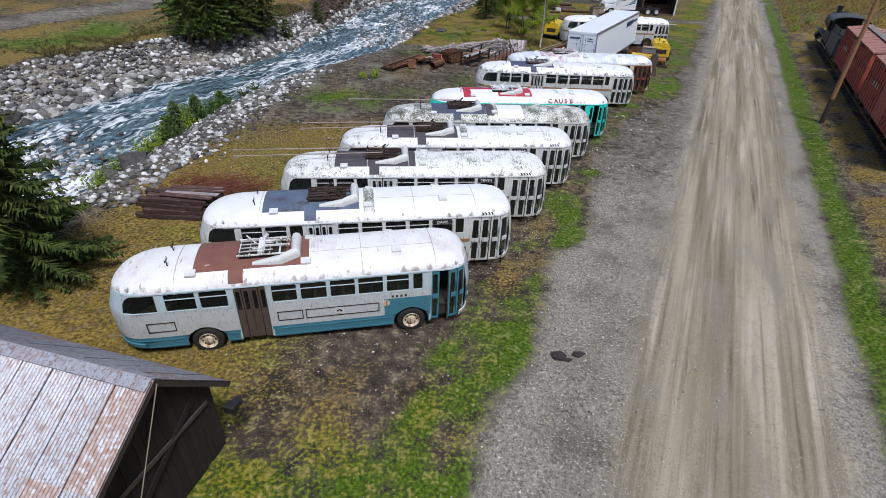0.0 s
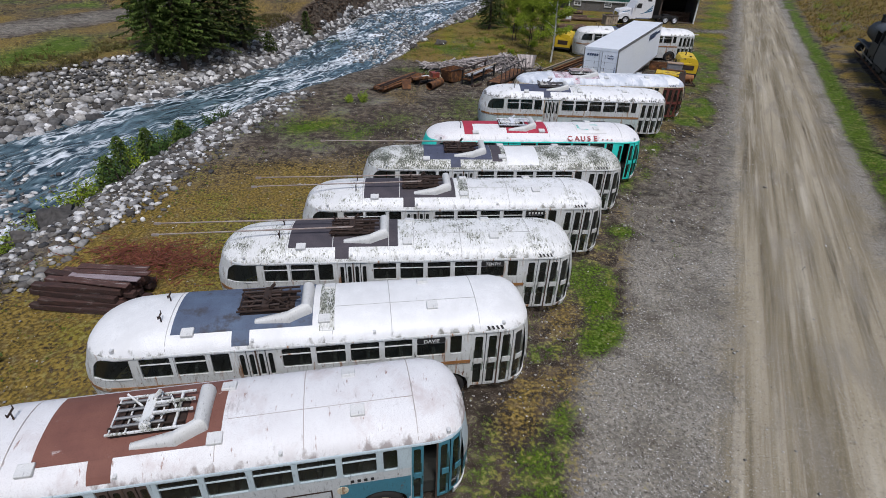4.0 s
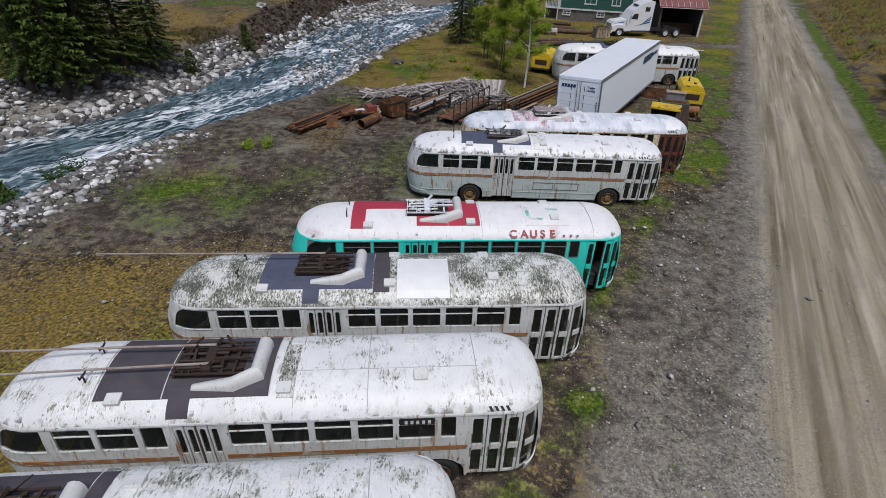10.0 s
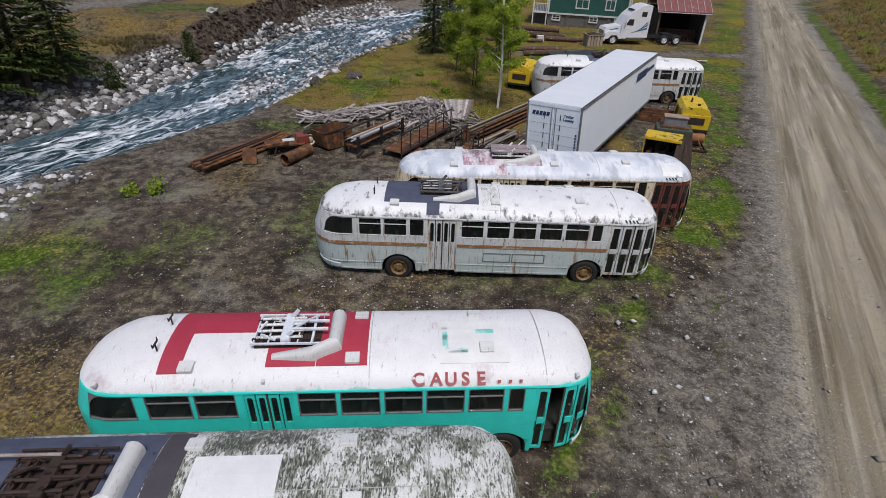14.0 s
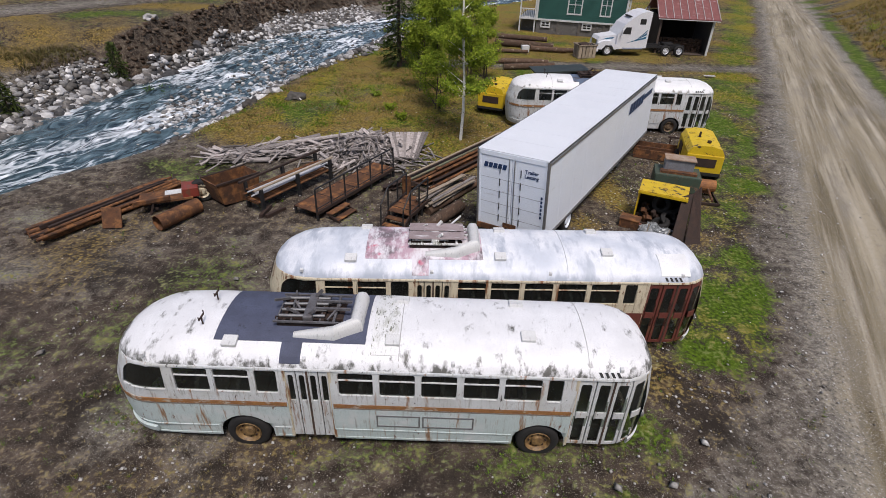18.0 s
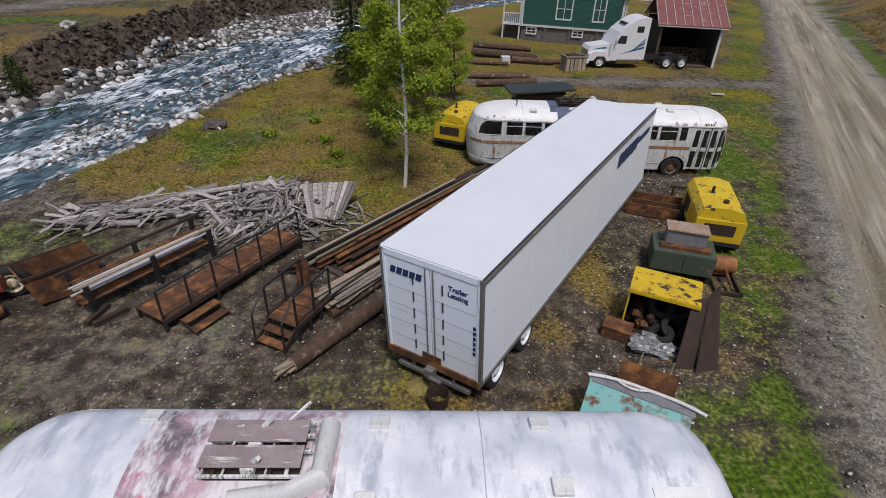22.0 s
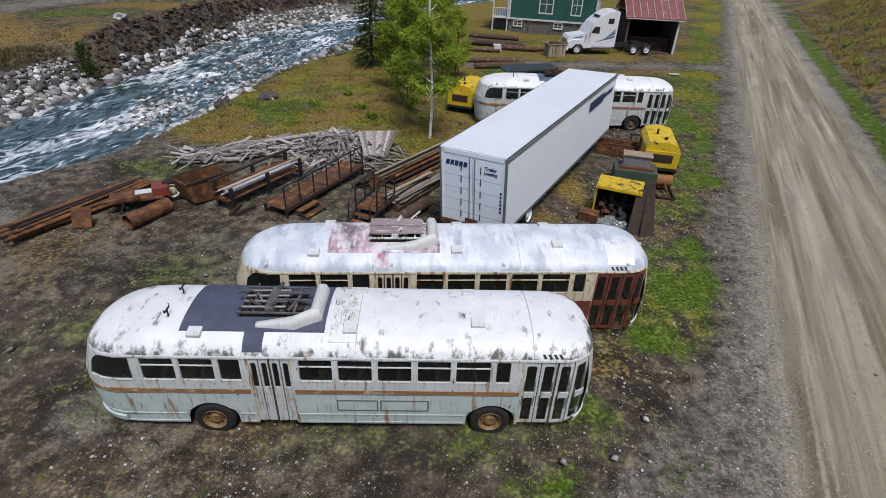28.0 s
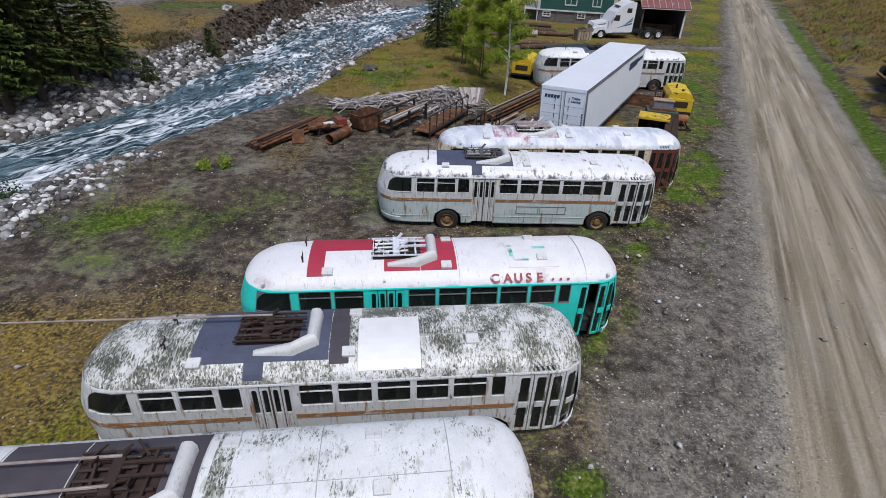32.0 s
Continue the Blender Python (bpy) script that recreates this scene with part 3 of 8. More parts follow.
def columns():
    e0, e1 = MAKE["ends"]
    xs = {e0, e0 + 0.02, e0 + 0.09, e0 + 0.2, e0 + 0.4, e0 + 0.55, e0 + 0.8, e1 - 0.3, e1 - 0.12, e1 - 0.04, e1}
    for a, b in (MAKE["quarter"], MAKE["front"], MAKE["rear"], *MAKE["windows"]):
        xs |= {a, b}
    for a in AXLES:
        xs |= {round(a + ARCH * math.cos(math.pi * i / 12), 3) for i in range(13)}
    xs |= {9.95, 10.3, 10.65, 1.2, 2.1, 6.0}
    out = []
    for x in sorted(xs):
        if not out or x - out[-1] > 0.012:
            out.append(x)
    out[-1] = e1
    return out


for make in MAKES.values():
    MAKE = make
    make["columns"] = columns()


def bottom(x):
    for a in AXLES:
        if abs(x - a) < ARCH:
            return max(LEVELS[0][0], HUB_Z - 0.02 + math.sqrt(ARCH ** 2 - (x - a) ** 2))
    return LEVELS[0][0]


def shell(lo, hi, holes, side_holes, keep=False, span=(-9, 99)):
    """The skin between two levels; holes: stretches of x open on the kerb side, side_holes on both."""
    m = M()
    for sgn in (-1, 1):
        open_ = side_holes + (holes if sgn < 0 else [])
        for a, b in zip(MAKE["columns"], MAKE["columns"][1:]):
            mid = (a + b) / 2
            gap = any(p <= mid <= q for p, q in open_)
            if not span[0] <= mid <= span[1]:
                continue
            if gap and not keep:
                continue
            rows = []
            for lev in range(lo, hi + 1):
                row = []
                for x in (a, b):
                    px, py, pz = body_at(x, lev)
                    if pz < 1.12:
                        pz = max(pz, bottom(x)) if lev else bottom(x)
                    row.append((px, sgn * py, pz))
                rows.append(row)
            m.grid(rows[1:] if gap else rows, sgn > 0)
    me = m.mesh("skin")
    bm = bmesh.new()
    bm.from_mesh(me)
    bmesh.ops.remove_doubles(bm, verts=bm.verts, dist=0.002)
    bmesh.ops.recalc_face_normals(bm, faces=bm.faces)
    for f in bm.faces:
        f.smooth = True
    bm.to_mesh(me)
    bm.free()
    return me


def side_patch(a, b, z0, z1, inset, sgn, nx=4, nz=1):
    rows = []
    for j in range(nz + 1):
        lev = level_at(lerp(z0, z1, j / nz))
        row = []
        for i in range(nx + 1):
            px, py, pz = body_at(lerp(a, b, i / nx), lev)
            row.append((px, sgn * (py - inset), pz))
        rows.append(row)
    return rows


def side_bar(m, a, b, z0, z1, out, deep, sgn, nx=3):
    """A bar that follows the body's side, standing proud by out and deep thick."""
    f, g = side_patch(a, b, z0, z1, -out, sgn, nx), side_patch(a, b, z0, z1, deep - out, sgn, nx)
    n = nx + 1
    vs = f[0] + f[1] + g[0] + g[1]
    fs = []
    for i in range(nx):
        fs += [(i, i + 1, n + i + 1, n + i), (2 * n + i, 3 * n + i, 3 * n + i + 1, 2 * n + i + 1), (i, 2 * n + i, 2 * n + i + 1, i + 1), (n + i, n + i + 1, 3 * n + i + 1, 3 * n + i)]
    fs += [(0, n, 3 * n, 2 * n), (nx, 2 * n + nx, 3 * n + nx, n + nx)]
    return m.add(vs, fs)


def ring(a, b, z0, z1, w, out, deep, sgn, radii=(0.09, 0.09, 0.09, 0.09)):
    """A frame round an opening, its corners rounded. radii: lower rear, lower front, upper front, upper rear."""
    m = M()
    for p in ((a, b, z0, z0 + w), (a, b, z1 - w, z1), (a, a + w, z0 + w, z1 - w), (b - w, b, z0 + w, z1 - w)):
        side_bar(m, *p, out, deep, sgn, 3 if p[1] - p[0] > 0.1 else 1)
    for (cx, cz, dx, dz), r in zip(((a, z0, 1, 1), (b, z0, -1, 1), (b, z1, -1, -1), (a, z1, 1, -1)), radii):
        if not r:
            continue
        vs = []
        pts = [(cx, cz)] + [(cx + dx * r * (1 - math.sin(t)), cz + dz * r * (1 - math.cos(t))) for t in np.linspace(0, math.pi / 2, 6)]
        for inset in (-out + 0.003, deep - out):
            for x, z in pts:
                px, py, pz = body_at(x, level_at(z))
                vs.append((px, sgn * (py - inset), pz))
        k2 = len(pts)
        m.add(vs, [(0, i, i + 1) for i in range(1, k2 - 1)] + [(k2, k2 + i + 1, k2 + i) for i in range(1, k2 - 1)] + [(i, i + 1, k2 + i + 1, k2 + i) for i in range(1, k2 - 1)])
    return m


SHARED = {}


def shared(key, build):
    key = (MAKE["ends"], key)
    if key not in SHARED:
        SHARED[key] = build()
    return SHARED[key].copy()


def wheel(x, y, sgn, root, rimmat, sunk=False):
    """One road wheel with tyre, rim and hub bolts; sgn: the side it faces."""
    c = (x, y, HUB_Z if sunk else 0.5)
    prof = [(-0.08, 0.27), (-0.13, 0.3), (-0.145, 0.38), (-0.13, 0.44), (-0.09, 0.47), (0.09, 0.47), (0.13, 0.44), (0.145, 0.38), (0.13, 0.3), (0.08, 0.27)]
    t = part("tyre", shared("tyre", lambda: M().lathe(prof, (0, 0, 0), "y", 30).mesh("tyre", 40)), RUBBER, root, "worn black rubber tyre", at=pose(*c))
    rim = shared(("rim", sgn), lambda: M().lathe([(0.13 * sgn, 0.285), (0.15 * sgn, 0.28), (0.12 * sgn, 0.25), (0.06 * sgn, 0.235), (0.06 * sgn, 0.14), (0.13 * sgn, 0.12), (0.14 * sgn, 0.07), (0.14 * sgn, 0.001)], (0, 0, 0), "y", 24).mesh("rim", 40))
    r = part("rim", rim, rimmat, t, "painted steel rim with rust")
    bolts = M()
    for i in range(8):
        a = 2 * math.pi * i / 8
        bolts.cyl((0.185 * math.cos(a), 0.055 * sgn, 0.185 * math.sin(a)), (0.185 * math.cos(a), 0.09 * sgn, 0.185 * math.sin(a)), 0.022, n=6)
    part("wheel_nut", bolts, RUSTDARK, t)


def roof_patch(x0, x1, y0, y1, lift=0.012, thick=0.01, nx=6, ny=8):
    """A thin mat that lies on the roof's curve."""
    m = M()
    rows = [[(lerp(x0, x1, i / nx), y, roof_z(y) + lift) for i in range(nx + 1)] for y in np.linspace(y0, y1, ny + 1)]
    low = [[(x, y, z - lift - thick + 0.004) for x, y, z in r] for r in rows]
    m.grid(rows)
    edge = rows[0] + [r[-1] for r in rows[1:]] + rows[-1][::-1][1:] + [r[0] for r in rows[::-1]][1:]
    edgl = low[0] + [r[-1] for r in low[1:]] + low[-1][::-1][1:] + [r[0] for r in low[::-1]][1:]
    return m.grid([edge, edgl])


def text(body, size, material, at, parent, name="lettering", bold=0.0, extrude=0.003):
    cu = bpy.data.curves.new(name, "FONT")
    cu.body, cu.size, cu.extrude, cu.offset, cu.align_x, cu.align_y = body, size, extrude, bold, "CENTER", "CENTER"
    tmp = bpy.data.objects.new(name, cu)
    me = bpy.data.meshes.new_from_object(tmp)
    bpy.data.objects.remove(tmp)
    me.materials.append(material)
    ob = new(name, me)
    ob.parent = parent
    ob.matrix_basis = at
    return ob


def bus(spec):
    cx, cy, head = spec["at"]
    global MAKE
    MAKE = MAKES["short" if spec.get("short") else "long"]
    QUARTER, FRONT_DOOR, REAR_DOOR, WINDOWS = MAKE["quarter"], MAKE["front"], MAKE["rear"], MAKE["windows"]
    e0, e1 = MAKE["ends"]
    at = pose(cx, cy, spec.get("z", -0.05), 0, spec.get("pitch", 0.0), head) @ pose(-5.6, 0, 0)
    root = thing("trolley_bus", spec["label"], "bus", at, "row of parked trolley buses")
    name = spec["name"]
    low, up, roof = spec["lower"], spec["upper"], spec["roof"]
    dl = [REAR_DOOR, FRONT_DOOR]
    part("skirt", shared("skirt", lambda: shell(0, 1, dl, [])), low, root, spec["low_label"])
    part("side_panel", shared("side", lambda: shell(1, 3, dl, [], span=(-9, 8.1))), spec.get("side", low), root)
    part("front_panel", shared("fore", lambda: shell(1, 3, dl, [], span=(8.1, 99))), low, root)
    part("waist_panel", shared("waist", lambda: shell(3, 5, dl, [])), spec.get("waist", up), root)
    glazed = WINDOWS + [QUARTER]
    part("window_band", shared("band", lambda: shell(5, 7, dl, glazed + [REAR_DOOR, (10.0, 10.6)], True)), up, root)
    part("roof", shared("roof", lambda: shell(7, len(LEVELS) - 1, [], [])), roof, root, spec["roof_label"])
    for sgn in (-1, 1):
        part("drip_rail", side_bar(M(), e0 + 0.35, e1 - 0.25, 2.345, 2.38, 0.03, 0.05, sgn, 40), spec.get("rail", up), root)
    if spec.get("stripe"):
        for a, b in ((e0 + 0.05, REAR_DOOR[0] - 0.03), (REAR_DOOR[1] + 0.03, FRONT_DOOR[0] - 0.03)):
            part("stripe", side_bar(M(), a, b, 1.335, 1.44, 0.006, 0.02, -1, 30), spec["stripe"], root, "faded painted waist stripe")
            part("stripe", side_bar(M(), a, b, 1.295, 1.325, 0.004, 0.02, -1, 30), PINSTRIPE, root, "thin dark pinstripe")
    for a, b in ((e0 + 0.1, AXLES[0] - ARCH - 0.03), (AXLES[0] + ARCH + 0.03, REAR_DOOR[0] - 0.03), (REAR_DOOR[1] + 0.03, AXLES[1] - ARCH - 0.03)):
        part("rub_strip", side_bar(M(), a, b, 0.62, 0.65, 0.015, 0.02, -1, 10), low, root)
        part("rub_strip", side_bar(M(), a, b, 0.34, 0.38, 0.012, 0.02, -1, 10), low, root)
    # windows
    for sgn in (-1, 1):
        for a, b in glazed + ([] if sgn < 0 else [REAR_DOOR, (10.0, 10.6)]):
            w = part("window", shared(("win", a, sgn), lambda: ring(a, b, SILL, HEAD, 0.022, 0.008, 0.05, sgn, (0.1, 0.06, 0.08, 0.42) if a < 0.5 else (0.12,) * 4).mesh("window")), spec.get("frame", up), root)
            part("pane", shared(("pane", a, sgn), lambda: M().grid(side_patch(a + 0.02, b - 0.02, SILL + 0.02, HEAD - 0.02, 0.03, sgn)).mesh("pane")), GLASS, w).visible_shadow = False
            if b - a > 0.5 and a > 1.2:
                bar = M()
                side_bar(bar, a + 0.02, b - 0.02, 2.1, 2.118, 0.0, 0.03, sgn)
                part("sash_bar", bar, spec.get("frame", up), w)
    # doors: four leaves each
    for (a, b), nm, lowp in ((REAR_DOOR, "rear_door", False), (FRONT_DOOR, "front_door", True)):
        dm = spec.get(nm, up)
        step = (b - a) / 4
        for i in range(4):
            if spec.get("open_door") and nm == "front_door" and i == 1:
                continue
            p, q = a + i * step + 0.012, a + (i + 1) * step - 0.012
            leaf = M()
            ww = min(0.072, step * 0.2)
            bars = [(p, q, 0.38, 0.46), (p, q, 2.2, 2.32), (p, p + ww, 0.46, 2.2), (q - ww, q, 0.46, 2.2), (p + ww, q - ww, 1.25, 1.42)]
            if not lowp:
                bars.append((p + ww, q - ww, 0.46, 1.25))
            if nm == "rear_door":
                bars.append((p + ww, q - ww, 1.42, 1.5))
            for bb in bars:
                side_bar(leaf, *bb, -0.015, 0.04, -1, 2)
            for z0, z1 in ([(1.5 if nm == "rear_door" else 1.42, 2.2)] + ([(0.46, 1.25)] if lowp else [])):
                for cz, dz in ((z0, 1), (z1, -1)):
                    for cx, dx in ((p + ww, 1), (q - ww, -1)):
                        vs = []
                        for x, z in ((cx, cz), (cx + dx * 0.05, cz), (cx + dx * 0.015, cz + dz * 0.015), (cx, cz + dz * 0.05)):
                            bx, by, bz = body_at(x, level_at(z))
                            vs.append((bx, -(by - 0.02), bz))
                        leaf.add(vs, [(0, 1, 2, 3)])
            lf = part("door_leaf", leaf, dm, root, spec.get("door_label", ""))
            part("pane", M().grid(side_patch(p + 0.05, q - 0.05, 1.4, 2.24, 0.035, -1, 2)), GLASS, lf).visible_shadow = False
            if lowp:
                part("pane", M().grid(side_patch(p + 0.03, q - 0.03, 0.42, 1.29, 0.035, -1, 2)), GLASS, lf).visible_shadow = False
        for xp, hw, ot in ((a - 0.004, 0.03, 0.02), (b + 0.004, 0.03, 0.02), ((a + b) / 2, 0.02, 0.012)):
            part("door_post", side_bar(M(), xp - hw, xp + hw, 0.36, 2.34, ot, 0.05, -1, 1), RUSTGAP if hw < 0.025 else spec.get("post", up), root)
    # running gear and underside
    for a in AXLES:
        for sgn in (-1, 1):
            wheel(a, sgn * 1.09, sgn, root, spec.get("hub", HUB), True)
    under = M()
    under.box(0.9, 10.6, -1.1, 1.1, 0.86, 0.92)
    for a, b in ((1.0, 2.0), (3.4, 8.0), (9.45, 10.5)):
        under.box(a, b, -1.05, 1.05, 0.42, 0.86)
    for a in AXLES:
        under.cyl((a, -1, HUB_Z), (a, 1, HUB_Z), 0.09)
    part("floor", under, DARKIN, root)
    # solid dark boxes added at the axles to block light through the arches
    for a in AXLES:
        part("wheel_well", M().box(a - 0.6, a + 0.6, -0.72, 0.72, 0.5, 1.06), DARKIN, root)
    seat = shared("seat", lambda: M().box(0, 0.1, -0.37, 0.37, 0.0, 0.58, 0.03).box(0.05, 0.5, -0.37, 0.37, 0.0, 0.12, 0.03).mesh("seat"))
    for k2 in range(9):
        x = 1.6 + k2 * 0.86
        if not 3.4 < x < 4.7:
            for y in (-0.72, 0.72):
                part("seat", seat, DARKIN, root, at=pose(x, y, 1.2))
    # driver's partition, and a dark sheet added to stand for shade inside the doorway
    part("bulkhead", M().box(9.4, 11.0, 0.05, 0.1, 0.42, 2.3).box(9.36, 9.4, -1.15, 0.1, 0.9, 2.0), DARKIN, root)
    # ends
    bump = M()
    side_bar(bump, e0, e0 + 1.0, 0.42, 0.56, 0.07, 0.06, -1, 8)
    side_bar(bump, e0, e0 + 1.0, 0.42, 0.56, 0.07, 0.06, 1, 8)
    part("rear_bumper", bump, low, root)
    bump = M()
    side_bar(bump, e1 - 0.45, e1, 0.42, 0.58, 0.08, 0.06, -1, 8)
    side_bar(bump, e1 - 0.45, e1, 0.42, 0.58, 0.08, 0.06, 1, 8)
    part("front_bumper", bump, WHITE, root)
    for sgn in (-1, 1):
        part("headlight", M().lathe([(0.0, 0.12), (0.05, 0.12), (0.07, 0.1), (0.08, 0.001)], (e1 - 0.16, sgn * 0.72, 0.95), "x", 16), STEEL, root, smooth=40)
    # roof: mat, seams, hatches, hooks
    if spec.get("mat"):
        p = spec["mat"]
        part("roof_mat", roof_patch(p[0], p[1], p[2], p[3]), spec["mat_paint"], root, spec.get("mat_label", ""))
        if spec.get("mat_step", True):
            part("roof_mat", roof_patch(3.5, 3.92, -1.16, p[2] - 0.002, 0.012, 0.01, 2, 4), spec["mat_paint"], root)
        for x in spec.get("mat_seams", ()):
            part("mat_seam", roof_patch(x, x + 0.018, p[2], p[3], 0.018, 0.01, 1, 8), WHITE, root)
    for x0, x1, y0, y1, pm in spec.get("patches", ()):
        part("roof_patch", roof_patch(x0, x1, y0, y1, 0.018), pm, root)
    for x in spec.get("seams", (2.0, 5.95, 7.45, 9.75)):
        prof = [(y, roof_z(y)) for y in np.linspace(-1.17, 1.17, 25)]
        m2 = [[(x + dx, y, z + dz) for y, z in prof] for dx, dz in ((-0.011, -0.004), (-0.007, 0.005), (0.007, 0.005), (0.011, -0.004))]
        part("roof_seam", M().grid(m2), spec.get("seam", SEAM), root)
    for x0, x1, y in spec.get("long_seams", ((5.95, 9.74, -0.3),)):
        part("roof_seam", M().box(x0, x1, y - 0.006, y + 0.006, roof_z(y) - 0.01, roof_z(y) + 0.006), spec.get("seam", SEAM), root)
    for x, y in spec.get("hatches", ((1.95 + 0.5, -0.83), (5.75, -0.7), (5.85, 0.62), (8.55, -0.5), (8.4, 0.62))):
        z = roof_z(y)
        ang = 12 if y < 0 else -12
        hb = M().box(-0.15, 0.15, -0.13, 0.13, -0.02, 0.075, 0.02)
        part("roof_vent", hb, spec.get("vent", VENT), root, at=pose(x, y, z, ang, 0, 0))
    for y in () if spec.get("covers") else (-0.42, 0.42):
        hooks = M()
        hooks.cyl((1.75, y, 2.7), (1.75, y, 2.98), 0.018, n=8)
        hooks.beam((1.75, y - 0.12, 2.98), (1.75, y + 0.12, 2.98), 0.03)
        hooks.cyl((1.75, y - 0.12, 2.97), (1.75, y - 0.12, 3.06), 0.012, n=6)
        hooks.cyl((1.75, y + 0.12, 2.97), (1.75, y + 0.12, 3.06), 0.012, n=6)
        part("pole_hook", hooks, RUSTDARK, root)
    lamp = shared("lamp", lambda: M().box(-0.04, 0.04, -0.05, 0.05, -0.03, 0.06, 0.015).mesh("lamp"))
    for x in (0.75, 4.0, 7.0, 10.4):
        part("marker_lamp", lamp, spec.get("vent", VENT), root, at=pose(x, -1.09, 2.52))
    # trolley base with its white fairing
    base = part("trolley_base", M().box(3.75, 5.1, -0.42, 0.42, 2.84, 2.9).beam((3.7, -0.3, 2.97), (5.1, -0.3, 2.97), 0.05).beam((3.7, 0.3, 2.97), (5.1, 0.3, 2.97), 0.05)
                .beam((3.9, -0.45, 2.95), (3.9, 0.45, 2.95), 0.06).beam((4.7, -0.45, 2.97), (4.7, 0.45, 2.97), 0.06), RUSTDARK, root, at=pose(spec.get("base", -0.12), 0, -0.03))
    fair = M()
    zb = 2.79
    for path in ([(5.42, 0.5), (5.42, -0.44), (4.98, -0.62), (4.15, -0.62)],):
        prev = None
        for i, (x, y) in enumerate(path):
            hgt, wd = (0.34, 0.15) if i < 2 else ((0.27, 0.13) if i == 2 else (0.1, 0.08))
            if i == 0:
                dv = Vector((0, -1, 0))
            elif i == len(path) - 1:
                dv = Vector((-1, 0, 0))
            else:
                dv = (Vector((path[i + 1][0], path[i + 1][1], 0)) - Vector((path[i - 1][0], path[i - 1][1], 0))).normalized()
            s = dv.cross(Vector((0, 0, 1)))
            zz = min(zb, roof_z(y) - 0.02)
            prof = [(-wd, 0), (-wd, hgt * 0.6), (-wd * 0.6, hgt * 0.93), (0, hgt), (wd * 0.6, hgt * 0.93), (wd, hgt * 0.6), (wd, 0)]
            rw = [tuple(Vector((x, y, zz)) + s * a + Vector((0, 0, b))) for a, b in prof]
            if prev:
                fair.grid([prev, rw])
            if i in (0, len(path) - 1):
                fair.add(rw, [tuple(range(7))])
            prev = rw
    part("fairing", fair, spec.get("fairing", WHITE), base, "white U-shaped trolley base fairing", smooth=50)
    spr = M()
    sp = spec.get("spring", SPRING)
    for y in (-0.3, -0.1, 0.1, 0.3):
        part("spring", M().cyl((3.8, y, 3.03), (4.75, y, 3.05), 0.032, n=10), sp, base)
    spr.box(4.3, 4.5, -0.42, 0.42, 2.93, 3.1, 0.03)
    spr.beam((4.4, -0.28, 3.05), (4.58, -0.34, 3.24), 0.06).beam((4.4, 0.28, 3.05), (4.58, 0.34, 3.24), 0.06)
    jit = random.Random(name)
    for k2 in range(7):
        x, y = jit.uniform(3.75, 4.9), jit.uniform(-0.4, 0.4)
        spr.beam((x, y, 3.0), (x + jit.uniform(-0.5, 0.5), y + jit.uniform(-0.4, 0.4), 3.0 + jit.uniform(0.02, 0.22)), jit.uniform(0.02, 0.05))
    for k2 in range(5):
        spr.beam((3.75 + k2 * 0.3, -0.46, 2.98), (3.75 + k2 * 0.3, 0.46, 2.98), 0.03)
    spr.beam((3.7, -0.46, 3.0), (5.2, -0.46, 3.0), 0.04).beam((3.7, 0.46, 3.0), (5.2, 0.46, 3.0), 0.04)
    spr.beam((4.95, -0.46, 3.0), (4.95, 0.46, 3.0), 0.05).beam((4.5, -0.1, 3.08), (5.25, -0.1, 3.08), 0.05).beam((4.5, 0.16, 3.08), (5.25, 0.16, 3.08), 0.05)
    part("spring_frame", spr, spec.get("frame_paint", RUSTDARK), base)
    if spec.get("covers"):
        for y0, y1 in ((-0.4, -0.03), (0.03, 0.42)):
            part("cover_panel", M().box(3.72, 5.15, y0, y1, 3.1, 3.13, 0.008), COVER, base, "weathered grey-pink cover board")
    for y, drop, reach in spec.get("poles", ()):
        pm = M().cyl((4.45, y, 3.12), (4.45 - reach, y * 1.3, 3.1 + drop), 0.03, 0.02, 8).box(4.3 - reach, 4.5 - reach, y * 1.3 - 0.03, y * 1.3 + 0.03, 3.05 + drop, 3.12 + drop)
        part("trolley_pole", pm, POLE, base, "long weathered trolley pole lying to the rear")
    if spec.get("board"):
        for a, b in spec["board"]:
            bd = M()
            lo, hi = spec.get("board_z", (0.74, 1.18))
            for bar in ((a, b, lo - 0.02, lo + 0.01), (a, b, hi - 0.01, hi + 0.02), (a, a + 0.03, lo, hi), (b - 0.03, b, lo, hi)):
                side_bar(bd, *bar, 0.012, 0.03, -1, 3)
            part("advert_frame", bd, spec.get("board_paint", STEEL), root)
    if spec.get("badge"):
        plate = M()
        side_bar(plate, 6.5, 6.78, 1.04, 1.27, 0.016, 0.03, -1, 2)
        plate = part("badge", plate, WHITE, root, "small white square badge")
        for k2, (u, v, r) in enumerate(((6.58, 1.16, 0.035), (6.69, 1.15, 0.04), (6.64, 1.2, 0.03))):
            part("emblem", M().cyl((u, -1.272, v), (u, -1.262, v), r, n=12), BLACK, plate)
        part("lamp_cover", M().cyl((8.12, -1.27, 1.26), (8.12, -1.24, 1.26), 0.12, n=20), CREAM, root, "round cream lamp cover")
        for k2 in range(4):
            part("number_mark", side_bar(M(), 8.3 + k2 * 0.14, 8.37 + k2 * 0.14, 1.47, 1.55, 0.01, 0.02, -1, 1), BLACK, root)
    # route sign over the last full window, marks that cannot be read
    sign = M()
    side_bar(sign, 8.1, 8.82, 2.12, 2.28, 0.012, 0.03, -1, 3)
    part("route_sign", sign, BLACK, root, "black destination sign beside the door") if spec.get("sign") else None
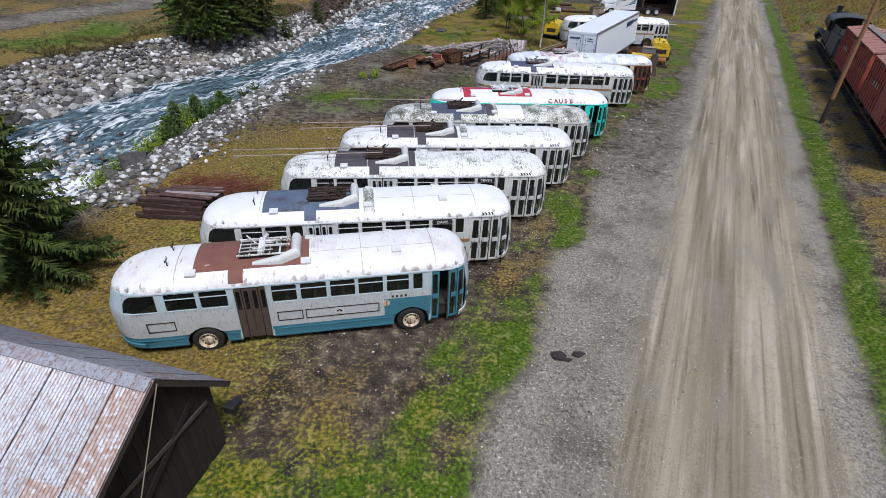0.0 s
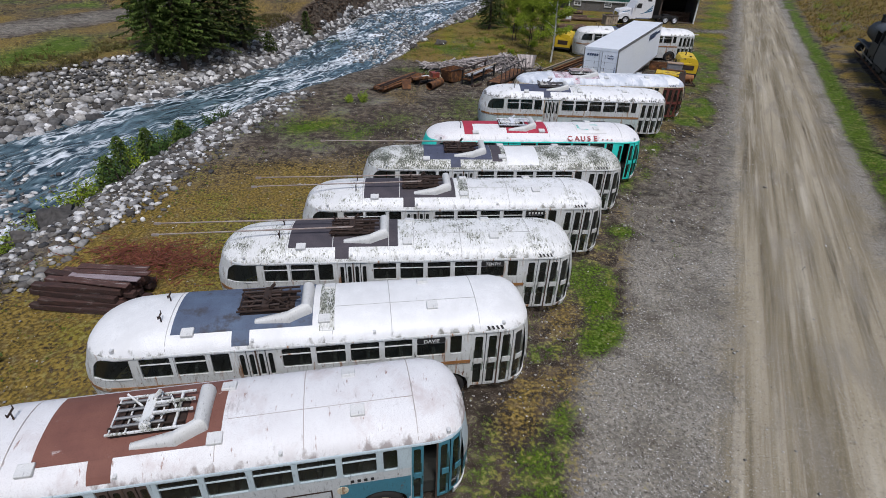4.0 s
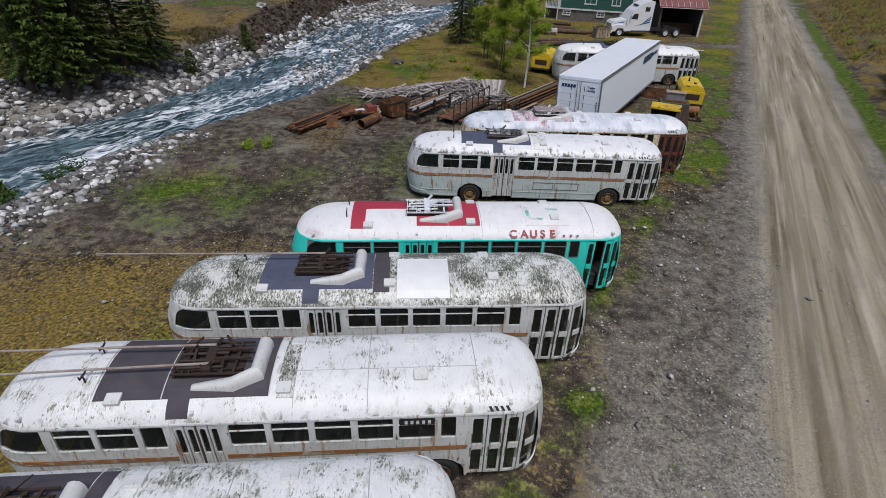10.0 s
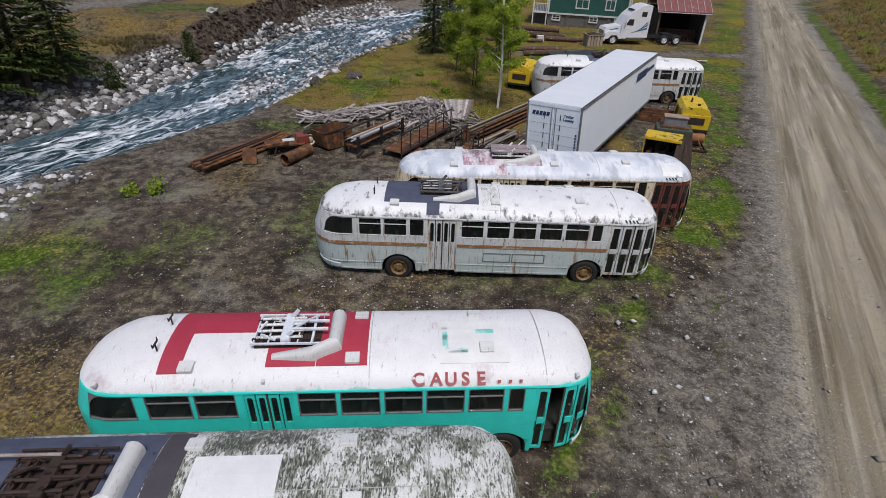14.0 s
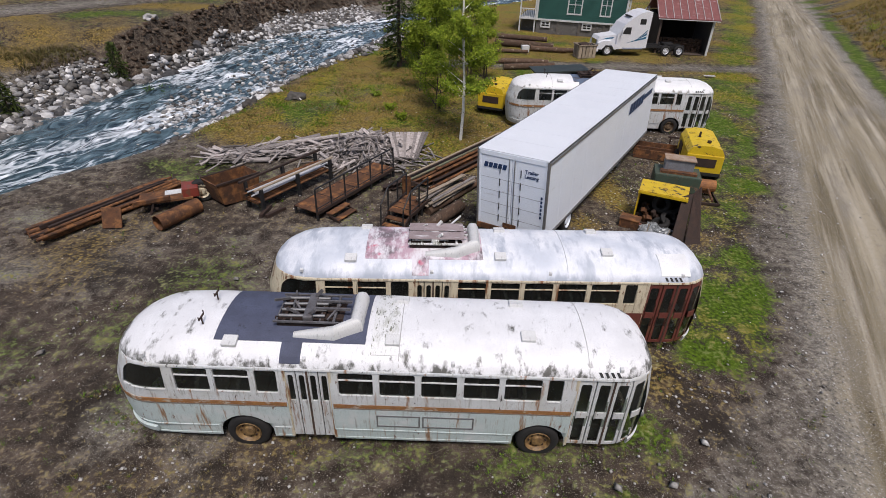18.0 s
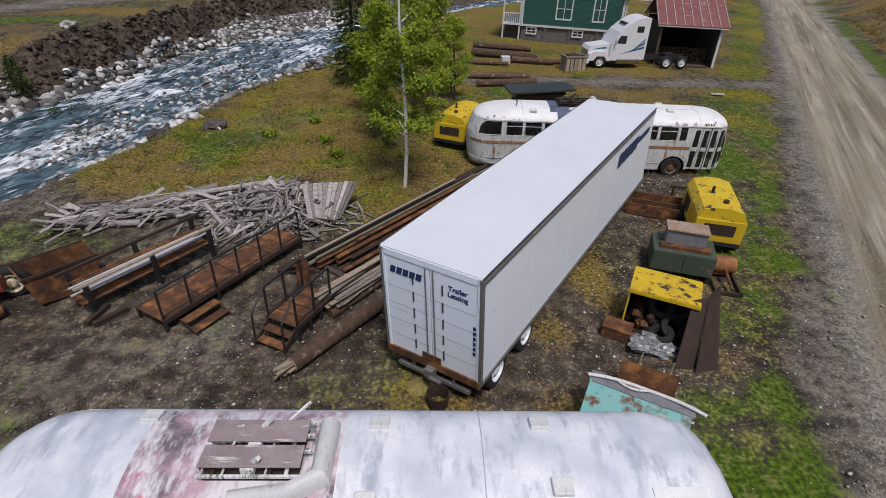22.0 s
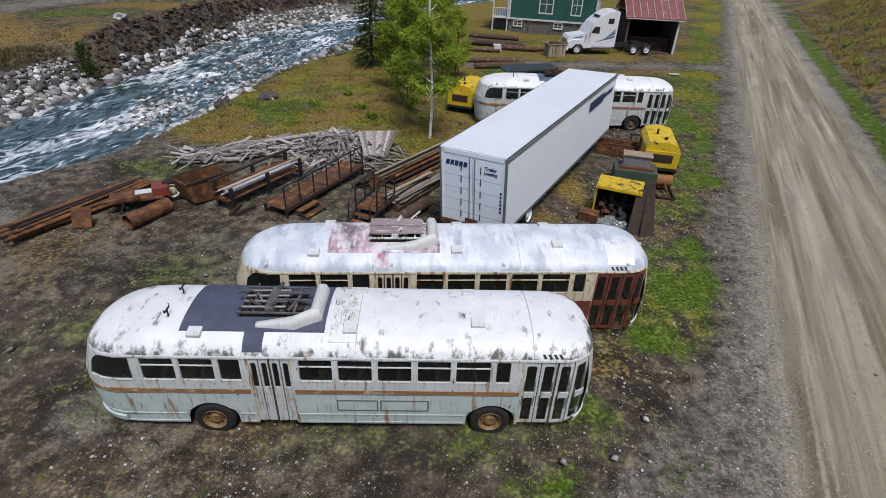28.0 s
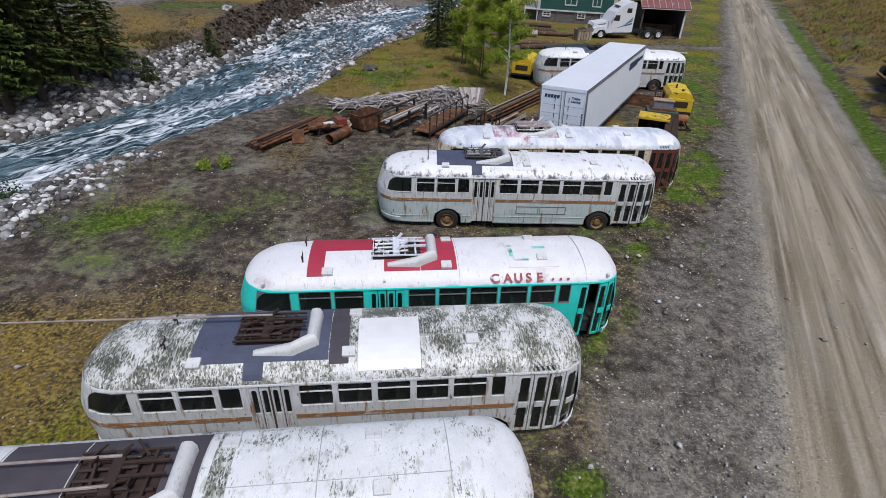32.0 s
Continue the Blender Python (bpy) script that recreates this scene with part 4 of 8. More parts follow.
    if spec.get("sign") == "TENTH":
        text("TENTH", 0.15, WHITE, pose(8.46, -1.245, 2.198, 88, 0, 0), root, "sign_text", 0.004)
    elif spec.get("sign") == "DAVIE":
        text("DAVIE", 0.15, WHITE, pose(8.46, -1.245, 2.198, 88, 0, 0), root, "sign_text", 0.004)
    elif spec.get("sign"):
        for i in range(5):
            part("sign_mark", side_bar(M(), 8.2 + i * 0.12, 8.26 + i * 0.12, 2.15, 2.24, 0.016, 0.006, -1, 1), WHITE, root)
    for i in range(4):
        part("number_mark", side_bar(M(), 10.0 + i * 0.13, 10.065 + i * 0.13, 2.41, 2.49, 0.012, 0.02, -1, 1), BLACK, root) if not spec.get("short") else None
    if spec.get("slogan"):
        for x, ch in zip((7.1, 7.46, 7.76, 8.06, 8.38), "CAUSE"):
            text(ch, 0.36, WALK_REDTEXT, pose(x, -1.135, 2.54, 36, 0, 0), root, "roof_letter", 0.01)
        for x in (8.75, 8.98, 9.2):
            part("letter_dot", M().box(-0.03, 0.03, -0.03, 0.03, 0, 0.012), WALK_REDTEXT, root, at=pose(x, -1.185, 2.505, 36, 0, 0))
    return root


WALK_SLATE = mat("slate_mat", (0.075, 0.088, 0.14), (0.05, 0.057, 0.09), 3.0, 0.75, 0, 0.2, [((0.3, 0.31, 0.33), 4.0, 0.72, 0.03, (1, 2, 1)), ((0.02, 0.02, 0.025), 6.0, 0.66, 0.04, one)])
WALK_BLUE = mat("blue_mat", (0.10, 0.14, 0.21), (0.07, 0.09, 0.14), 2.0, 0.75, 0, 0.2, [((0.05, 0.05, 0.06), 1.2, 0.58, 0.05, one)])
WALK_DARK = mat("dark_mat", (0.075, 0.065, 0.075), (0.045, 0.04, 0.05), 2.5, 0.8, 0, 0.2, [((0.25, 0.24, 0.24), 5.0, 0.72, 0.03, one)])
WALK_BROWN = mat("primer_brown_mat", (0.20, 0.085, 0.06), (0.15, 0.06, 0.045), 2.5, 0.8, 0, 0.2, [((0.42, 0.36, 0.34), 3.0, 0.68, 0.03, one)])
WALK_RED = mat("red_mat", (0.42, 0.03, 0.06), (0.33, 0.025, 0.05), 2.0, 0.7, 0, 0.1, [((0.6, 0.5, 0.5), 3.0, 0.74, 0.02, (3, 0.5, 1))])
WALK_PINK = mat("faded_red_mat", (0.36, 0.22, 0.27), (0.52, 0.38, 0.44), 1.6, 0.8, 0, 0.2, [((0.15, 0.12, 0.135), 1.5, 0.55, 0.06, one), ((0.62, 0.6, 0.63), 2.6, 0.52, 0.07, (1.6, 0.6, 1)), ((0.5, 0.07, 0.14), 2.0, 0.66, 0.05, one)])
SEAM = mat("dull_seam", (0.27, 0.27, 0.26), (0.5, 0.5, 0.49), 2.0, 0.7)
WALK_REDTEXT = mat("red_lettering", (0.24, 0.016, 0.022), (0.36, 0.09, 0.09), 3.0, 0.65)
CLEAN = paint("clean_white_sheet", (0.78, 0.78, 0.77), 0.72, rust=0.85)
ORANGE = mat("orange_stripe", (0.36, 0.17, 0.05), (0.2, 0.09, 0.04), 6.0, 0.7, 0, 0.1, [((0.45, 0.42, 0.35), 5.0, 0.6, 0.05, (0.5, 1, 1))])
RUNOFF = ((0.2, 0.2, 0.175), 2.38, 2.6, 2.4, (1.4, 0.5, 0.8), 0.70)
W1 = paint("chalky_white", (0.79, 0.80, 0.80), 0.68, edge=RUNOFF)
WB = paint("streaked_white", (0.77, 0.78, 0.78), 0.65, 0.395, edge=RUNOFF)
W6 = mat("white_over_turquoise", (0.76, 0.76, 0.76), (0.68, 0.68, 0.69), 2.5, 0.55, 0, 0.1, [((0.45, 0.36, 0.38), 1.3, 0.66, 0.08, (1, 0.7, 1)), ((0.06, 0.52, 0.45), 0.9, 0.665, 0.02, (1, 0.8, 1)), ((0.2, 0.17, 0.16), 9.0, 0.66, 0.05, (2, 0.5, 0.5))], edge=((0.08, 0.5, 0.43), 2.36, 2.52, 1.2, (1, 0.6, 0.8), 0.70))
W2 = paint("mossy_white", (0.77, 0.78, 0.77), 0.6, 0.415, edge=RUNOFF)
W3 = paint("very_mossy_white", (0.72, 0.73, 0.71), 0.6, 0.475, edge=RUNOFF)
W4 = mat("side_white", (0.60, 0.625, 0.625), (0.53, 0.55, 0.55), 2.5, 0.5, 0, 0.12, [((0.47, 0.48, 0.46), 1.1, 0.54, 0.08, one), ((0.3, 0.3, 0.275), 6.0, 0.60, 0.05, (2.2, 1, 0.35)), ((0.25, 0.135, 0.07), 2.6, 0.615, 0.04, (2.6, 1, 0.25)), (RUST, 6.0, 0.65, 0.02, (1.2, 1, 0.6)), ((0.04, 0.035, 0.03), 10.0, 0.655, 0.015, (1, 1, 0.6))])
# edge: patchy darker blue-grey towards the foot of the roof's curve
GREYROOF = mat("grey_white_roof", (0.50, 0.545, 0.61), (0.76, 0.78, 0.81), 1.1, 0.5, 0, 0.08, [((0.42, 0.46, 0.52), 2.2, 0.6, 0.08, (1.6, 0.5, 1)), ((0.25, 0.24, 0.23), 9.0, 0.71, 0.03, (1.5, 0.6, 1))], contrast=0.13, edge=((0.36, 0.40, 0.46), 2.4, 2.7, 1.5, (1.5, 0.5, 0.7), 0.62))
CREAM = mat("cream_enamel", (0.60, 0.54, 0.40), (0.53, 0.47, 0.34), 2.5, 0.5, 0, 0.12, [((0.3, 0.25, 0.18), 6.0, 0.6, 0.05, (2.2, 1, 0.35)), ((0.2, 0.09, 0.04), 2.6, 0.585, 0.04, (2.6, 1, 0.3)), (RUST, 7.0, 0.62, 0.03, (1.2, 1, 0.6))])
MAROON = paint("maroon_enamel", (0.15, 0.04, 0.03), 0.66, rust=0.6)
TEAL = paint("turquoise_enamel", (0.03, 0.66, 0.57), 0.66, rust=0.76)
BLUE = paint("faded_blue_enamel", (0.055, 0.2, 0.27), 0.62, rust=0.66)
PALEBLUE = paint("pale_blue_enamel", (0.44, 0.53, 0.57), 0.6, rust=0.7)
DOORBROWN = mat("weathered_brown_door", (0.10, 0.065, 0.05), (0.055, 0.04, 0.033), 8.0, 0.8, 0, 0.3)
AQUAWHITE = mat("pale_aqua_white", (0.50, 0.58, 0.57), (0.44, 0.52, 0.51), 2.5, 0.5, 0, 0.12, [((0.55, 0.57, 0.56), 1.4, 0.58, 0.08, one), ((0.3, 0.32, 0.3), 6.0, 0.61, 0.05, (2.2, 1, 0.35)), ((0.25, 0.14, 0.07), 2.6, 0.63, 0.04, (2.6, 1, 0.25)), (RUST, 6.0, 0.655, 0.02, (1.2, 1, 0.6))])

PANELW = paint("faded_panel_white", (0.52, 0.55, 0.56), 0.58, rust=0.68)
RUSTSEAM = mat("stained_seam", (0.32, 0.27, 0.24), (0.5, 0.48, 0.46), 2.0, 0.7)
GREYSEAM = simple("grey_seam", (0.42, 0.45, 0.48), 0.6)
COVER = mat("weathered_cover", (0.34, 0.29, 0.29), (0.22, 0.17, 0.17), 3.0, 0.8, 0, 0.3, [((0.55, 0.53, 0.53), 4.0, 0.62, 0.05, (0.4, 2, 1))])
VENT = paint("vent_white", (0.66, 0.67, 0.66), 0.6)
W7 = paint("peeling_white", (0.78, 0.79, 0.80), 0.64, edge=((0.10, 0.10, 0.09), 2.36, 2.68, 3.2, (1.3, 0.6, 0.9), 0.635))
WROSE = mat("rust_smeared_white", (0.74, 0.745, 0.75), (0.66, 0.655, 0.66), 2.0, 0.6, 0, 0.1, [((0.50, 0.44, 0.43), 1.2, 0.62, 0.1, (1, 0.6, 1)), ((0.3, 0.2, 0.17), 5.0, 0.66, 0.04, (2, 0.5, 0.6)), ((0.15, 0.12, 0.11), 9.0, 0.69, 0.03, (2, 0.5, 0.6))], edge=((0.3, 0.27, 0.26), 2.38, 2.6, 2.4, (1.4, 0.5, 0.8), 0.66))
DULLSTEEL = mat("dull_steel", (0.2, 0.2, 0.21), (0.09, 0.08, 0.08), 6.0, 0.6, 0.4, 0.2)
GOLDHUB = mat("golden_hub_paint", (0.32, 0.2, 0.075), (0.08, 0.045, 0.025), 9.0, 0.55)
RUSTGAP = mat("rusty_door_gap", (0.10, 0.055, 0.035), (0.03, 0.024, 0.02), 5.0, 0.85, 0, 0.3)
TEALFLAKE = mat("flaked_turquoise", (0.12, 0.55, 0.48), (0.66, 0.7, 0.7), 3.0, 0.6, 0, 0.1, contrast=0.06)
PINSTRIPE = mat("worn_pinstripe", (0.09, 0.07, 0.055), (0.3, 0.27, 0.23), 6.0, 0.7)
SPRING = mat("dark_spring_steel", (0.075, 0.045, 0.035), (0.03, 0.024, 0.022), 6.0, 0.7, 0.3, 0.2, [((0.3, 0.28, 0.26), 8.0, 0.66, 0.03, one)])
POLE = mat("trolley_pole_paint", (0.42, 0.40, 0.38), (0.2, 0.13, 0.1), 3.0, 0.6, 0.1, 0.1)
buses = [
    dict(name="b1", at=(-4.17, 13.9, 11.2), z=-0.04, label="pale blue and white trolley bus, peeling, with a rust-brown roof mat", lower=BLUE, side=PANELW, upper=PALEBLUE, waist=PANELW, seams=(2.0, 5.75, 7.45, 9.75), seam=RUSTSEAM, roof=WROSE, low_label="faded blue lower panels", roof_label="chalky white roof with rust stains",
         mat=(2.5, 5.85, -0.8, 0.95), base=0.04, frame_paint=W2, mat_paint=WALK_BROWN, mat_label="rust-brown roof walkway mat", rear_door=DOORBROWN, front_door=BLUE, short=True, open_door=True, hub=CREAM, spring=STEEL, board_paint=RUSTDARK, board_z=(0.98, 1.3), board=((1.0, 1.8), (4.75, 5.52), (5.6, 7.9)), badge=True),
    dict(name="b2", at=(-2.69, 17.56, 8.6), z=0.0, label="white trolley bus with a blue-grey roof mat and orange stripe", lower=W4, upper=W4, roof=W1, stripe=ORANGE, seams=(1.95, 5.95, 7.45, 9.75), mat=(2.05, 5.45, -0.85, 0.95), mat_paint=WALK_BLUE, low_label="", roof_label="white painted roof", sign="DAVIE",
         patches=((5.62, 6.0, -1.0, 1.0, W3),)),
    dict(name="b3", base=-0.4, mat_seams=(3.4, 5.15), at=(-0.76, 21.37, 5.0), z=0.03, label="white trolley bus with moss-stained roof and dark mat", lower=W4, upper=W4, roof=W2, stripe=ORANGE, mat=(2.05, 5.45, -0.85, 0.95), mat_paint=WALK_DARK, low_label="", roof_label="white roof speckled with moss", sign="TENTH",
         poles=((-0.28, -0.1, 6.0), (0.28, -0.12, 6.2))),
    dict(name="b4", base=-0.25, mat_seams=(3.35, 5.45), patches=((5.62, 5.95, -0.9, 0.95, W3),), at=(1.12, 24.92, 4.6), z=0.0, label="white trolley bus with long trolley poles and slate mat", lower=W4, upper=W4, roof=WB, stripe=ORANGE, mat=(2.05, 5.45, -0.85, 0.95), mat_paint=WALK_DARK, low_label="", roof_label="streaked white roof", sign=True,
         poles=((-0.28, -0.12, 6.1), (0.28, -0.1, 6.1))),
    dict(name="b5", base=-0.48, at=(2.92, 28.7, 3.8), z=-0.04, label="white trolley bus heavily grown with grey moss, slate roof mat", lower=W4, upper=W4, roof=W3, stripe=ORANGE, mat=(2.35, 5.3, -0.85, 0.95), mat_paint=WALK_SLATE, low_label="", roof_label="roof thick with grey-green moss",
         patches=((5.95, 7.35, -1.1, 0.35, W1), (5.32, 5.75, -0.95, 0.95, WALK_DARK)), poles=((0.28, -0.02, 6.0),)),
    dict(name="b6", base=-0.05, mat_seams=(5.0,), at=(5.21, 32.26, 3.8), z=-0.08, label="turquoise trolley bus with white roof and red roof mat", lower=TEAL, upper=TEAL, roof=W6, mat=(4.0, 6.05, -0.85, 0.95), mat_paint=WALK_RED, low_label="bright turquoise side panels", roof_label="white roof with red and turquoise paint",
         mat_step=False, patches=((1.9, 4.0, 0.05, 0.95, WALK_RED), (1.9, 2.35, -0.95, 0.05, WALK_RED), (7.55, 9.0, -0.85, 0.3, CLEAN), (7.62, 7.74, -0.55, 0.12, TEALFLAKE), (7.74, 8.15, -0.62, -0.5, TEALFLAKE), (8.35, 8.75, -0.1, 0.04, TEALFLAKE)), frame=STEEL, front_door=TEAL, short=True, open_door=True, slogan=True, seams=(6.1, 9.75), long_seams=(), spring=W2, frame_paint=GREYROOF),
    dict(name="b7", base=-0.45, at=(8.77, 39.72, -0.2), z=-0.16, label="white trolley bus with orange waist stripe and slate roof mat", lower=AQUAWHITE, upper=W4, roof=W7, stripe=ORANGE, spring=STEEL, frame_paint=DULLSTEEL, hub=GOLDHUB, seams=(5.9, 9.75), long_seams=(), mat=(2.1, 5.2, -0.8, 0.95), mat_paint=WALK_SLATE, low_label="pale aqua-white lower panels", roof_label="clean white roof with peeling edges",
         rear_door=W4, front_door=W4, post=CREAM, board_z=(0.8, 1.12), board=((5.42, 6.35), (6.4, 7.5)), patches=((5.32, 5.85, -1.0, 1.0, W2),)),
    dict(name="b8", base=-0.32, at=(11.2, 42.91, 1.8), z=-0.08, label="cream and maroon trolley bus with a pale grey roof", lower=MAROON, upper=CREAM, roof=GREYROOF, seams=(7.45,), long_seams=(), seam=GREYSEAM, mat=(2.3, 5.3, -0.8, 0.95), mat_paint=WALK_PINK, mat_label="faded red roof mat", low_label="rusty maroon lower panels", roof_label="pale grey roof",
         front_door=MAROON, spring=W2, frame_paint=W2, covers=True, hatches=((1.95, -0.8), (2.2, 0.75), (5.75, -0.7), (5.85, 0.62), (8.55, -0.5), (8.4, 0.62)), patches=((9.85, 10.6, -1.12, -0.5, W1),)),
    dict(name="b9", at=(19.31, 61.49, 0.0), label="cream-white trolley bus parked across behind the trailer", lower=W4, upper=W4, roof=W1, stripe=ORANGE, mat=(3.2, 5.3, -0.85, 0.95), mat_paint=WALK_BLUE, low_label="", roof_label="dull white roof", front_door=W4),
]
for b in buses:
    bus(b)

# ---- the white box trailer ----
TR_WHITE = mat("trailer_white", (0.8, 0.86, 0.93), (0.75, 0.81, 0.88), 1.2, 0.4, 0, 0.03, [((0.5, 0.52, 0.54), 1.6, 0.68, 0.06, (1, 1, 3)), (RUST, 7.0, 0.8, 0.02, one)])
TR_TOP = mat("trailer_roof", (0.70, 0.73, 0.77), (0.64, 0.67, 0.71), 0.9, 0.5, 0, 0.03, [((0.5, 0.5, 0.5), 5.0, 0.76, 0.03, one)])
TRIM = simple("dark_trim", (0.05, 0.055, 0.06), 0.5)
NAVY = simple("navy_lettering", (0.015, 0.045, 0.13), 0.5)


# trailer: rear at x = 0, nose towards +x, kerb side -y
TR_AT = pose(12.25, 46.85, -0.08, -2.6, -1.0, 57.8)
TL, TWD, T0, T1 = 13.1, 2.55, 0.88, 3.72


def brand_bars(size, count, at, parent):
    """A maker's mark as a row of plain blocks."""
    for i in range(count):
        x = (i - (count - 1) / 2) * size * 0.72
        a, h, k = size * 0.29, size * 0.36, size * 0.08
        part("brand_mark", M().prism([(x - a - k, -h), (x + a - k, -h), (x + a + k, h), (x - a + k, h)], -0.002, 0.004, "z"), NAVY, parent, at=at)


def trailer():
    root = thing("box_trailer", "long white box semi-trailer standing on its landing legs", "trailer", TR_AT)
    h = TWD / 2
    part("body", M().box(0.06, TL, -h, h, T0, T1 - 0.02), TR_WHITE, root)
    part("roof", M().box(0.0, TL + 0.01, -h - 0.01, h + 0.01, T1 - 0.02, T1 + 0.02, 0.01), TR_TOP, root)
    rail = M()
    for y in (-h - 0.012, h + 0.012):
        rail.box(0, TL, y - 0.02, y + 0.02, T1 - 0.16, T1 - 0.08)
        rail.box(0, TL, y - 0.02, y + 0.02, T0 - 0.05, T0 + 0.06)
    part("rail", rail, STEEL, root)
    rim = M()
    for y in (-h - 0.018, h + 0.018):
        rim.box(0, TL, y - 0.015, y + 0.015, T1 - 0.02, T1 + 0.024)
    part("roof_rail", rim, TRIM, root, "dark aluminium roof edge")
    fr = M()
    for y in (-h + 0.02, h - 0.1):
        fr.box(-0.02, 0.1, y, y + 0.08, T0, T1)
    fr.box(-0.02, 0.1, -h, h, T1 - 0.17, T1 - 0.02)
    part("door_frame", fr, TR_WHITE, root)
    for y0, y1 in ((-h + 0.1, -0.01), (0.01, h - 0.1)):
        d = part("rear_door", M().box(0.0, 0.06, y0, y1, T0 + 0.08, T1 - 0.18, 0.008), TR_WHITE, root)
        yh = -0.34 if y0 < 0 else y1 - 0.75
        for i in range(5):
            z = T0 + 0.3 + i * 0.45
            part("hinge_bar", M().box(-0.025, 0.0, yh, yh + 0.025, z, z + 0.26), TRIM, d)
    brand_bars(0.24, 5, pose(-0.012, 0.62, T1 - 0.5, 90, 0, -90), root)
    for word, dz in (("Trailer", 0.5), ("Leasing", 0.66)):
        text(word, 0.17, NAVY, pose(-0.008, -0.7, T1 - dz, 90, 0, -90), root, "door_text", 0.004)
    for i in range(6):
        part("number_mark", M().box(-0.012, 0.0, -h + 0.14, -h + 0.2, T1 - 1.35 - i * 0.14, T1 - 1.26 - i * 0.14), NAVY, root)
    brand_bars(0.62, 5, pose(TL - 3.2, -h - 0.03, T1 - 0.62, 90, 0, 0), root)
    brand_bars(0.3, 7, pose(TL - 1.35, -h - 0.03, T1 - 0.6, 90, 0, 0), root)
    bum = M().box(-0.04, 0.1, -h, h, T0 - 0.12, T0 + 0.08)
    part("rear_sill", bum, RUSTY, root, "rusty rear sill")
    part("underride_guard", M().box(-0.02, 0.08, -1.0, 1.0, 0.42, 0.52).box(0, 0.06, -0.6, -0.52, 0.5, T0).box(0, 0.06, 0.52, 0.6, 0.5, T0), STEEL, root)
    part("chassis", M().box(0.1, TL - 0.3, -0.55, -0.42, T0 - 0.28, T0).box(0.1, TL - 0.3, 0.42, 0.55, T0 - 0.28, T0).box(0.1, TL, -h + 0.05, h - 0.05, T0 - 0.06, T0), RUSTDARK, root)
    for ax in (0.95, 2.5):
        for sgn in (-1, 1):
            wheel(ax, sgn * 1.08, sgn, root, TR_WHITE)
            wheel(ax, sgn * 0.76, sgn, root, TR_WHITE)
        part("axle", M().cyl((ax, -1.0, 0.5), (ax, 1.0, 0.5), 0.08), RUSTDARK, root)
    for y in (-0.75, 0.75):
        part("landing_leg", M().box(9.9, 10.05, y - 0.07, y + 0.07, 0.04, T0).box(9.78, 10.17, y - 0.18, y + 0.18, 0.0, 0.05), STEEL, root)
    for i in range(4):
        z = T0 + 0.5 + i * 0.46
        for y0, y1 in ((-h + 0.12, -0.03), (0.03, h - 0.12)):
            part("door_seam", M().box(-0.004, 0.002, y0, y1, z - 0.007, z + 0.007), GREYSEAM, root)
    for y in (-h + 0.01, h - 0.01):
        part("corner_post", M().box(-0.03, 0.06, y - 0.035, y + 0.035, T0, T1 - 0.02), STEEL, root)
    for y in (-0.1, 0.1):
        part("lock_rod", M().cyl((-0.02, y, T0 + 0.05), (-0.02, y, T1 - 0.2), 0.014, n=8), STEEL, root)
    for i in range(10):
        x = 1.2 + i * 1.2
        part("roof_bow", M().box(x - 0.012, x + 0.012, -h, h, T1 + 0.018, T1 + 0.024), TR_TOP, root)
        part("side_seam", M().box(x - 0.006, x + 0.006, -h - 0.004, -h + 0.002, T0 + 0.07, T1 - 0.17), TR_WHITE, root)
    part("tail_plate", M().box(-0.045, -0.02, -0.25, 0.25, T0 + 0.12, T0 + 0.3), RUSTY, root, "scraped rusty plate at the foot of the doors")
    part("mud_flap", M().box(0.2, 0.22, -1.2, -0.6, 0.3, 0.9), RUBBER, root)
    return root


trailer()


# ---- vegetation and stone helpers ----
def W(s, q):
    """A place by its distance along the road and to the right of it."""
    return s * ROAD[0] + q * ROAD[1], s * ROAD[1] - q * ROAD[0]


def island_mat(name, cols, rough=0.9, bump=0.3, scale=12.0, two_sided=False):
    """A surface whose loose pieces each take their own tone."""
    m = bpy.data.materials.new(name)
    m.use_nodes = True
    n, k = m.node_tree.nodes, m.node_tree.links
    p = n["Principled BSDF"]
    p.inputs["Roughness"].default_value = rough
    p.inputs["Specular IOR Level"].default_value = 0.25
    g = n.new("ShaderNodeNewGeometry")
    r = n.new("ShaderNodeValToRGB")
    r.color_ramp.elements[0].color, r.color_ramp.elements[1].color = (*cols[0], 1), (*cols[-1], 1)
    for i, c in enumerate(cols[1:-1]):
        e = r.color_ramp.elements.new((i + 1) / (len(cols) - 1))
        e.color = (*c, 1)
    k.new(g.outputs["Random Per Island"], r.inputs[0])
    t = n.new("ShaderNodeTexNoise")
    t.inputs["Scale"].default_value, t.inputs["Detail"].default_value = scale, 6.0
    co = n.new("ShaderNodeTexCoord")
    k.new(co.outputs["Object"], t.inputs["Vector"])
    hs = n.new("ShaderNodeHueSaturation")
    mr = n.new("ShaderNodeMapRange")
    mr.inputs["From Min"].default_value, mr.inputs["From Max"].default_value = 0.3, 0.7
    mr.inputs["To Min"].default_value, mr.inputs["To Max"].default_value = 0.6, 1.25
    k.new(t.outputs[0], mr.inputs["Value"])
    k.new(mr.outputs[0], hs.inputs["Value"])
    k.new(r.outputs[0], hs.inputs["Color"])
    k.new(hs.outputs[0], p.inputs["Base Color"])
    if bump:
        b = n.new("ShaderNodeBump")
        b.inputs["Strength"].default_value, b.inputs["Distance"].default_value = bump, 0.03
        k.new(t.outputs[0], b.inputs["Height"])
        k.new(b.outputs[0], p.inputs["Normal"])
    return m


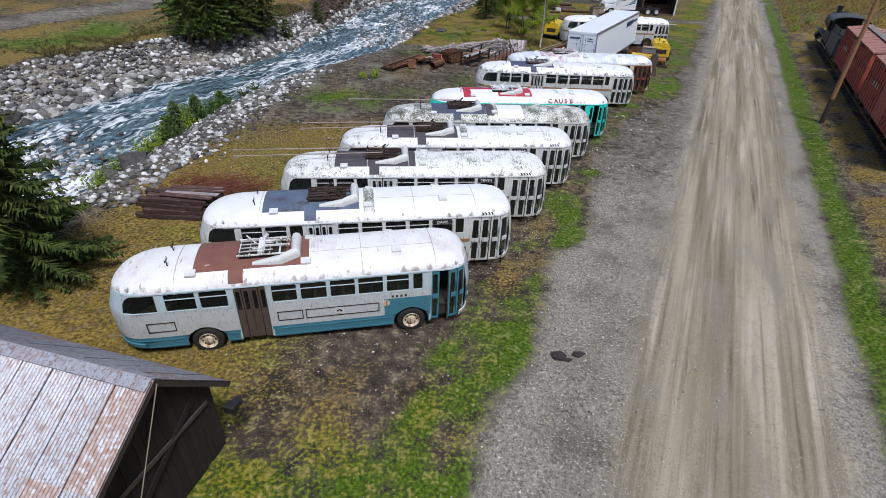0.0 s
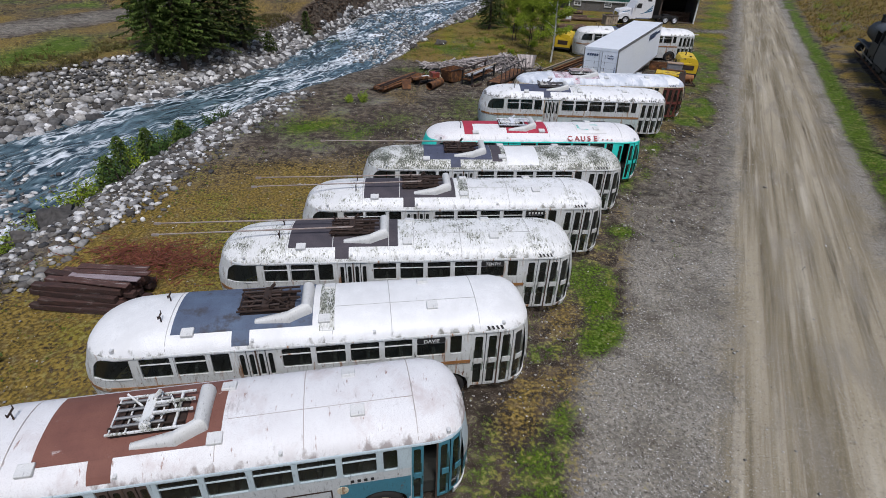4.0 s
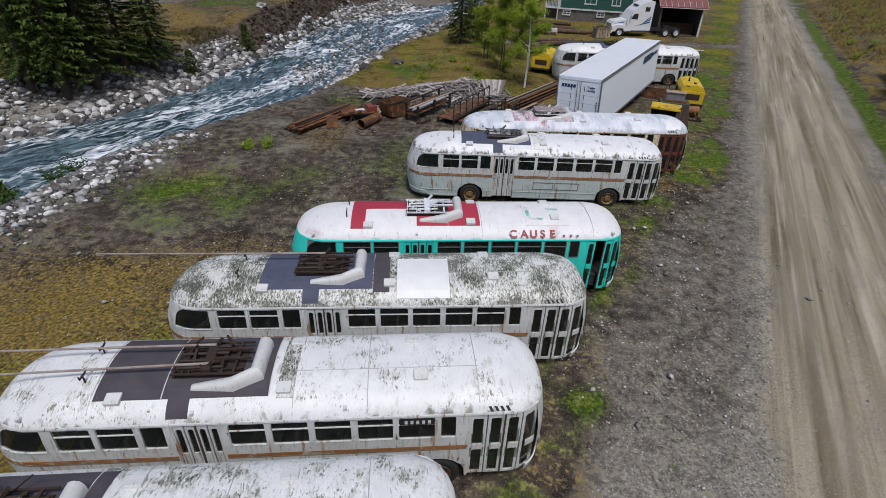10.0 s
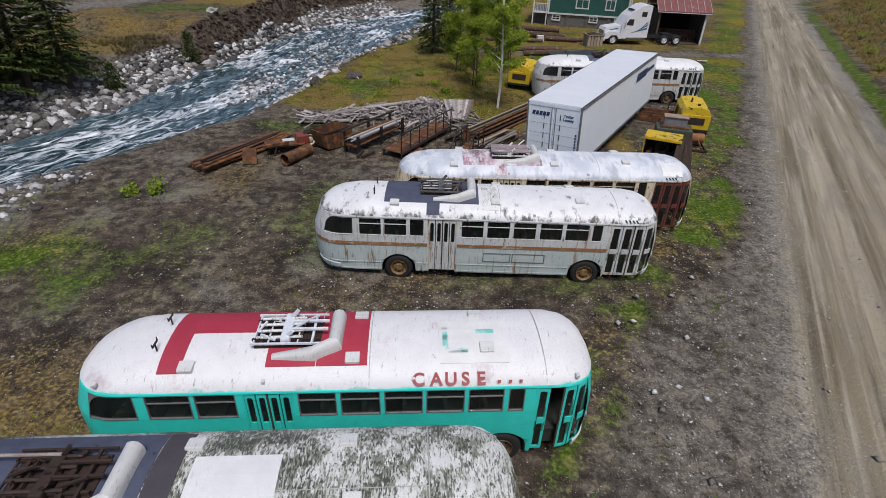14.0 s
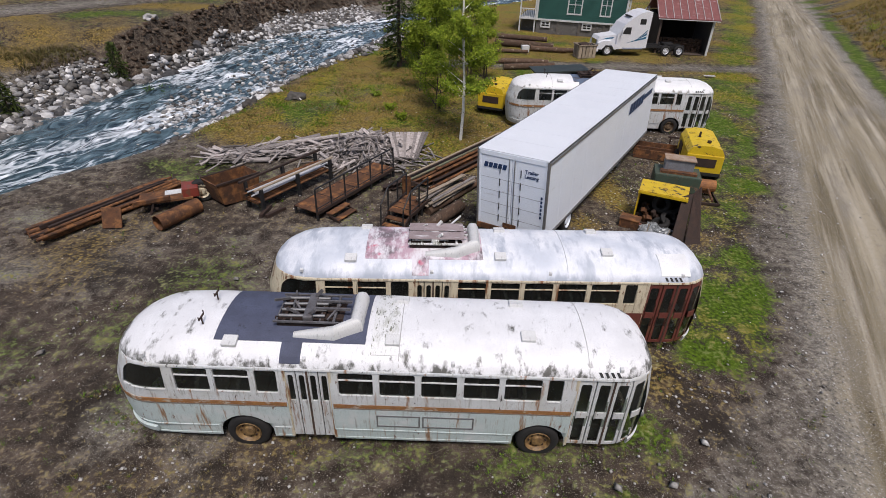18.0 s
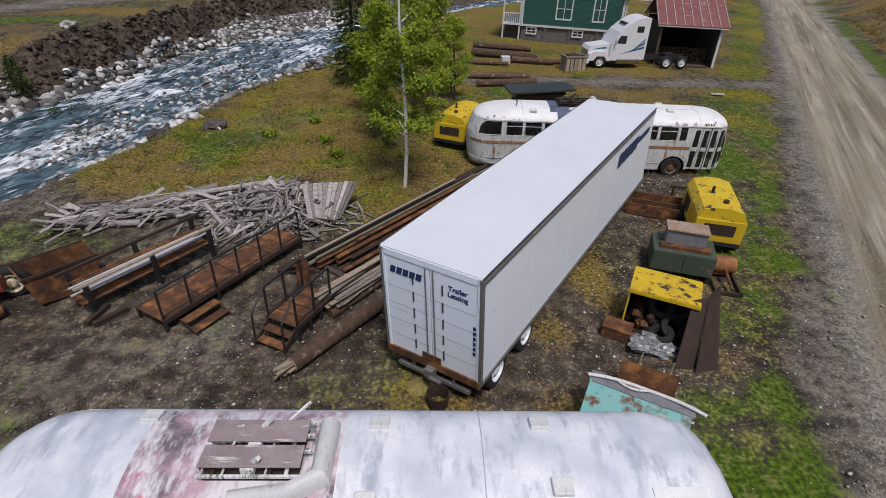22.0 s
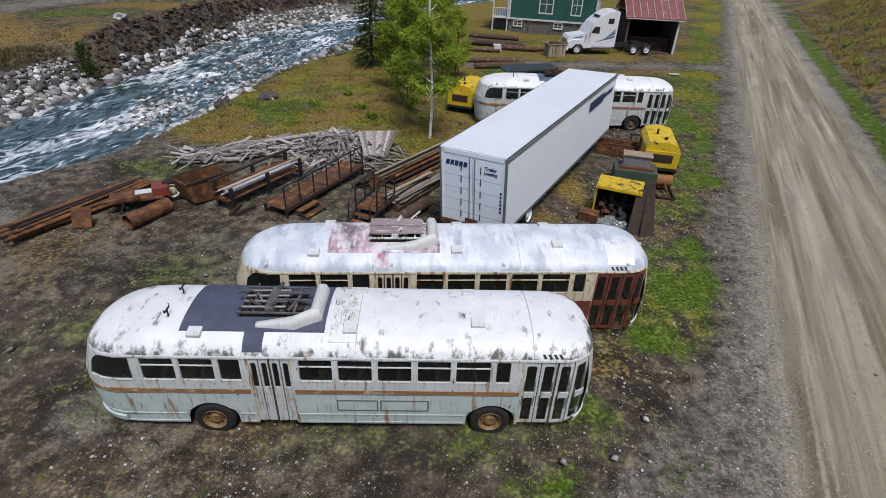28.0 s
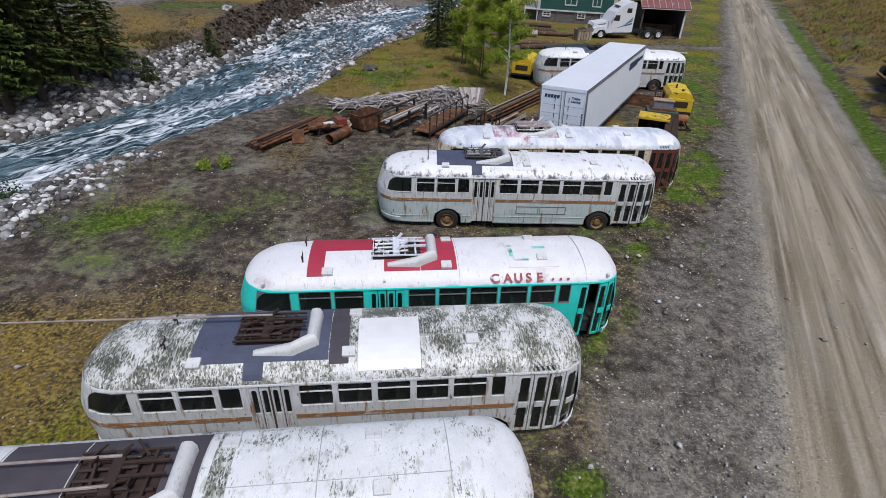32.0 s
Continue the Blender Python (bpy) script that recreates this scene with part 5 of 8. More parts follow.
# varied stone tones; the extra near-black ones stand for shaded gaps between stones
ROCK = island_mat("river_rock", [(0.045, 0.045, 0.047), (0.12, 0.118, 0.115), (0.4, 0.4, 0.4), (0.68, 0.675, 0.665), (0.06, 0.057, 0.054), (0.16, 0.15, 0.14), (0.05, 0.045, 0.04), (0.34, 0.33, 0.31)], scale=5.0)
PEBBLE = island_mat("pebble", [(0.13, 0.12, 0.105), (0.30, 0.29, 0.27), (0.55, 0.54, 0.52), (0.2, 0.185, 0.165), (0.62, 0.61, 0.6)], bump=0)
GRASS = island_mat("grass_blade", [(0.03, 0.075, 0.004), (0.10, 0.2, 0.008), (0.065, 0.145, 0.006), (0.17, 0.24, 0.02)], bump=0)
STRAW = island_mat("dry_grass_blade", [(0.12, 0.09, 0.025), (0.26, 0.20, 0.075), (0.18, 0.15, 0.05), (0.10, 0.10, 0.025)], bump=0)
NEEDLE = island_mat("spruce_needle", [(0.018, 0.036, 0.008), (0.055, 0.08, 0.016), (0.034, 0.055, 0.011), (0.10, 0.125, 0.026)], bump=0)
SOFTNEEDLE = island_mat("young_needle", [(0.035, 0.07, 0.014), (0.09, 0.14, 0.025), (0.06, 0.1, 0.02), (0.14, 0.18, 0.04)], bump=0)
LEAF = island_mat("spring_leaf", [(0.07, 0.12, 0.006), (0.2, 0.27, 0.016), (0.12, 0.18, 0.01), (0.29, 0.34, 0.035)], bump=0)
BARK = mat("spruce_bark", (0.07, 0.05, 0.038), (0.04, 0.03, 0.024), 8.0, 0.95, 0, 0.5)
BIRCHBARK = mat("birch_bark", (0.8, 0.78, 0.73), (0.66, 0.64, 0.58), 6.0, 0.85, 0, 0.2, [((0.04, 0.035, 0.03), 5.0, 0.63, 0.03, (1.5, 1.5, 5))])
GREYWOOD = mat("grey_weathered_wood", (0.44, 0.40, 0.385), (0.15, 0.13, 0.118), 5.0, 0.9, 0, 0.5, stretch=(1, 6, 6), vary=0.6)
DARKWOOD = mat("dark_old_wood", (0.085, 0.06, 0.045), (0.04, 0.03, 0.025), 4.0, 0.9, 0, 0.5, stretch=(1, 6, 6), vary=0.4)
LOGBARK = mat("log_bark", (0.13, 0.075, 0.045), (0.05, 0.032, 0.022), 6.0, 0.95, 0, 0.7, [((0.25, 0.2, 0.15), 4.0, 0.62, 0.05, one)], vary=0.2)
PALEWOOD = mat("pale_cut_wood", (0.36, 0.30, 0.22), (0.24, 0.19, 0.14), 6.0, 0.85, 0, 0.3, vary=0.2)


def scatter(name, base_v, base_f, places, material, label, category, squash=1.0):
    """Many small pieces in one mesh. places: (x, y, z, sx, sy, sz, turn)."""
    bv, bf = np.array(base_v, dtype=np.float64), np.array(base_f, dtype=np.int64)
    P = np.array(places)
    n, c, s = len(P), np.cos(P[:, 6]), np.sin(P[:, 6])
    X, Y, Z = (bv[None, :, i] * P[:, 3 + i, None] for i in range(3))
    co = np.stack([X * c[:, None] - Y * s[:, None] + P[:, 0, None], X * s[:, None] + Y * c[:, None] + P[:, 1, None], Z + P[:, 2, None]], axis=2).reshape(-1, 3)
    fa = (bf[None] + (np.arange(n) * len(bv))[:, None, None]).reshape(-1, bf.shape[1])
    me = bpy.data.meshes.new(name)
    me.vertices.add(len(co))
    me.vertices.foreach_set("co", co.ravel())
    w = fa.shape[1]
    me.loops.add(fa.size)
    me.loops.foreach_set("vertex_index", fa.ravel())
    me.polygons.add(len(fa))
    me.polygons.foreach_set("loop_start", np.arange(len(fa)) * w)
    me.polygons.foreach_set("loop_total", np.full(len(fa), w))
    me.update(calc_edges=True)
    me.materials.append(material)
    return tagged(new(name, me), label, category, "", "stuff")


def stone_shape(seed, sub=1):
    bm = bmesh.new()
    bmesh.ops.create_icosphere(bm, subdivisions=sub, radius=1.0)
    for v in bm.verts:
        d = v.co.copy()
        f = 1 + 0.6 * noise.noise(d * 1.3 + Vector((seed * 7.3, seed, 0))) + 0.3 * noise.noise(d * 3.0 + Vector((0, seed * 3.1, 0)))
        v.co = d * f
        v.co.z *= 0.72
    bm.verts.index_update()
    out = [tuple(v.co) for v in bm.verts], [tuple(w.index for w in f.verts) for f in bm.faces]
    bm.free()
    return out


def tree_conifer(x, y, h, r, seed, label, group="", bare=0.06, dens=1.0, green=None):
    """A spruce: limbs at uneven heights that sag and turn up, each hung with short sprays of needles."""
    g = random.Random(seed)
    root = thing("spruce_tree", label, "tree", pose(x, y, height(x, y) - 0.05), group)
    part("trunk", M().cyl((0, 0, 0), (0, 0, h), 0.018 * h + 0.03, 0.015, 10), BARK, root)
    needles, twigs = M(), M()
    limbs = int(h * 17 * dens ** 0.5) + 18
    bulge = [g.uniform(0.8, 1.2) for _ in range(8)]
    for b in range(limbs):
        t = bare + (0.985 - bare) * (b + g.random()) / limbs
        z, a = t * h, b * 2.4 + g.uniform(-0.5, 0.5)
        lobe = bulge[int((a % 6.283) / 0.7855) % 8]
        ln = (r * (1 - t) ** 0.75 * lobe + 0.1) * g.uniform(0.6, 1.12)
        droop = -0.3 + 0.6 * t + g.uniform(-0.12, 0.12)
        d = Vector((math.cos(a), math.sin(a), 0))
        side = Vector((-d.y, d.x, 0))
        tip = Vector((0, 0, z)) + d * ln + Vector((0, 0, droop * ln * 0.55))
        twigs.add([Vector((0, 0, z)) + side * 0.02, Vector((0, 0, z)) - side * 0.02, tip], [(0, 1, 2)])
        k = max(4, int(ln * 8 * dens))
        for j in range(k):
            u = (j + g.random()) / k
            u = 0.12 + 0.92 * u
            c = Vector((0, 0, z)) + d * (ln * u) + Vector((0, 0, droop * ln * 0.55 * u * u + 0.05 * math.sin(u * 6)))
            wd = (0.10 + 0.2 * ln * (1 - u) + 0.05) * g.uniform(0.6, 1.4)
            for sg in (-1, 1):
                e = c + side * sg * wd * g.uniform(0.5, 1.1) + d * wd * g.uniform(0.3, 1.0) + Vector((0, 0, g.uniform(-0.2, 0.06)))
                th = (0.035 + 0.04 * g.random()) * (1 + 0.02 * h)
                needles.add([c - d * th, c + d * th, e + d * th * 0.3, e - d * th * 0.3 + Vector((0, 0, -0.05))], [(0, 1, 2, 3)])
    part("crown", needles, green or NEEDLE, root)
    part("bough", twigs, BARK, root)
    return root


def leafy(m, g, c, rad, count, size):
    for _ in range(count):
        p = Vector((g.gauss(0, 0.5), g.gauss(0, 0.5), g.gauss(0, 0.5)))
        p = Vector((c[0] + p.x * rad[0], c[1] + p.y * rad[1], c[2] + p.z * rad[2]))
        u = Vector((g.uniform(-1, 1), g.uniform(-1, 1), g.uniform(-1, 1))).normalized() * size * g.uniform(0.6, 1.3)
        v = u.orthogonal().normalized() * size * 0.6 * g.uniform(0.7, 1.2)
        m.add([p - u, p + v, p + u, p - v], [(0, 1, 2, 3)])


def tree_leafy(name, x, y, h, spread, seed, label, trunks=1, leaf=0.07, count=2600, base=0.25, bark=None, lean=0.0, r0=0.1):
    g = random.Random(seed)
    bark = bark or BIRCHBARK
    root = thing(name, label, "tree" if h > 3 else "bush", pose(x, y, height(x, y) - 0.04))
    crown = M()
    for t in range(trunks):
        tr = M()
        ox, oy = (0.0, 0.0) if t == 0 else (g.uniform(0.1, 0.3), g.uniform(-0.1, 0.2))
        pts = [Vector((ox + lean * z * 0.1 + 0.10 * math.sin(z * 0.7 + t), oy + 0.08 * math.sin(z * 0.5 + 2 * t), z)) for z in np.linspace(0, h, 9)]
        for i in range(8):
            tr.cyl(pts[i], pts[i + 1], r0 * (1 - i / 9), r0 * (1 - (i + 1) / 9), 9, i in (0, 7))
        trunk = part("trunk", tr, bark, root)
        for b in range(int(h * 3.2)):
            zz = lerp(base * h, h * 0.97, g.random() ** 0.9)
            p = Vector((ox + lean * zz * 0.1, oy, zz))
            a = g.uniform(0, 6.283)
            ln = spread * (1.05 - zz / h * 0.75) * g.uniform(0.5, 1.1)
            e = p + Vector((math.cos(a) * ln, math.sin(a) * ln, ln * g.uniform(0.15, 0.7)))
            part("limb", M().cyl(p, e, 0.02 + 0.012 * (1 - zz / h), 0.006, 5), bark, trunk)
            for j in range(4):
                c = p.lerp(e, 0.35 + 0.22 * j)
                leafy(crown, g, c, (0.32, 0.32, 0.26), int(count / (h * 3.2 * 4 * trunks)), leaf)
    part("crown", crown, LEAF, root)
    return root


def bush(x, y, r, seed, material, label, count=260, leaf=0.07):
    g = random.Random(seed)
    root = thing("bush", label, "bush", pose(x, y, height(x, y) - 0.03), "wild bushes")
    cr = M()
    for _ in range(9):
        a, ln = g.uniform(0, 6.283), r * g.uniform(0.6, 1.3)
        e = Vector((math.cos(a) * ln * 0.7, math.sin(a) * ln * 0.7, ln * g.uniform(0.6, 1.3)))
        part("stalk", M().cyl((0, 0, 0), e, 0.02, 0.006, 5), BARK, root)
        for j in range(3):
            leafy(cr, g, e * (0.5 + 0.25 * j), (r * 0.4, r * 0.4, r * 0.3), count // 27, leaf)
    part("foliage", cr, material, root)
    return root


# ---- railway with boxcar and old locomotive, beside the road ----
TRACK_Q, BANK = 12.25, 0.55
yaw = -math.degrees(math.atan2(ROAD[0], ROAD[1]))


def on_track(s, q, z=0.0):
    x, y = W(s, q)
    return pose(x, y, z, 0, 0, yaw)


REDCAR = mat("oxide_red_car", (0.46, 0.10, 0.06), (0.30, 0.055, 0.04), 2.0, 0.75, 0, 0.15, [((0.42, 0.3, 0.26), 3.0, 0.62, 0.05, (1, 1.6, 0.4)), ((0.06, 0.02, 0.015), 4.0, 0.6, 0.06, (1, 1, 0.5))])
REDTOP = paint("faded_car_roof", (0.36, 0.17, 0.14), 0.55, rust=0.66, rough=0.8)
ENGINE = mat("engine_black", (0.014, 0.015, 0.015), (0.008, 0.008, 0.009), 4.0, 0.6, 0, 0.2, [((0.12, 0.12, 0.115), 5.0, 0.66, 0.05, one)])
ENGINEGREY = mat("engine_grey_side", (0.07, 0.075, 0.08), (0.04, 0.042, 0.045), 3.0, 0.6, 0, 0.2)


def track():
    x, y = W(20, TRACK_Q)
    root = thing("railway_track", "old rusty railway track on dark ballast", "railway", pose(x, y, BANK, 0, 0, yaw), kind="structure")
    tie = M().box(-1.25, 1.25, -0.11, 0.11, -0.1, 0.06).mesh("tie")
    for i in range(88):
        part("tie", tie, DARKWOOD, root, at=pose(rnd.uniform(-0.05, 0.05), i * 0.62, rnd.uniform(-0.01, 0.01), 0, 0, rnd.uniform(-2, 2)))
    for q in (-0.76, 0.76):
        part("rail", M().box(q - 0.065, q + 0.065, -2, 58, 0.06, 0.08).box(q - 0.012, q + 0.012, -2, 58, 0.08, 0.17).box(q - 0.035, q + 0.035, -2, 58, 0.17, 0.21), RUSTY, root)


def bogie(root, y, material):
    b = part("truck", M().box(-1.0, -0.86, y - 1.1, y + 1.1, 0.35, 0.62).box(0.86, 1.0, y - 1.1, y + 1.1, 0.35, 0.62).box(-0.9, 0.9, y - 0.25, y + 0.25, 0.45, 0.75), material, root)
    for dy in (-0.85, 0.85):
        for sg in (-1, 1):
            part("wheel", M().lathe([(-0.06, 0.02), (-0.06, 0.4), (0.06, 0.4), (0.07, 0.33), (0.02, 0.3), (0.02, 0.02)], (sg * 0.76, y + dy, 0.4), "x", 20), RUSTDARK, b)


def boxcar(s0, s1):
    root = thing("boxcar", "oxide-red wooden railway boxcar with ribbed sides", "boxcar", on_track(s0, TRACK_Q, BANK + 0.2))
    ln, h = s1 - s0, 1.42
    part("body", M().box(-h, h, 0, ln, 0.95, 3.75), REDCAR, root)
    n = int(ln / 0.62)
    rib = M().box(-0.035, 0.035, -0.04, 0.04, 0.98, 3.72).mesh("rib")
    for i in range(n + 1):
        for sg in (-1, 1):
            part("rib", rib, REDCAR, root, at=pose(sg * (h + 0.03), 0.05 + i * (ln - 0.1) / n, 0))
    part("roof", M().prism([(-h - 0.08, 3.74), (h + 0.08, 3.74), (h + 0.08, 3.8), (0, 4.05), (-h - 0.08, 3.8)], -0.05, ln + 0.05, "y"), REDTOP, root)
    for i in range(int(ln / 1.1)):
        part("roof_seam", M().beam((-h, 0.5 + i * 1.1, 3.83), (0, 0.5 + i * 1.1, 4.07), 0.05, 0.03).beam((h, 0.5 + i * 1.1, 3.83), (0, 0.5 + i * 1.1, 4.07), 0.05, 0.03), REDTOP, root)
    part("running_board", M().box(-0.3, 0.3, -0.1, ln + 0.1, 4.08, 4.12), GREYWOOD, root, "grey plank walkway along the roof")
    for sg in (-1, 1):
        d = part("sliding_door", M().box(sg * h - 0.05 + 0.03 * sg, sg * h + 0.05 + 0.03 * sg, ln / 2 - 1.1, ln / 2 + 1.1, 1.0, 3.6), REDCAR, root)
        part("door_track", M().box(sg * (h + 0.07) - 0.03, sg * (h + 0.07) + 0.03, ln / 2 - 2.4, ln / 2 + 1.2, 3.6, 3.7), RUSTDARK, d)
    lad = M()
    for i in range(7):
        lad.beam((-h - 0.09, ln - 0.55, 1.1 + i * 0.4), (-h - 0.09, ln - 0.1, 1.1 + i * 0.4), 0.03)
    part("ladder", lad, RUSTDARK, root)
    part("underframe", M().box(-1.2, 1.2, 0.1, ln - 0.1, 0.72, 0.95), RUSTDARK, root)
    for y in (1.6, ln - 1.6):
        bogie(root, y, RUSTDARK)
    mk = M()
    for i in range(6):
        mk.box(-h - 0.012, -h, ln * 0.72 + 0.3 * i, ln * 0.72 + 0.14 + 0.3 * i, 2.3, 2.6)
    part("lettering_mark", mk, WHITE, root)


def locomotive(s0):
    root = thing("steam_locomotive", "black steam locomotive with tender and arched cab roof", "locomotive", on_track(s0, TRACK_Q, BANK + 0.2))
    part("tender_tank", M().box(-1.35, 1.35, 0, 5.2, 0.95, 2.6, 0.06).box(-1.2, 1.2, 0.4, 4.9, 2.6, 2.75), ENGINE, root)
    # paler grey plate paints the highlight on the tender's black side
    part("tender_side", M().box(-1.42, -1.352, 0.3, 5.0, 1.0, 2.55), ENGINEGREY, root)
    part("tender_coal_board", M().box(-1.3, -1.22, 1.6, 5.1, 2.6, 3.1).box(1.22, 1.3, 1.6, 5.1, 2.6, 3.1), ENGINE, root)
    part("cab", M().box(-1.4, -1.32, 5.6, 8.2, 1.2, 2.2).box(1.32, 1.4, 5.6, 8.2, 1.2, 2.2).box(-1.4, 1.4, 8.1, 8.2, 1.2, 3.4).box(-1.4, -1.32, 5.6, 5.75, 2.2, 3.4).box(1.32, 1.4, 5.6, 5.75, 2.2, 3.4).box(-1.4, -1.32, 7.6, 8.2, 2.2, 3.4).box(-1.35, 1.35, 5.5, 8.2, 1.1, 1.2), ENGINE, root)
    arc = [[(1.6 * math.cos(a), y, 3.3 + 0.5 * math.sin(a)) for a in np.linspace(0, math.pi, 13)] for y in (5.1, 8.4)]
    part("cab_roof", M().grid(arc).grid([[(x, y, z - 0.04) for x, y, z in r] for r in arc]), ENGINEGREY, root, smooth=40)
    part("boiler", M().lathe([(8.2, 0.001), (8.2, 0.95), (12.0, 0.9), (14.6, 0.85), (14.7, 0.75), (14.72, 0.001)], (0, 0, 2.3), "y", 24), ENGINE, root, smooth=40)
    part("steam_dome", M().lathe([(0, 0.35), (0.5, 0.33), (0.62, 0.2), (0.66, 0.001)], (0, 10.3, 3.1), "z", 16), ENGINE, root, smooth=40)
    part("smokestack", M().lathe([(0, 0.25), (0.7, 0.25), (0.75, 0.32), (0.85, 0.32), (0.85, 0.22)], (0, 13.8, 3.0), "z", 16), ENGINE, root, smooth=40)
    part("running_board", M().box(-1.4, -0.8, 8.2, 14.5, 1.35, 1.42).box(0.8, 1.4, 8.2, 14.5, 1.35, 1.42), ENGINE, root)
    for i, y in enumerate((6.6, 8.3, 10.0, 11.7)):
        for sg in (-1, 1):
            part("drive_wheel", M().lathe([(-0.07, 0.05), (-0.07, 0.62), (0.07, 0.62), (0.07, 0.52), (0.03, 0.5), (0.03, 0.05)], (sg * 0.78, y, 0.63), "x", 22), ENGINE, root)
    part("cylinder", M().cyl((-1.15, 12.8, 0.8), (-1.15, 14.0, 0.8), 0.33, n=16).cyl((1.15, 12.8, 0.8), (1.15, 14.0, 0.8), 0.33, n=16), ENGINE, root)
    part("side_rod", M().beam((-1.0, 6.6, 0.5), (-1.0, 11.7, 0.5), 0.05, 0.1).beam((-1.02, 10.0, 0.52), (-1.12, 12.8, 0.8), 0.05, 0.08), STEEL, root)
    for y in (1.2, 4.1):
        bogie(root, y, ENGINE)
    part("frame", M().box(-0.6, 0.6, 5.4, 14.4, 0.8, 1.2), ENGINE, root)


track()
boxcar(47.6, 59.6)
boxcar(34.6, 46.6)
locomotive(61.2)
px, py = 27.1, 35.8
pole = thing("utility_pole", "old rusty-brown timber utility pole with a tarred foot", "pole", pose(px, py, 0.3, 0, 1.0, 0))
part("shaft", M().cyl((0, 0, 1.6), (0, 0, 9.0), 0.145, 0.11, 14), mat("pole_wood", (0.42, 0.22, 0.09), (0.10, 0.05, 0.03), 5.0, 0.85, 0, 0.4, stretch=(6, 6, 0.6)), pole)
part("tarred_foot", M().cyl((0, 0, -0.3), (0, 0, 1.6), 0.16, 0.147, 14), mat("tar", (0.05, 0.032, 0.022), (0.02, 0.016, 0.014), 4.0, 0.8, 0, 0.3), pole)

# ---- old barn by the first bus ----
TIN = mat("weathered_tin", (0.40, 0.42, 0.47), (0.28, 0.29, 0.33), 2.0, 0.45, 0.1, 0.1, [((0.2, 0.14, 0.13), 7.0, 0.56, 0.06, (2, 0.7, 1)), ((0.3, 0.17, 0.12), 1.1, 0.64, 0.06, one), ((0.09, 0.05, 0.05), 30.0, 0.585, 0.03, (1, 0.7, 1))])
TINRUST = mat("rusting_tin", (0.42, 0.38, 0.38), (0.24, 0.13, 0.09), 9.0, 0.6, 0.3, 0.15, [((0.45, 0.46, 0.5), 7.0, 0.57, 0.05, one)])
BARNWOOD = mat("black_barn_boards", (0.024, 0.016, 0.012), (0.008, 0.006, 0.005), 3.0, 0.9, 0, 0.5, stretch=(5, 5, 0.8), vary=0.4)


def barn():
    # local x runs back along the ridge, y towards the far eave
    root = thing("barn", "low old timber barn with a rusting corrugated tin roof", "barn", pose(-5.65, 7.2, 0, 0, 0, 165))
    # in this frame +y points to the near side
    ridge, L = 4.05, 9.0
    far, near = -1.85, 3.4
    zf, zn = 2.1, 2.0
    for k, (y0, z0, y1, z1) in enumerate(((0.0, ridge, far, zf), (0.0, ridge, near, zn))):
        for i in range(12):
            x0 = -0.35 + i * 0.74
            for j in range(2):
                ya, za, yb, zb = lerp(y0, y1, j * 0.5), lerp(z0, z1, j * 0.5), lerp(y0, y1, j * 0.5 + 0.54), lerp(z0, z1, j * 0.5 + 0.54)
                lift = 0.012 * (1 - j) + 0.006 * (i % 2) + rnd.uniform(0, 0.008)
                rows = []
                ncr = 20
                for (yy, zz) in ((ya, za), (lerp(ya, yb, 0.5), lerp(za, zb, 0.5)), (yb, zb)):
                    rows.append([(x0 + 0.79 * c / ncr, yy, zz + lift + 0.014 * math.cos(c * math.pi)) for c in range(ncr + 1)])
                m = M().grid(rows).grid([[(x, y, z - 0.008) for x, y, z in r] for r in rows])
                part("roof_sheet", m, TINRUST if rnd.random() < 0.2 or (i == 0 and j == 0) else TIN, root, smooth=60)
    part("ridge_cap", M().prism([(-0.22, ridge - 0.14), (0, ridge + 0.05), (0.25, ridge - 0.06), (0.25, ridge - 0.075), (0, ridge + 0.03), (-0.22, ridge - 0.16)], -0.3, L, "x"), TIN, root)
    # gable of upright boards
    y = far + 0.3
    while y < near - 0.25:
        zt = lerp(ridge, zf, y / far) if y < 0 else lerp(ridge, zn, y / near)
        w = rnd.uniform(0.17, 0.24)
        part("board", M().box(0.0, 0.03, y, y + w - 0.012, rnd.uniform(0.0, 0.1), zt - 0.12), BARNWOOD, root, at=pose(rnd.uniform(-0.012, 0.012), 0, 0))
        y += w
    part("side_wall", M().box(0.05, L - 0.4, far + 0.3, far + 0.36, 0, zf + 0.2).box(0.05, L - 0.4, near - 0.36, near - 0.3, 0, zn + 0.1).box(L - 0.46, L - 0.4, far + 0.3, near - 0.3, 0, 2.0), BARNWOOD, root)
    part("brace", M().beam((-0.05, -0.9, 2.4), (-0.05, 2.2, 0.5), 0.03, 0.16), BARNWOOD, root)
    part("door_rail", M().beam((-0.05, -1.3, 1.9), (-0.05, 2.4, 2.1), 0.04, 0.1), DARKWOOD, root)
    part("bargeboard", M().beam((-0.32, 0, ridge - 0.07), (-0.32, far, zf - 0.07), 0.04, 0.14).beam((-0.32, 0, ridge - 0.07), (-0.32, near, zn - 0.07), 0.04, 0.14), DARKWOOD, root)
    part("rope", M().cyl((-0.4, 0.02, ridge - 0.05), (-0.5, 2.3, 0.4), 0.012, n=6), PALEWOOD, root, "pale rope hanging down the gable")
    lamp = part("yard_lamp", M().box(-0.5, -0.2, far + 0.05, far + 0.3, 1.25, 1.5, 0.03).cyl((-0.35, far + 0.1, 1.4), (-0.35, far - 0.1, 1.32), 0.1, 0.14), ENGINE, root)


barn()

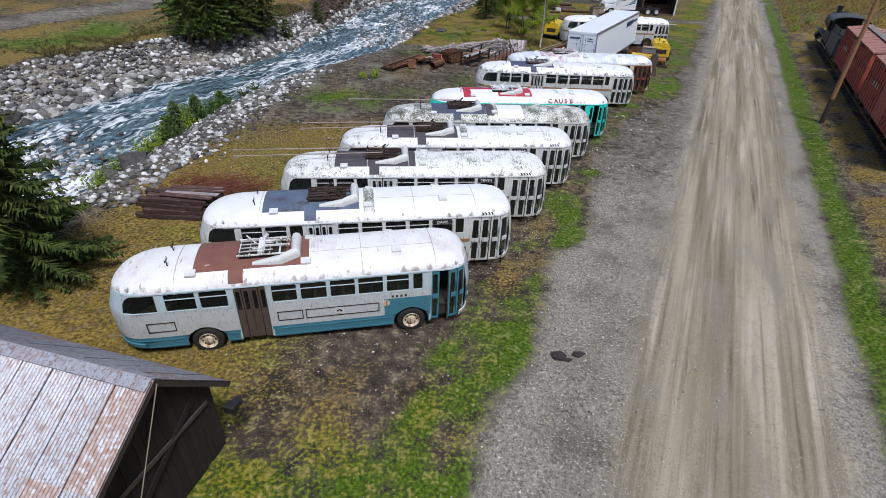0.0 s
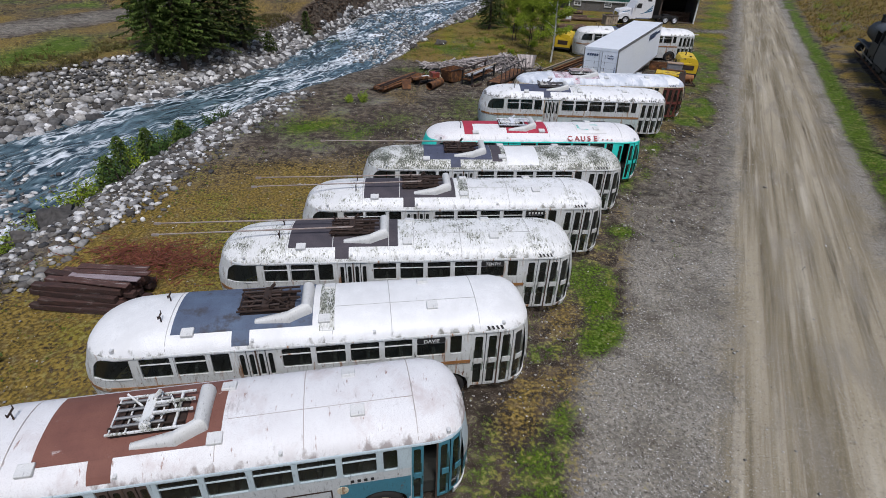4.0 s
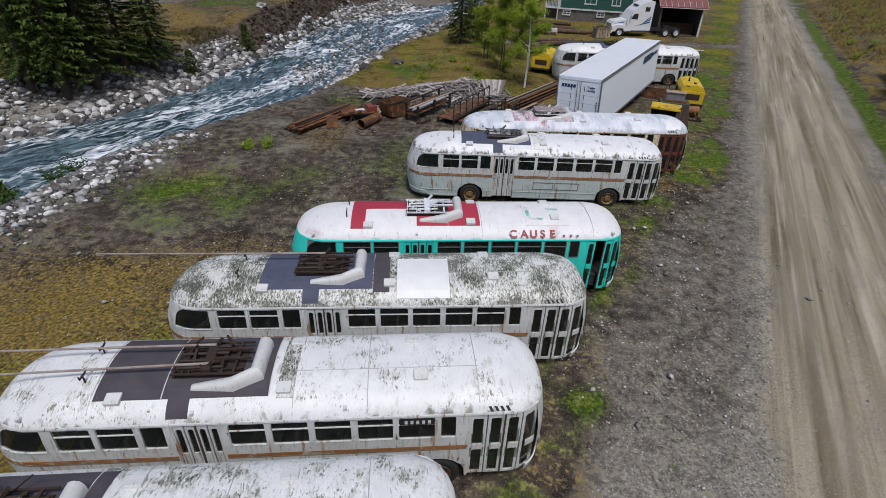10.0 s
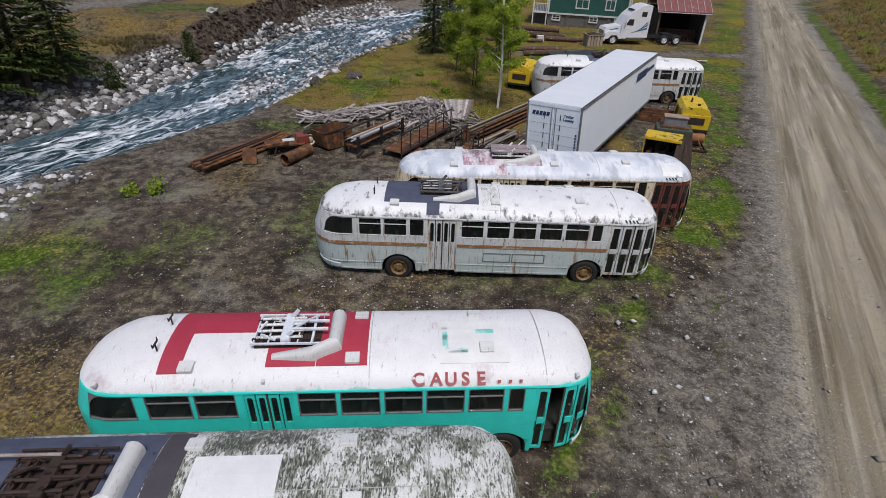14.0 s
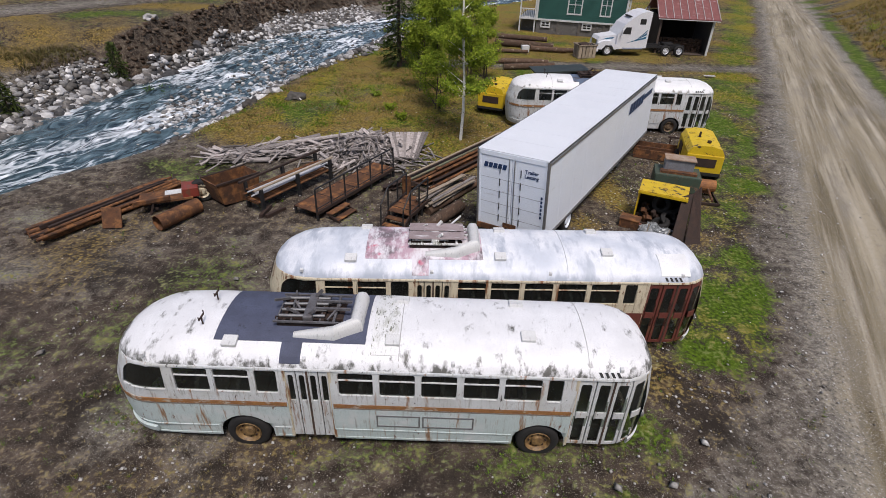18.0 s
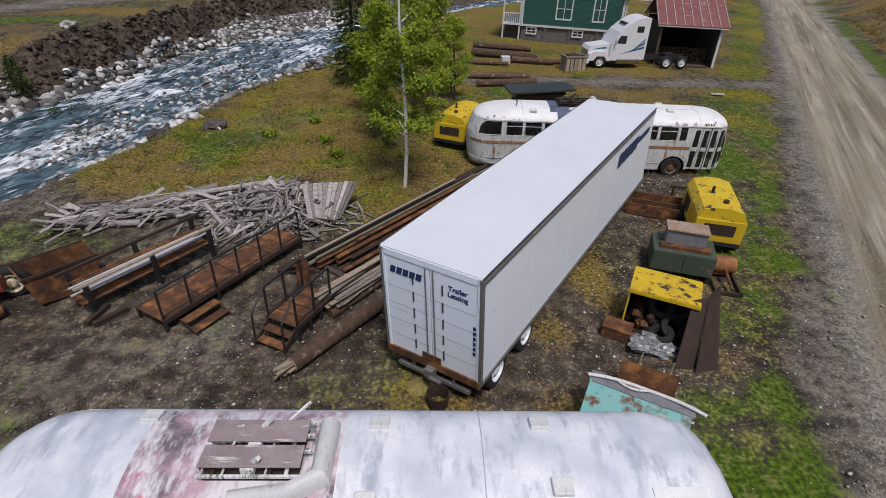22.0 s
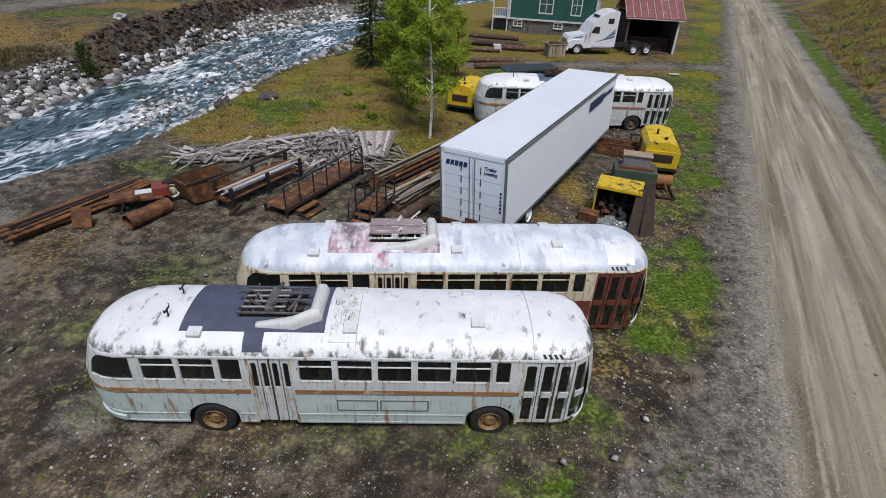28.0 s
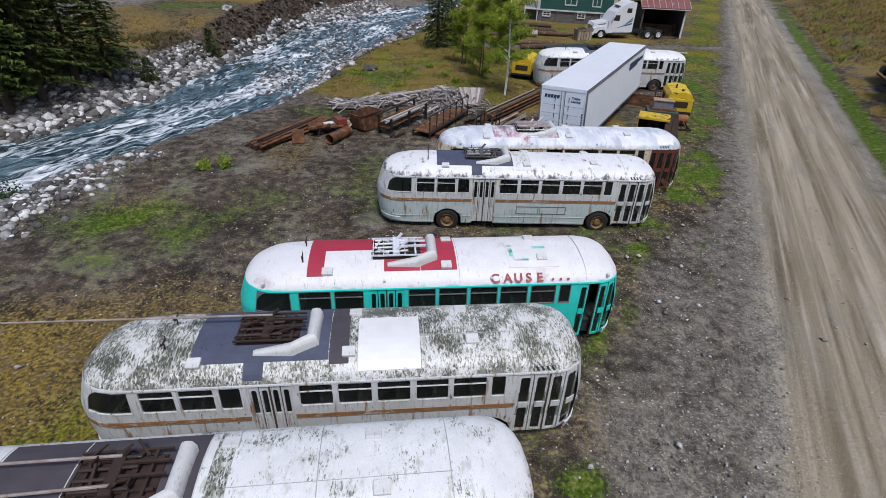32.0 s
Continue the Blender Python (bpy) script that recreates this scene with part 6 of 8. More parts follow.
# ---- timber stack and debris by the second bus ----
TIEWOOD = mat("dark_red_tie", (0.10, 0.045, 0.035), (0.035, 0.02, 0.018), 4.0, 0.9, 0, 0.5, [((0.2, 0.17, 0.16), 3.0, 0.62, 0.05, (0.4, 3, 1))], stretch=(1, 6, 6), vary=0.4)
DRIFT = mat("pale_drift_plank", (0.36, 0.31, 0.33), (0.22, 0.17, 0.18), 4.0, 0.9, 0, 0.4, stretch=(1, 6, 6))
stack = thing("timber_stack", "stack of old dark railway ties and grey beams", "timber", pose(-11.3, 21.1, 0, 0, 0, -4))
tie = M().box(-1.5, 1.5, -0.12, 0.12, -0.1, 0.1, 0.015).mesh("tie")
for lv in range(4):
    for j in range(7 - lv):
        part("beam", tie, TIEWOOD if lv < 3 or rnd.random() < 0.7 else GREYWOOD, stack, at=pose(rnd.uniform(-0.35, 0.35), -0.95 + lv * 0.1 + j * 0.29, 0.1 + lv * 0.21, rnd.uniform(-4, 4), rnd.uniform(-2, 2), rnd.uniform(-4, 4)))
for i in range(4):
    part("plank", M().box(-1.2, 1.2, -0.13, 0.13, -0.02, 0.02), DRIFT if i == 1 else TIEWOOD, stack, at=pose(0.5 + rnd.uniform(-0.2, 0.2), -0.5 + i * 0.29, 0.93, rnd.uniform(-5, 5), 0, rnd.uniform(-6, 6)))
brush = M()
for i in range(800):
    a = Vector((rnd.gauss(-10.4, 1.3), rnd.gauss(23.2, 0.6), rnd.uniform(0.02, 0.3)))
    b = a + Vector((rnd.uniform(-0.5, 0.5), rnd.uniform(-0.5, 0.5), rnd.uniform(-0.05, 0.2)))
    brush.cyl(a, b, 0.018, 0.007, 4, False)
tagged(part("brushwood", brush, mat("red_brush", (0.22, 0.06, 0.03), (0.12, 0.04, 0.025), 5.0, 0.9)), "heap of red-brown dead brushwood on the grass", "brushwood", "", "stuff")
for i, (x, y, r) in enumerate(((4.15, 12.2, 0.2), (4.82, 12.3, 0.15), (4.4, 12.05, 0.1))):
    v, f = stone_shape(i + 40)
    solo("dark_clod", M().add([(p[0] * r * 1.4, p[1] * r, p[2] * r * 0.6) for p in v], f), simple("dark_soil", (0.03, 0.027, 0.025), 0.95), "dark clod of oily soil on the gravel", "clod", pose(x, y, 0.03), "dark clods on the gravel")


# ---- scrap yard between the river and the trailer ----
def rod(root, name, a, b, r, material, n=10):
    a, b = Vector(a), Vector(b)
    part(name, M().cyl(a, b, r, r * 0.96, n), material, root)


def tube(root, name, a, b, r, material, n=20, wall=0.015):
    a, b = Vector(a), Vector(b)
    d = b - a
    m = M().lathe([(0, r - wall), (0, r), (d.length, r), (d.length, r - wall), (0, r - wall)], (0, 0, 0), "x", n)
    return part(name, m, material, root, smooth=40, at=Matrix.Translation(a) @ d.to_track_quat("X", "Z").to_matrix().to_4x4())


iron = thing("iron_rail_pile", "long pile of rusty iron rails and pipes beside the river", "scrap pile", pose(-3.1, 48.9, 0, 0, 0, 58))
for i in range(26):
    y, z = rnd.uniform(-0.75, 0.75), rnd.uniform(0.06, 0.5)
    z *= 1 - abs(y) * 0.6
    l = rnd.uniform(2.2, 2.9)
    dy = rnd.uniform(-0.15, 0.15)
    if i % 3:
        part("rail", M().beam((-l, y - dy, z), (l, y + dy, z + rnd.uniform(-0.03, 0.05)), rnd.uniform(0.06, 0.12), rnd.uniform(0.06, 0.14)), RUSTY if i % 2 else RUSTDARK, iron)
    else:
        tube(iron, "pipe", (-l, y - dy, z + 0.04), (l, y + dy, z + 0.06), rnd.uniform(0.05, 0.1), RUSTY, 12)
big = thing("rusty_pipe", "short wide rusty steel pipe lying on gravel", "pipe", pose(-0.55, 47.5, 0.29, 0, 0, 60))
tube(big, "shell", (0, 0, 0), (1.75, 0, 0.02), 0.29, RUSTY, 28)
plate = solo("rust_plate", M().box(-0.34, 0.34, -0.03, 0.03, 0, 0.78, 0.008), RUSTY, "square rusty steel plate leaning on iron rails", "plate", pose(-2.3, 47.55, 0, -28, 0, 8))
cart = thing("scrap_cart", "red-brown broken cart frame with one wheel", "cart", pose(-1.0, 49.4, 0, 0, 0, 25))
REDPAINT = paint("red_machine", (0.22, 0.04, 0.025), 0.62, rust=0.55)
part("bed", M().box(-1.0, 0.9, -0.5, 0.5, 0.42, 0.5), RUSTY, cart)
part("bar", M().beam((-1.2, -0.5, 0.55), (0.1, -0.5, 0.62), 0.14, 0.14), RUSTY, cart)
part("axle_beam", M().beam((-1.1, 0.45, 0.3), (-0.4, -0.5, 0.2), 0.08), RUSTDARK, cart)
part("engine_box", M().box(0.55, 1.15, -0.45, 0.3, 0.45, 0.85, 0.03), REDPAINT, cart)
for a, b in (((-0.7, -0.5, 0), (-0.5, -0.5, 0.5)), ((-0.7, 0.5, 0), (-0.5, 0.5, 0.5)), ((0.5, 0.5, 0), (0.5, 0.5, 0.5))):
    part("frame_leg", M().beam(a, b, 0.07), RUSTDARK, cart)
part("paper_sheet", M().box(-0.1, 0.5, 0.0, 0.42, 0.505, 0.515), WHITE, cart, "pale crumpled sheet lying on the bed")
wheel(1.25, 0.0, -1, cart, CREAM)
binr = thing("rust_bin", "open rusty steel tip bin with sloping front", "bin", pose(1.25, 50.3, 0, 0, 0, 52))
prof = [(-0.75, 0.15), (0.7, 0.0), (0.95, 1.0), (-0.95, 1.05)]
part("side", M().prism(prof, -0.55, -0.51, "y"), RUSTY, binr)
part("side", M().prism(prof, 0.51, 0.55, "y"), RUSTY, binr)
part("floor", M().beam((-0.75, 0, 0.17), (0.7, 0, 0.02), 1.04, 0.04), RUSTDARK, binr)
part("front", M().beam((0.7, 0, 0.02), (0.95, 0, 1.0), 1.1, 0.04), RUSTY, binr)
part("back", M().beam((-0.75, 0, 0.17), (-0.95, 0, 1.05), 1.1, 0.04), RUSTY, binr)
part("rim", M().beam((-0.95, -0.56, 1.05), (0.95, -0.56, 1.0), 0.06, 0.08).beam((-0.95, 0.56, 1.05), (0.95, 0.56, 1.0), 0.06, 0.08), RUSTDARK, binr)

# pipe rack with white pipes
PLASTIC = simple("grey_white_pipe", (0.5, 0.51, 0.53), 0.5)
rack = thing("pipe_rack", "black steel rack holding pale pipes and rusty bars", "rack", pose(3.45, 51.0, 0, 0, 0, 58))
for x in (-1.9, 0.0, 1.9):
    part("upright", M().box(x - 0.06, x + 0.06, -0.5, -0.38, 0, 1.0), BLACK, rack)
    part("upright", M().box(x - 0.06, x + 0.06, 0.38, 0.5, 0, 1.1), BLACK, rack)
    part("cross_bar", M().box(x - 0.05, x + 0.05, -0.5, 0.5, 0.28, 0.38).box(x - 0.05, x + 0.05, -0.5, 0.5, 0.62, 0.7), BLACK, rack)
part("top_bar", M().beam((-2.2, -0.44, 1.03), (2.1, -0.44, 1.03), 0.09, 0.06), PALEWOOD, rack)
part("top_bar", M().beam((-2.2, 0.44, 1.13), (2.2, 0.44, 1.13), 0.1, 0.08), RUSTDARK, rack)
for i in range(9):
    y = -0.34 + i * 0.085
    tube(rack, "pipe", (-2.1 + rnd.uniform(-0.3, 0.3), y, 0.75 + 0.03 * (i % 3)), (1.7 + rnd.uniform(-0.3, 0.3), y + rnd.uniform(-0.03, 0.03), 0.76), 0.035, PLASTIC if i < 6 else RUSTY, 8, 0.006)
for i in range(6):
    y = -0.34 + i * 0.13
    tube(rack, "bar", (-2.1, y, 0.44), (2.0, y + 0.05, 0.44), 0.05, RUSTY, 10)
part("skid", M().beam((-2.2, -0.9, 0.09), (-1.3, -0.95, 0.09), 0.14).beam((-2.3, -0.7, 0.08), (-1.5, -0.35, 0.08), 0.14), RUSTDARK, rack)


def rail_platform(name, label, at, L, Wd, zp, posts, both, steps):
    """A steel walkway with a plate floor and tube railings; steps at the near end."""
    root = thing(name, label, "platform", at)
    part("deck", M().box(0, L, 0, Wd, zp - 0.03, zp), RUSTY, root, "rust-brown chequer plate deck")
    part("edge", M().box(0, L, -0.05, 0.0, zp - 0.12, zp + 0.01).box(0, L, Wd, Wd + 0.05, zp - 0.12, zp + 0.01), RUSTDARK, root)
    for i in range(3):
        part("seam", M().box(L * (i + 1) / 4 - 0.015, L * (i + 1) / 4 + 0.015, 0, Wd, zp, zp + 0.012), RUSTDARK, root)
    for x in np.linspace(0.05, L - 0.05, 4):
        part("leg", M().box(x - 0.04, x + 0.04, -0.045, 0.035, 0, zp - 0.05), BLACK, root)
        part("leg", M().box(x - 0.04, x + 0.04, Wd - 0.035, Wd + 0.045, 0, zp - 0.05), BLACK, root)
    for y in ((0.0, Wd) if both else (0.0,)):
        for x in np.linspace(0.04, L - 0.04, posts):
            part("rail_post", M().cyl((x, y, zp - 0.1), (x, y, zp + 0.95), 0.034, n=8), BLACK, root)
        part("handrail", M().cyl((0.04, y, zp + 0.95), (L - 0.04, y, zp + 0.95), 0.034, n=8), BLACK, root)
        part("mid_rail", M().cyl((0.04, y, zp + 0.12), (L - 0.04, y, zp + 0.12), 0.02, n=8), BLACK, root)
        if steps and both:
            part("stair_rail", M().cyl((0.04, y, zp + 0.95), (-0.5, y, zp + 0.45), 0.028, n=8).cyl((-0.5, y, zp + 0.45), (-0.55, y, 0.02), 0.028, n=8), BLACK, root)
    for i in range(steps):
        part("step", M().box(-0.28 * (i + 1), -0.28 * i - 0.03, 0.05, Wd - 0.05, zp - 0.18 * (i + 1) - 0.03, zp - 0.18 * (i + 1)), RUSTY, root)
    if steps:
        for ys in (0.02, Wd - 0.02):
            part("stringer", M().beam((0, ys, zp - 0.1), (-0.28 * steps, ys, 0.05), 0.04, 0.14), RUSTDARK, root)
    return root


rail_platform("walkway_platform", "long rusty steel walkway with black tube railing", pose(5.05, 48.5, 0, 0, 0, 61.0), 5.2, 1.1, 0.42, 7, False, 0)
side = thing("loose_steps", "rusty loose steel steps by the walkway", "steps", pose(5.35, 48.75, 0, 0, 0, 61))
for i in range(2):
    part("step", M().box(0.0, 1.1, -0.32 * (i + 1), -0.32 * i - 0.04, 0.3 - 0.17 * i - 0.03, 0.3 - 0.17 * i), RUSTY, side)
for x in (0.02, 1.08):
    part("stringer", M().beam((x, 0, 0.26), (x, -0.66, 0.03), 0.04, 0.1), RUSTDARK, side)
rail_platform("stair_platform", "short rusty stair platform with bent black handrails", pose(8.62, 48.35, 0, 0, 0, 66.0), 1.55, 0.95, 0.5, 3, True, 2)
tank = thing("rusty_drum", "upright rusty steel cylinder open at the top", "drum", pose(8.35, 50.35, 0))
part("shell", M().lathe([(0, 0.02), (0, 0.19), (1.15, 0.19), (1.15, 0.17), (0.1, 0.17)], (0, 0, 0), "z", 24), RUSTY, tank, smooth=40)
part("lug", M().box(0.18, 0.36, -0.06, 0.06, 0.8, 1.0, 0.02).cyl((0.36, 0, 0.9), (0.5, 0, 0.9), 0.05), RUSTDARK, tank)

# long girders and pipes beside the trailer
gird = thing("girder_pile", "long rusty girders, green pipes and planks in a pile", "scrap pile", pose(11.2, 55.3, 0, 0, 0, 52.5))
GREENPIPE = mat("green_pipe", (0.12, 0.17, 0.11), (0.16, 0.13, 0.08), 2.0, 0.7, 0, 0.2, [(RUST, 3.0, 0.58, 0.06, one)])
specs = [(-5.6, 5.2, 0.65, 0.16, 0.22, RUSTDARK), (-5.3, 5.6, 0.42, 0.24, 0.2, RUSTDARK), (-5.0, 6.0, 0.15, 0.3, 0.14, GREENPIPE), (-4.6, 6.2, -0.05, 0.26, 0.16, RUSTY), (-4.0, 6.0, -0.28, 0.24, 0.18, RUSTY),
         (-4.8, 3.0, 0.3, 0.52, 0.09, PALEWOOD), (-4.6, 4.0, 0.0, 0.48, 0.1, GREENPIPE), (-3.6, 5.0, -0.5, 0.12, 0.16, RUSTDARK), (-4.2, 4.6, -0.75, 0.12, 0.14, RUSTY), (-3.0, 5.4, -0.16, 0.46, 0.12, RUSTY)]
for a, b, y, z, w, mm in specs:
    if mm in (RUSTDARK, RUSTY) and w > 0.15:
        part("girder", M().box(a, b, y - w / 2, y + w / 2, z + 0.09, z + 0.11).box(a, b, y - w / 2, y + w / 2, z - 0.11, z - 0.09).box(a, b, y - 0.012, y + 0.012, z - 0.09, z + 0.09), mm, gird)
    else:
        tube(gird, "pipe", (a, y, z), (b, y, z + 0.03), w * 0.5, mm, 12)
part("bearer", M().box(-4.4, -4.25, -0.95, 0.9, 0.0, 0.1), DARKWOOD, gird)
part("bearer", M().box(2.4, 2.55, -0.95, 0.9, 0.0, 0.1), DARKWOOD, gird)
plk = thing("plank_pile", "loose pile of pale weathered planks over a log", "timber", pose(9.95, 50.75, 0, 0, 0, 55))
for i in range(15):
    part("plank", M().box(-1.5, 1.5, -0.07, 0.07, -0.018, 0.018), PALEWOOD if i % 3 else GREYWOOD, plk, at=pose(rnd.uniform(-0.2, 0.4), -0.1 + rnd.uniform(-0.4, 0.4), 0.34 + i * 0.022, rnd.uniform(-8, 8), rnd.uniform(-3, 2), rnd.uniform(-5, 5)))
rod(plk, "log", (-1.55, -0.25, 0.17), (2.0, -0.25, 0.17), 0.17, LOGBARK, 16)
rod(plk, "log", (-1.4, 0.3, 0.14), (2.0, 0.3, 0.14), 0.13, LOGBARK, 14)


def log_thing(a, b, r0, r1, label, group=""):
    a, b = Vector(a), Vector(b)
    d = b - a
    root = thing("log", label, "log", Matrix.Translation(a) @ d.to_track_quat("X", "Z").to_matrix().to_4x4(), group)
    n, prof = 16, []
    rows = []
    for i in range(13):
        u = i / 12
        r = lerp(r0, r1, u)
        rows.append([(d.length * u, r * (1 + 0.09 * n2(c, i * 0.6, 0.9, r0 * 50)) * math.cos(2 * math.pi * c / n), r * (1 + 0.09 * n2(c, i * 0.6, 0.9, 3)) * math.sin(2 * math.pi * c / n)) for c in range(n)])
    for r in rows:
        r.append(r[0])
    part("bark", M().grid(rows), LOGBARK, root, smooth=60)
    part("cut_end", M().cyl((-0.004, 0, 0), (0.03, 0, 0), r0 * 0.93, n=16), PALEWOOD, root)
    part("cut_end", M().cyl((d.length - 0.03, 0, 0), (d.length + 0.004, 0, 0), r1 * 0.93, n=16), PALEWOOD, root)
    return root


lg = log_thing((8.75, 47.25, 0.24), (10.55, 49.75, 0.27), 0.21, 0.26, "rough bark-covered log with a splintered end")
spl = M()
for i in range(16):
    a = 2 * math.pi * i / 16
    rr = 0.16 * math.sqrt(rnd.random())
    spl.beam((0.0, rr * math.cos(a), rr * math.sin(a)), (-rnd.uniform(0.2, 0.6), rr * math.cos(a) * 1.1, rr * math.sin(a) * 1.1), 0.05, 0.03)
part("splinter_end", spl, PALEWOOD, lg)

# heap of grey driftwood
heap = thing("driftwood_heap", "big heap of grey weathered branches and slabs", "wood pile", pose(4.0, 55.3, 0))
stick_meshes = []
for i in range(10):
    m = M()
    l, r, c = rnd.uniform(0.7, 1.9), rnd.uniform(0.025, 0.075), rnd.uniform(-0.12, 0.12)
    pts = [Vector((l * (u - 0.5), c * math.sin(u * 3), 0.05 * math.sin(u * 5 + i))) for u in (0, 0.35, 0.7, 1)]
    for a, b, k2 in zip(pts, pts[1:], range(3)):
        m.cyl(a, b, r * (1 - 0.22 * k2), r * (0.78 - 0.22 * k2), 6)
    if i % 3 == 0:
        m.cyl(pts[1], pts[1] + Vector((0.35, 0.25, 0.1)), r * 0.5, r * 0.2, 5)
    if i > 6:
        m = M().box(-l / 2, l / 2, -0.08, 0.08, -0.015, 0.015)
    stick_meshes.append(m.mesh("stick"))


def heap_place(right):
    """A place on the heap: where, how high its surface lies there and which way sticks run."""
    if right:
        x, y = rnd.gauss(2.0, 1.15), rnd.gauss(0.0, 0.8)
        top = 0.95 * math.exp(-((x - 2.2) / 1.9) ** 2 - ((y - 0.35) / 1.1) ** 2)
        return x, y, top, math.degrees(math.atan2(y - 0.7, x - 2.2)) + rnd.gauss(0, 55), 16.0
    x = rnd.uniform(-5.2, 1.2)
    y = lerp(-1.2, 0.9, (x + 5.2) / 6) + rnd.gauss(0, 0.42)
    return x, y, 0.32, rnd.gauss(24, 27), 0.0


for i in range(300):
    x, y, top, head, slope = heap_place(i % 3)
    part("stick", stick_meshes[rnd.randrange(10)], GREYWOOD, heap, at=pose(x, y, 0.05 + top * rnd.uniform(0.7, 1.05), 0, 0, head) @ pose(0, 0, 0, rnd.uniform(-20, 20), slope * rnd.uniform(0.3, 1.3) + rnd.uniform(-17, 17), 0))
for i, (a, b, r) in enumerate((((-4.6, -1.3, 0.15), (-0.5, 1.2, 0.55), 0.14), ((-5.3, -0.8, 0.12), (-1.6, 0.2, 0.3), 0.11), ((-2.2, 0.3, 0.4), (1.6, 1.3, 0.75), 0.10), ((-5.0, -1.5, 0.12), (-2.4, -1.2, 0.16), 0.12), ((-0.6, 0.1, 0.3), (0.9, -1.6, 0.1), 0.08))):
    rod(heap, "trunk", a, b, r, GREYWOOD, 10)
for i in range(11):
    u = i / 10
    a, b = Vector((lerp(3.15, 4.95, u), lerp(0.35, 1.25, u), lerp(1.15, 0.9, u))), Vector((lerp(3.55, 4.45, u), lerp(-0.75, -0.3, u), lerp(0.3, 0.08, u)))
    part("slab", M().beam(a + Vector((0, 0, 0.02 * rnd.random())), b, 0.165, 0.035), GREYWOOD, heap)

# ---- machines on the kerb side of the trailer ----
YELLOWLID = mat("flaking_yellow_paint", (0.64, 0.45, 0.012), (0.52, 0.35, 0.012), 2.0, 0.5, 0, 0.12, [((0.3, 0.14, 0.03), 2.2, 0.60, 0.06, one), ((0.04, 0.024, 0.016), 3.4, 0.575, 0.025, one)])
YELLOW = mat("yellow_machine_paint", (0.62, 0.43, 0.012), (0.5, 0.33, 0.012), 2.0, 0.5, 0, 0.12, [((0.3, 0.14, 0.03), 5.0, 0.66, 0.04, one), ((0.05, 0.03, 0.02), 4.0, 0.72, 0.02, one)])
YELLOWTOP = mat("yellow_flaking_paint", (0.66, 0.47, 0.015), (0.56, 0.38, 0.012), 2.0, 0.5, 0, 0.12, [((0.035, 0.022, 0.018), 3.2, 0.60, 0.015, one), ((0.2, 0.1, 0.03), 7.0, 0.68, 0.03, one)])
GREENBOX = mat("dark_green_machine", (0.035, 0.07, 0.05), (0.05, 0.06, 0.04), 2.5, 0.7, 0, 0.2, [((0.16, 0.09, 0.06), 4.0, 0.62, 0.05, one)])


def compressor(at, label):
    root = thing("compressor", label, "machine", at)
    L, w = 2.7, 0.78
    sec = [(-w, 0.5), (w, 0.5), (w, 1.35), (w * 0.8, 1.62), (w * 0.3, 1.72), (-w * 0.3, 1.72), (-w * 0.8, 1.62), (-w, 1.35)]
    part("hood", M().prism(sec, 0, L, "y"), YELLOWTOP, root)
    part("front_panel", M().box(-w - 0.02, w + 0.02, -0.06, 0.0, 0.42, 1.3, 0.02), YELLOW, root)
    part("grille", M().box(-0.5, 0.5, -0.075, -0.055, 0.75, 1.15), RUSTDARK, root, "dark rusty radiator grille")
    for y in (0.9, 1.8):
        part("hood_seam", M().prism([(u * 1.012, v * 1.004) for u, v in sec], y - 0.015, y + 0.015, "y"), YELLOW, root)
    part("filler_cap", M().cyl((0.1, 0.5, 1.7), (0.1, 0.5, 1.82), 0.09), RUSTDARK, root)
    part("exhaust", M().cyl((-0.2, 1.3, 1.7), (-0.2, 1.3, 1.95), 0.05), RUSTDARK, root)
    part("frame", M().box(-w, w, -0.1, L, 0.36, 0.5), BLACK, root)
    for sg in (-1, 1):
        part("side_door", M().box(sg * w - 0.012, sg * w + 0.012, 0.3, 1.2, 0.62, 1.25), YELLOW, root)
        part("vent", M().box(sg * (w + 0.006) - 0.012, sg * (w + 0.006) + 0.012, 1.5, 2.3, 0.7, 1.2), RUSTDARK, root)
        for y in (0.55, 2.15):
            t = part("tyre", M().lathe([(-0.1, 0.16), (-0.1, 0.32), (-0.05, 0.36), (0.05, 0.36), (0.1, 0.32), (0.1, 0.16)], (sg * 0.8, y, 0.36), "x", 20), RUBBER, root)
            part("rim", M().cyl((sg * 0.78, y, 0.36), (sg * 0.87, y, 0.36), 0.16, n=16), YELLOW, t)
    part("tow_bar", M().beam((0, L, 0.42), (0, L + 0.9, 0.3), 0.08).beam((-0.5, L, 0.42), (0, L + 0.9, 0.3), 0.06), BLACK, root)
    return root


compressor(pose(12.55, 62.65, 0, 0, 0, -22), "yellow wheeled air compressor beside a birch tree")
compressor(pose(21.75, 53.55, 0.0, 0, 0, -14), "yellow engine set with flaking hood among old machines")

# box with yellow lid, full of tyres
yb = thing("yellow_box", "open steel box with a flaking yellow lid, full of tyres", "box", pose(18.35, 49.35, 0, 0, 0, -24))
part("lid", M().box(-0.86, 0.9, -0.55, 0.65, 1.42, 1.48, 0.01), YELLOWLID, yb)
part("side", M().box(-0.85, -0.8, -0.5, 0.62, 0.1, 1.42), YELLOW, yb)
part("side", M().box(0.82, 0.87, -0.5, 0.62, 0.1, 1.42), RUSTDARK, yb)
part("back", M().box(-0.8, 0.82, 0.57, 0.62, 0.1, 1.42), RUSTDARK, yb)
part("floor", M().box(-0.8, 0.82, -0.5, 0.57, 0.05, 0.12), RUSTDARK, yb)
part("lid_edge", M().box(-0.87, 0.91, -0.57, -0.53, 1.36, 1.45), YELLOW, yb)
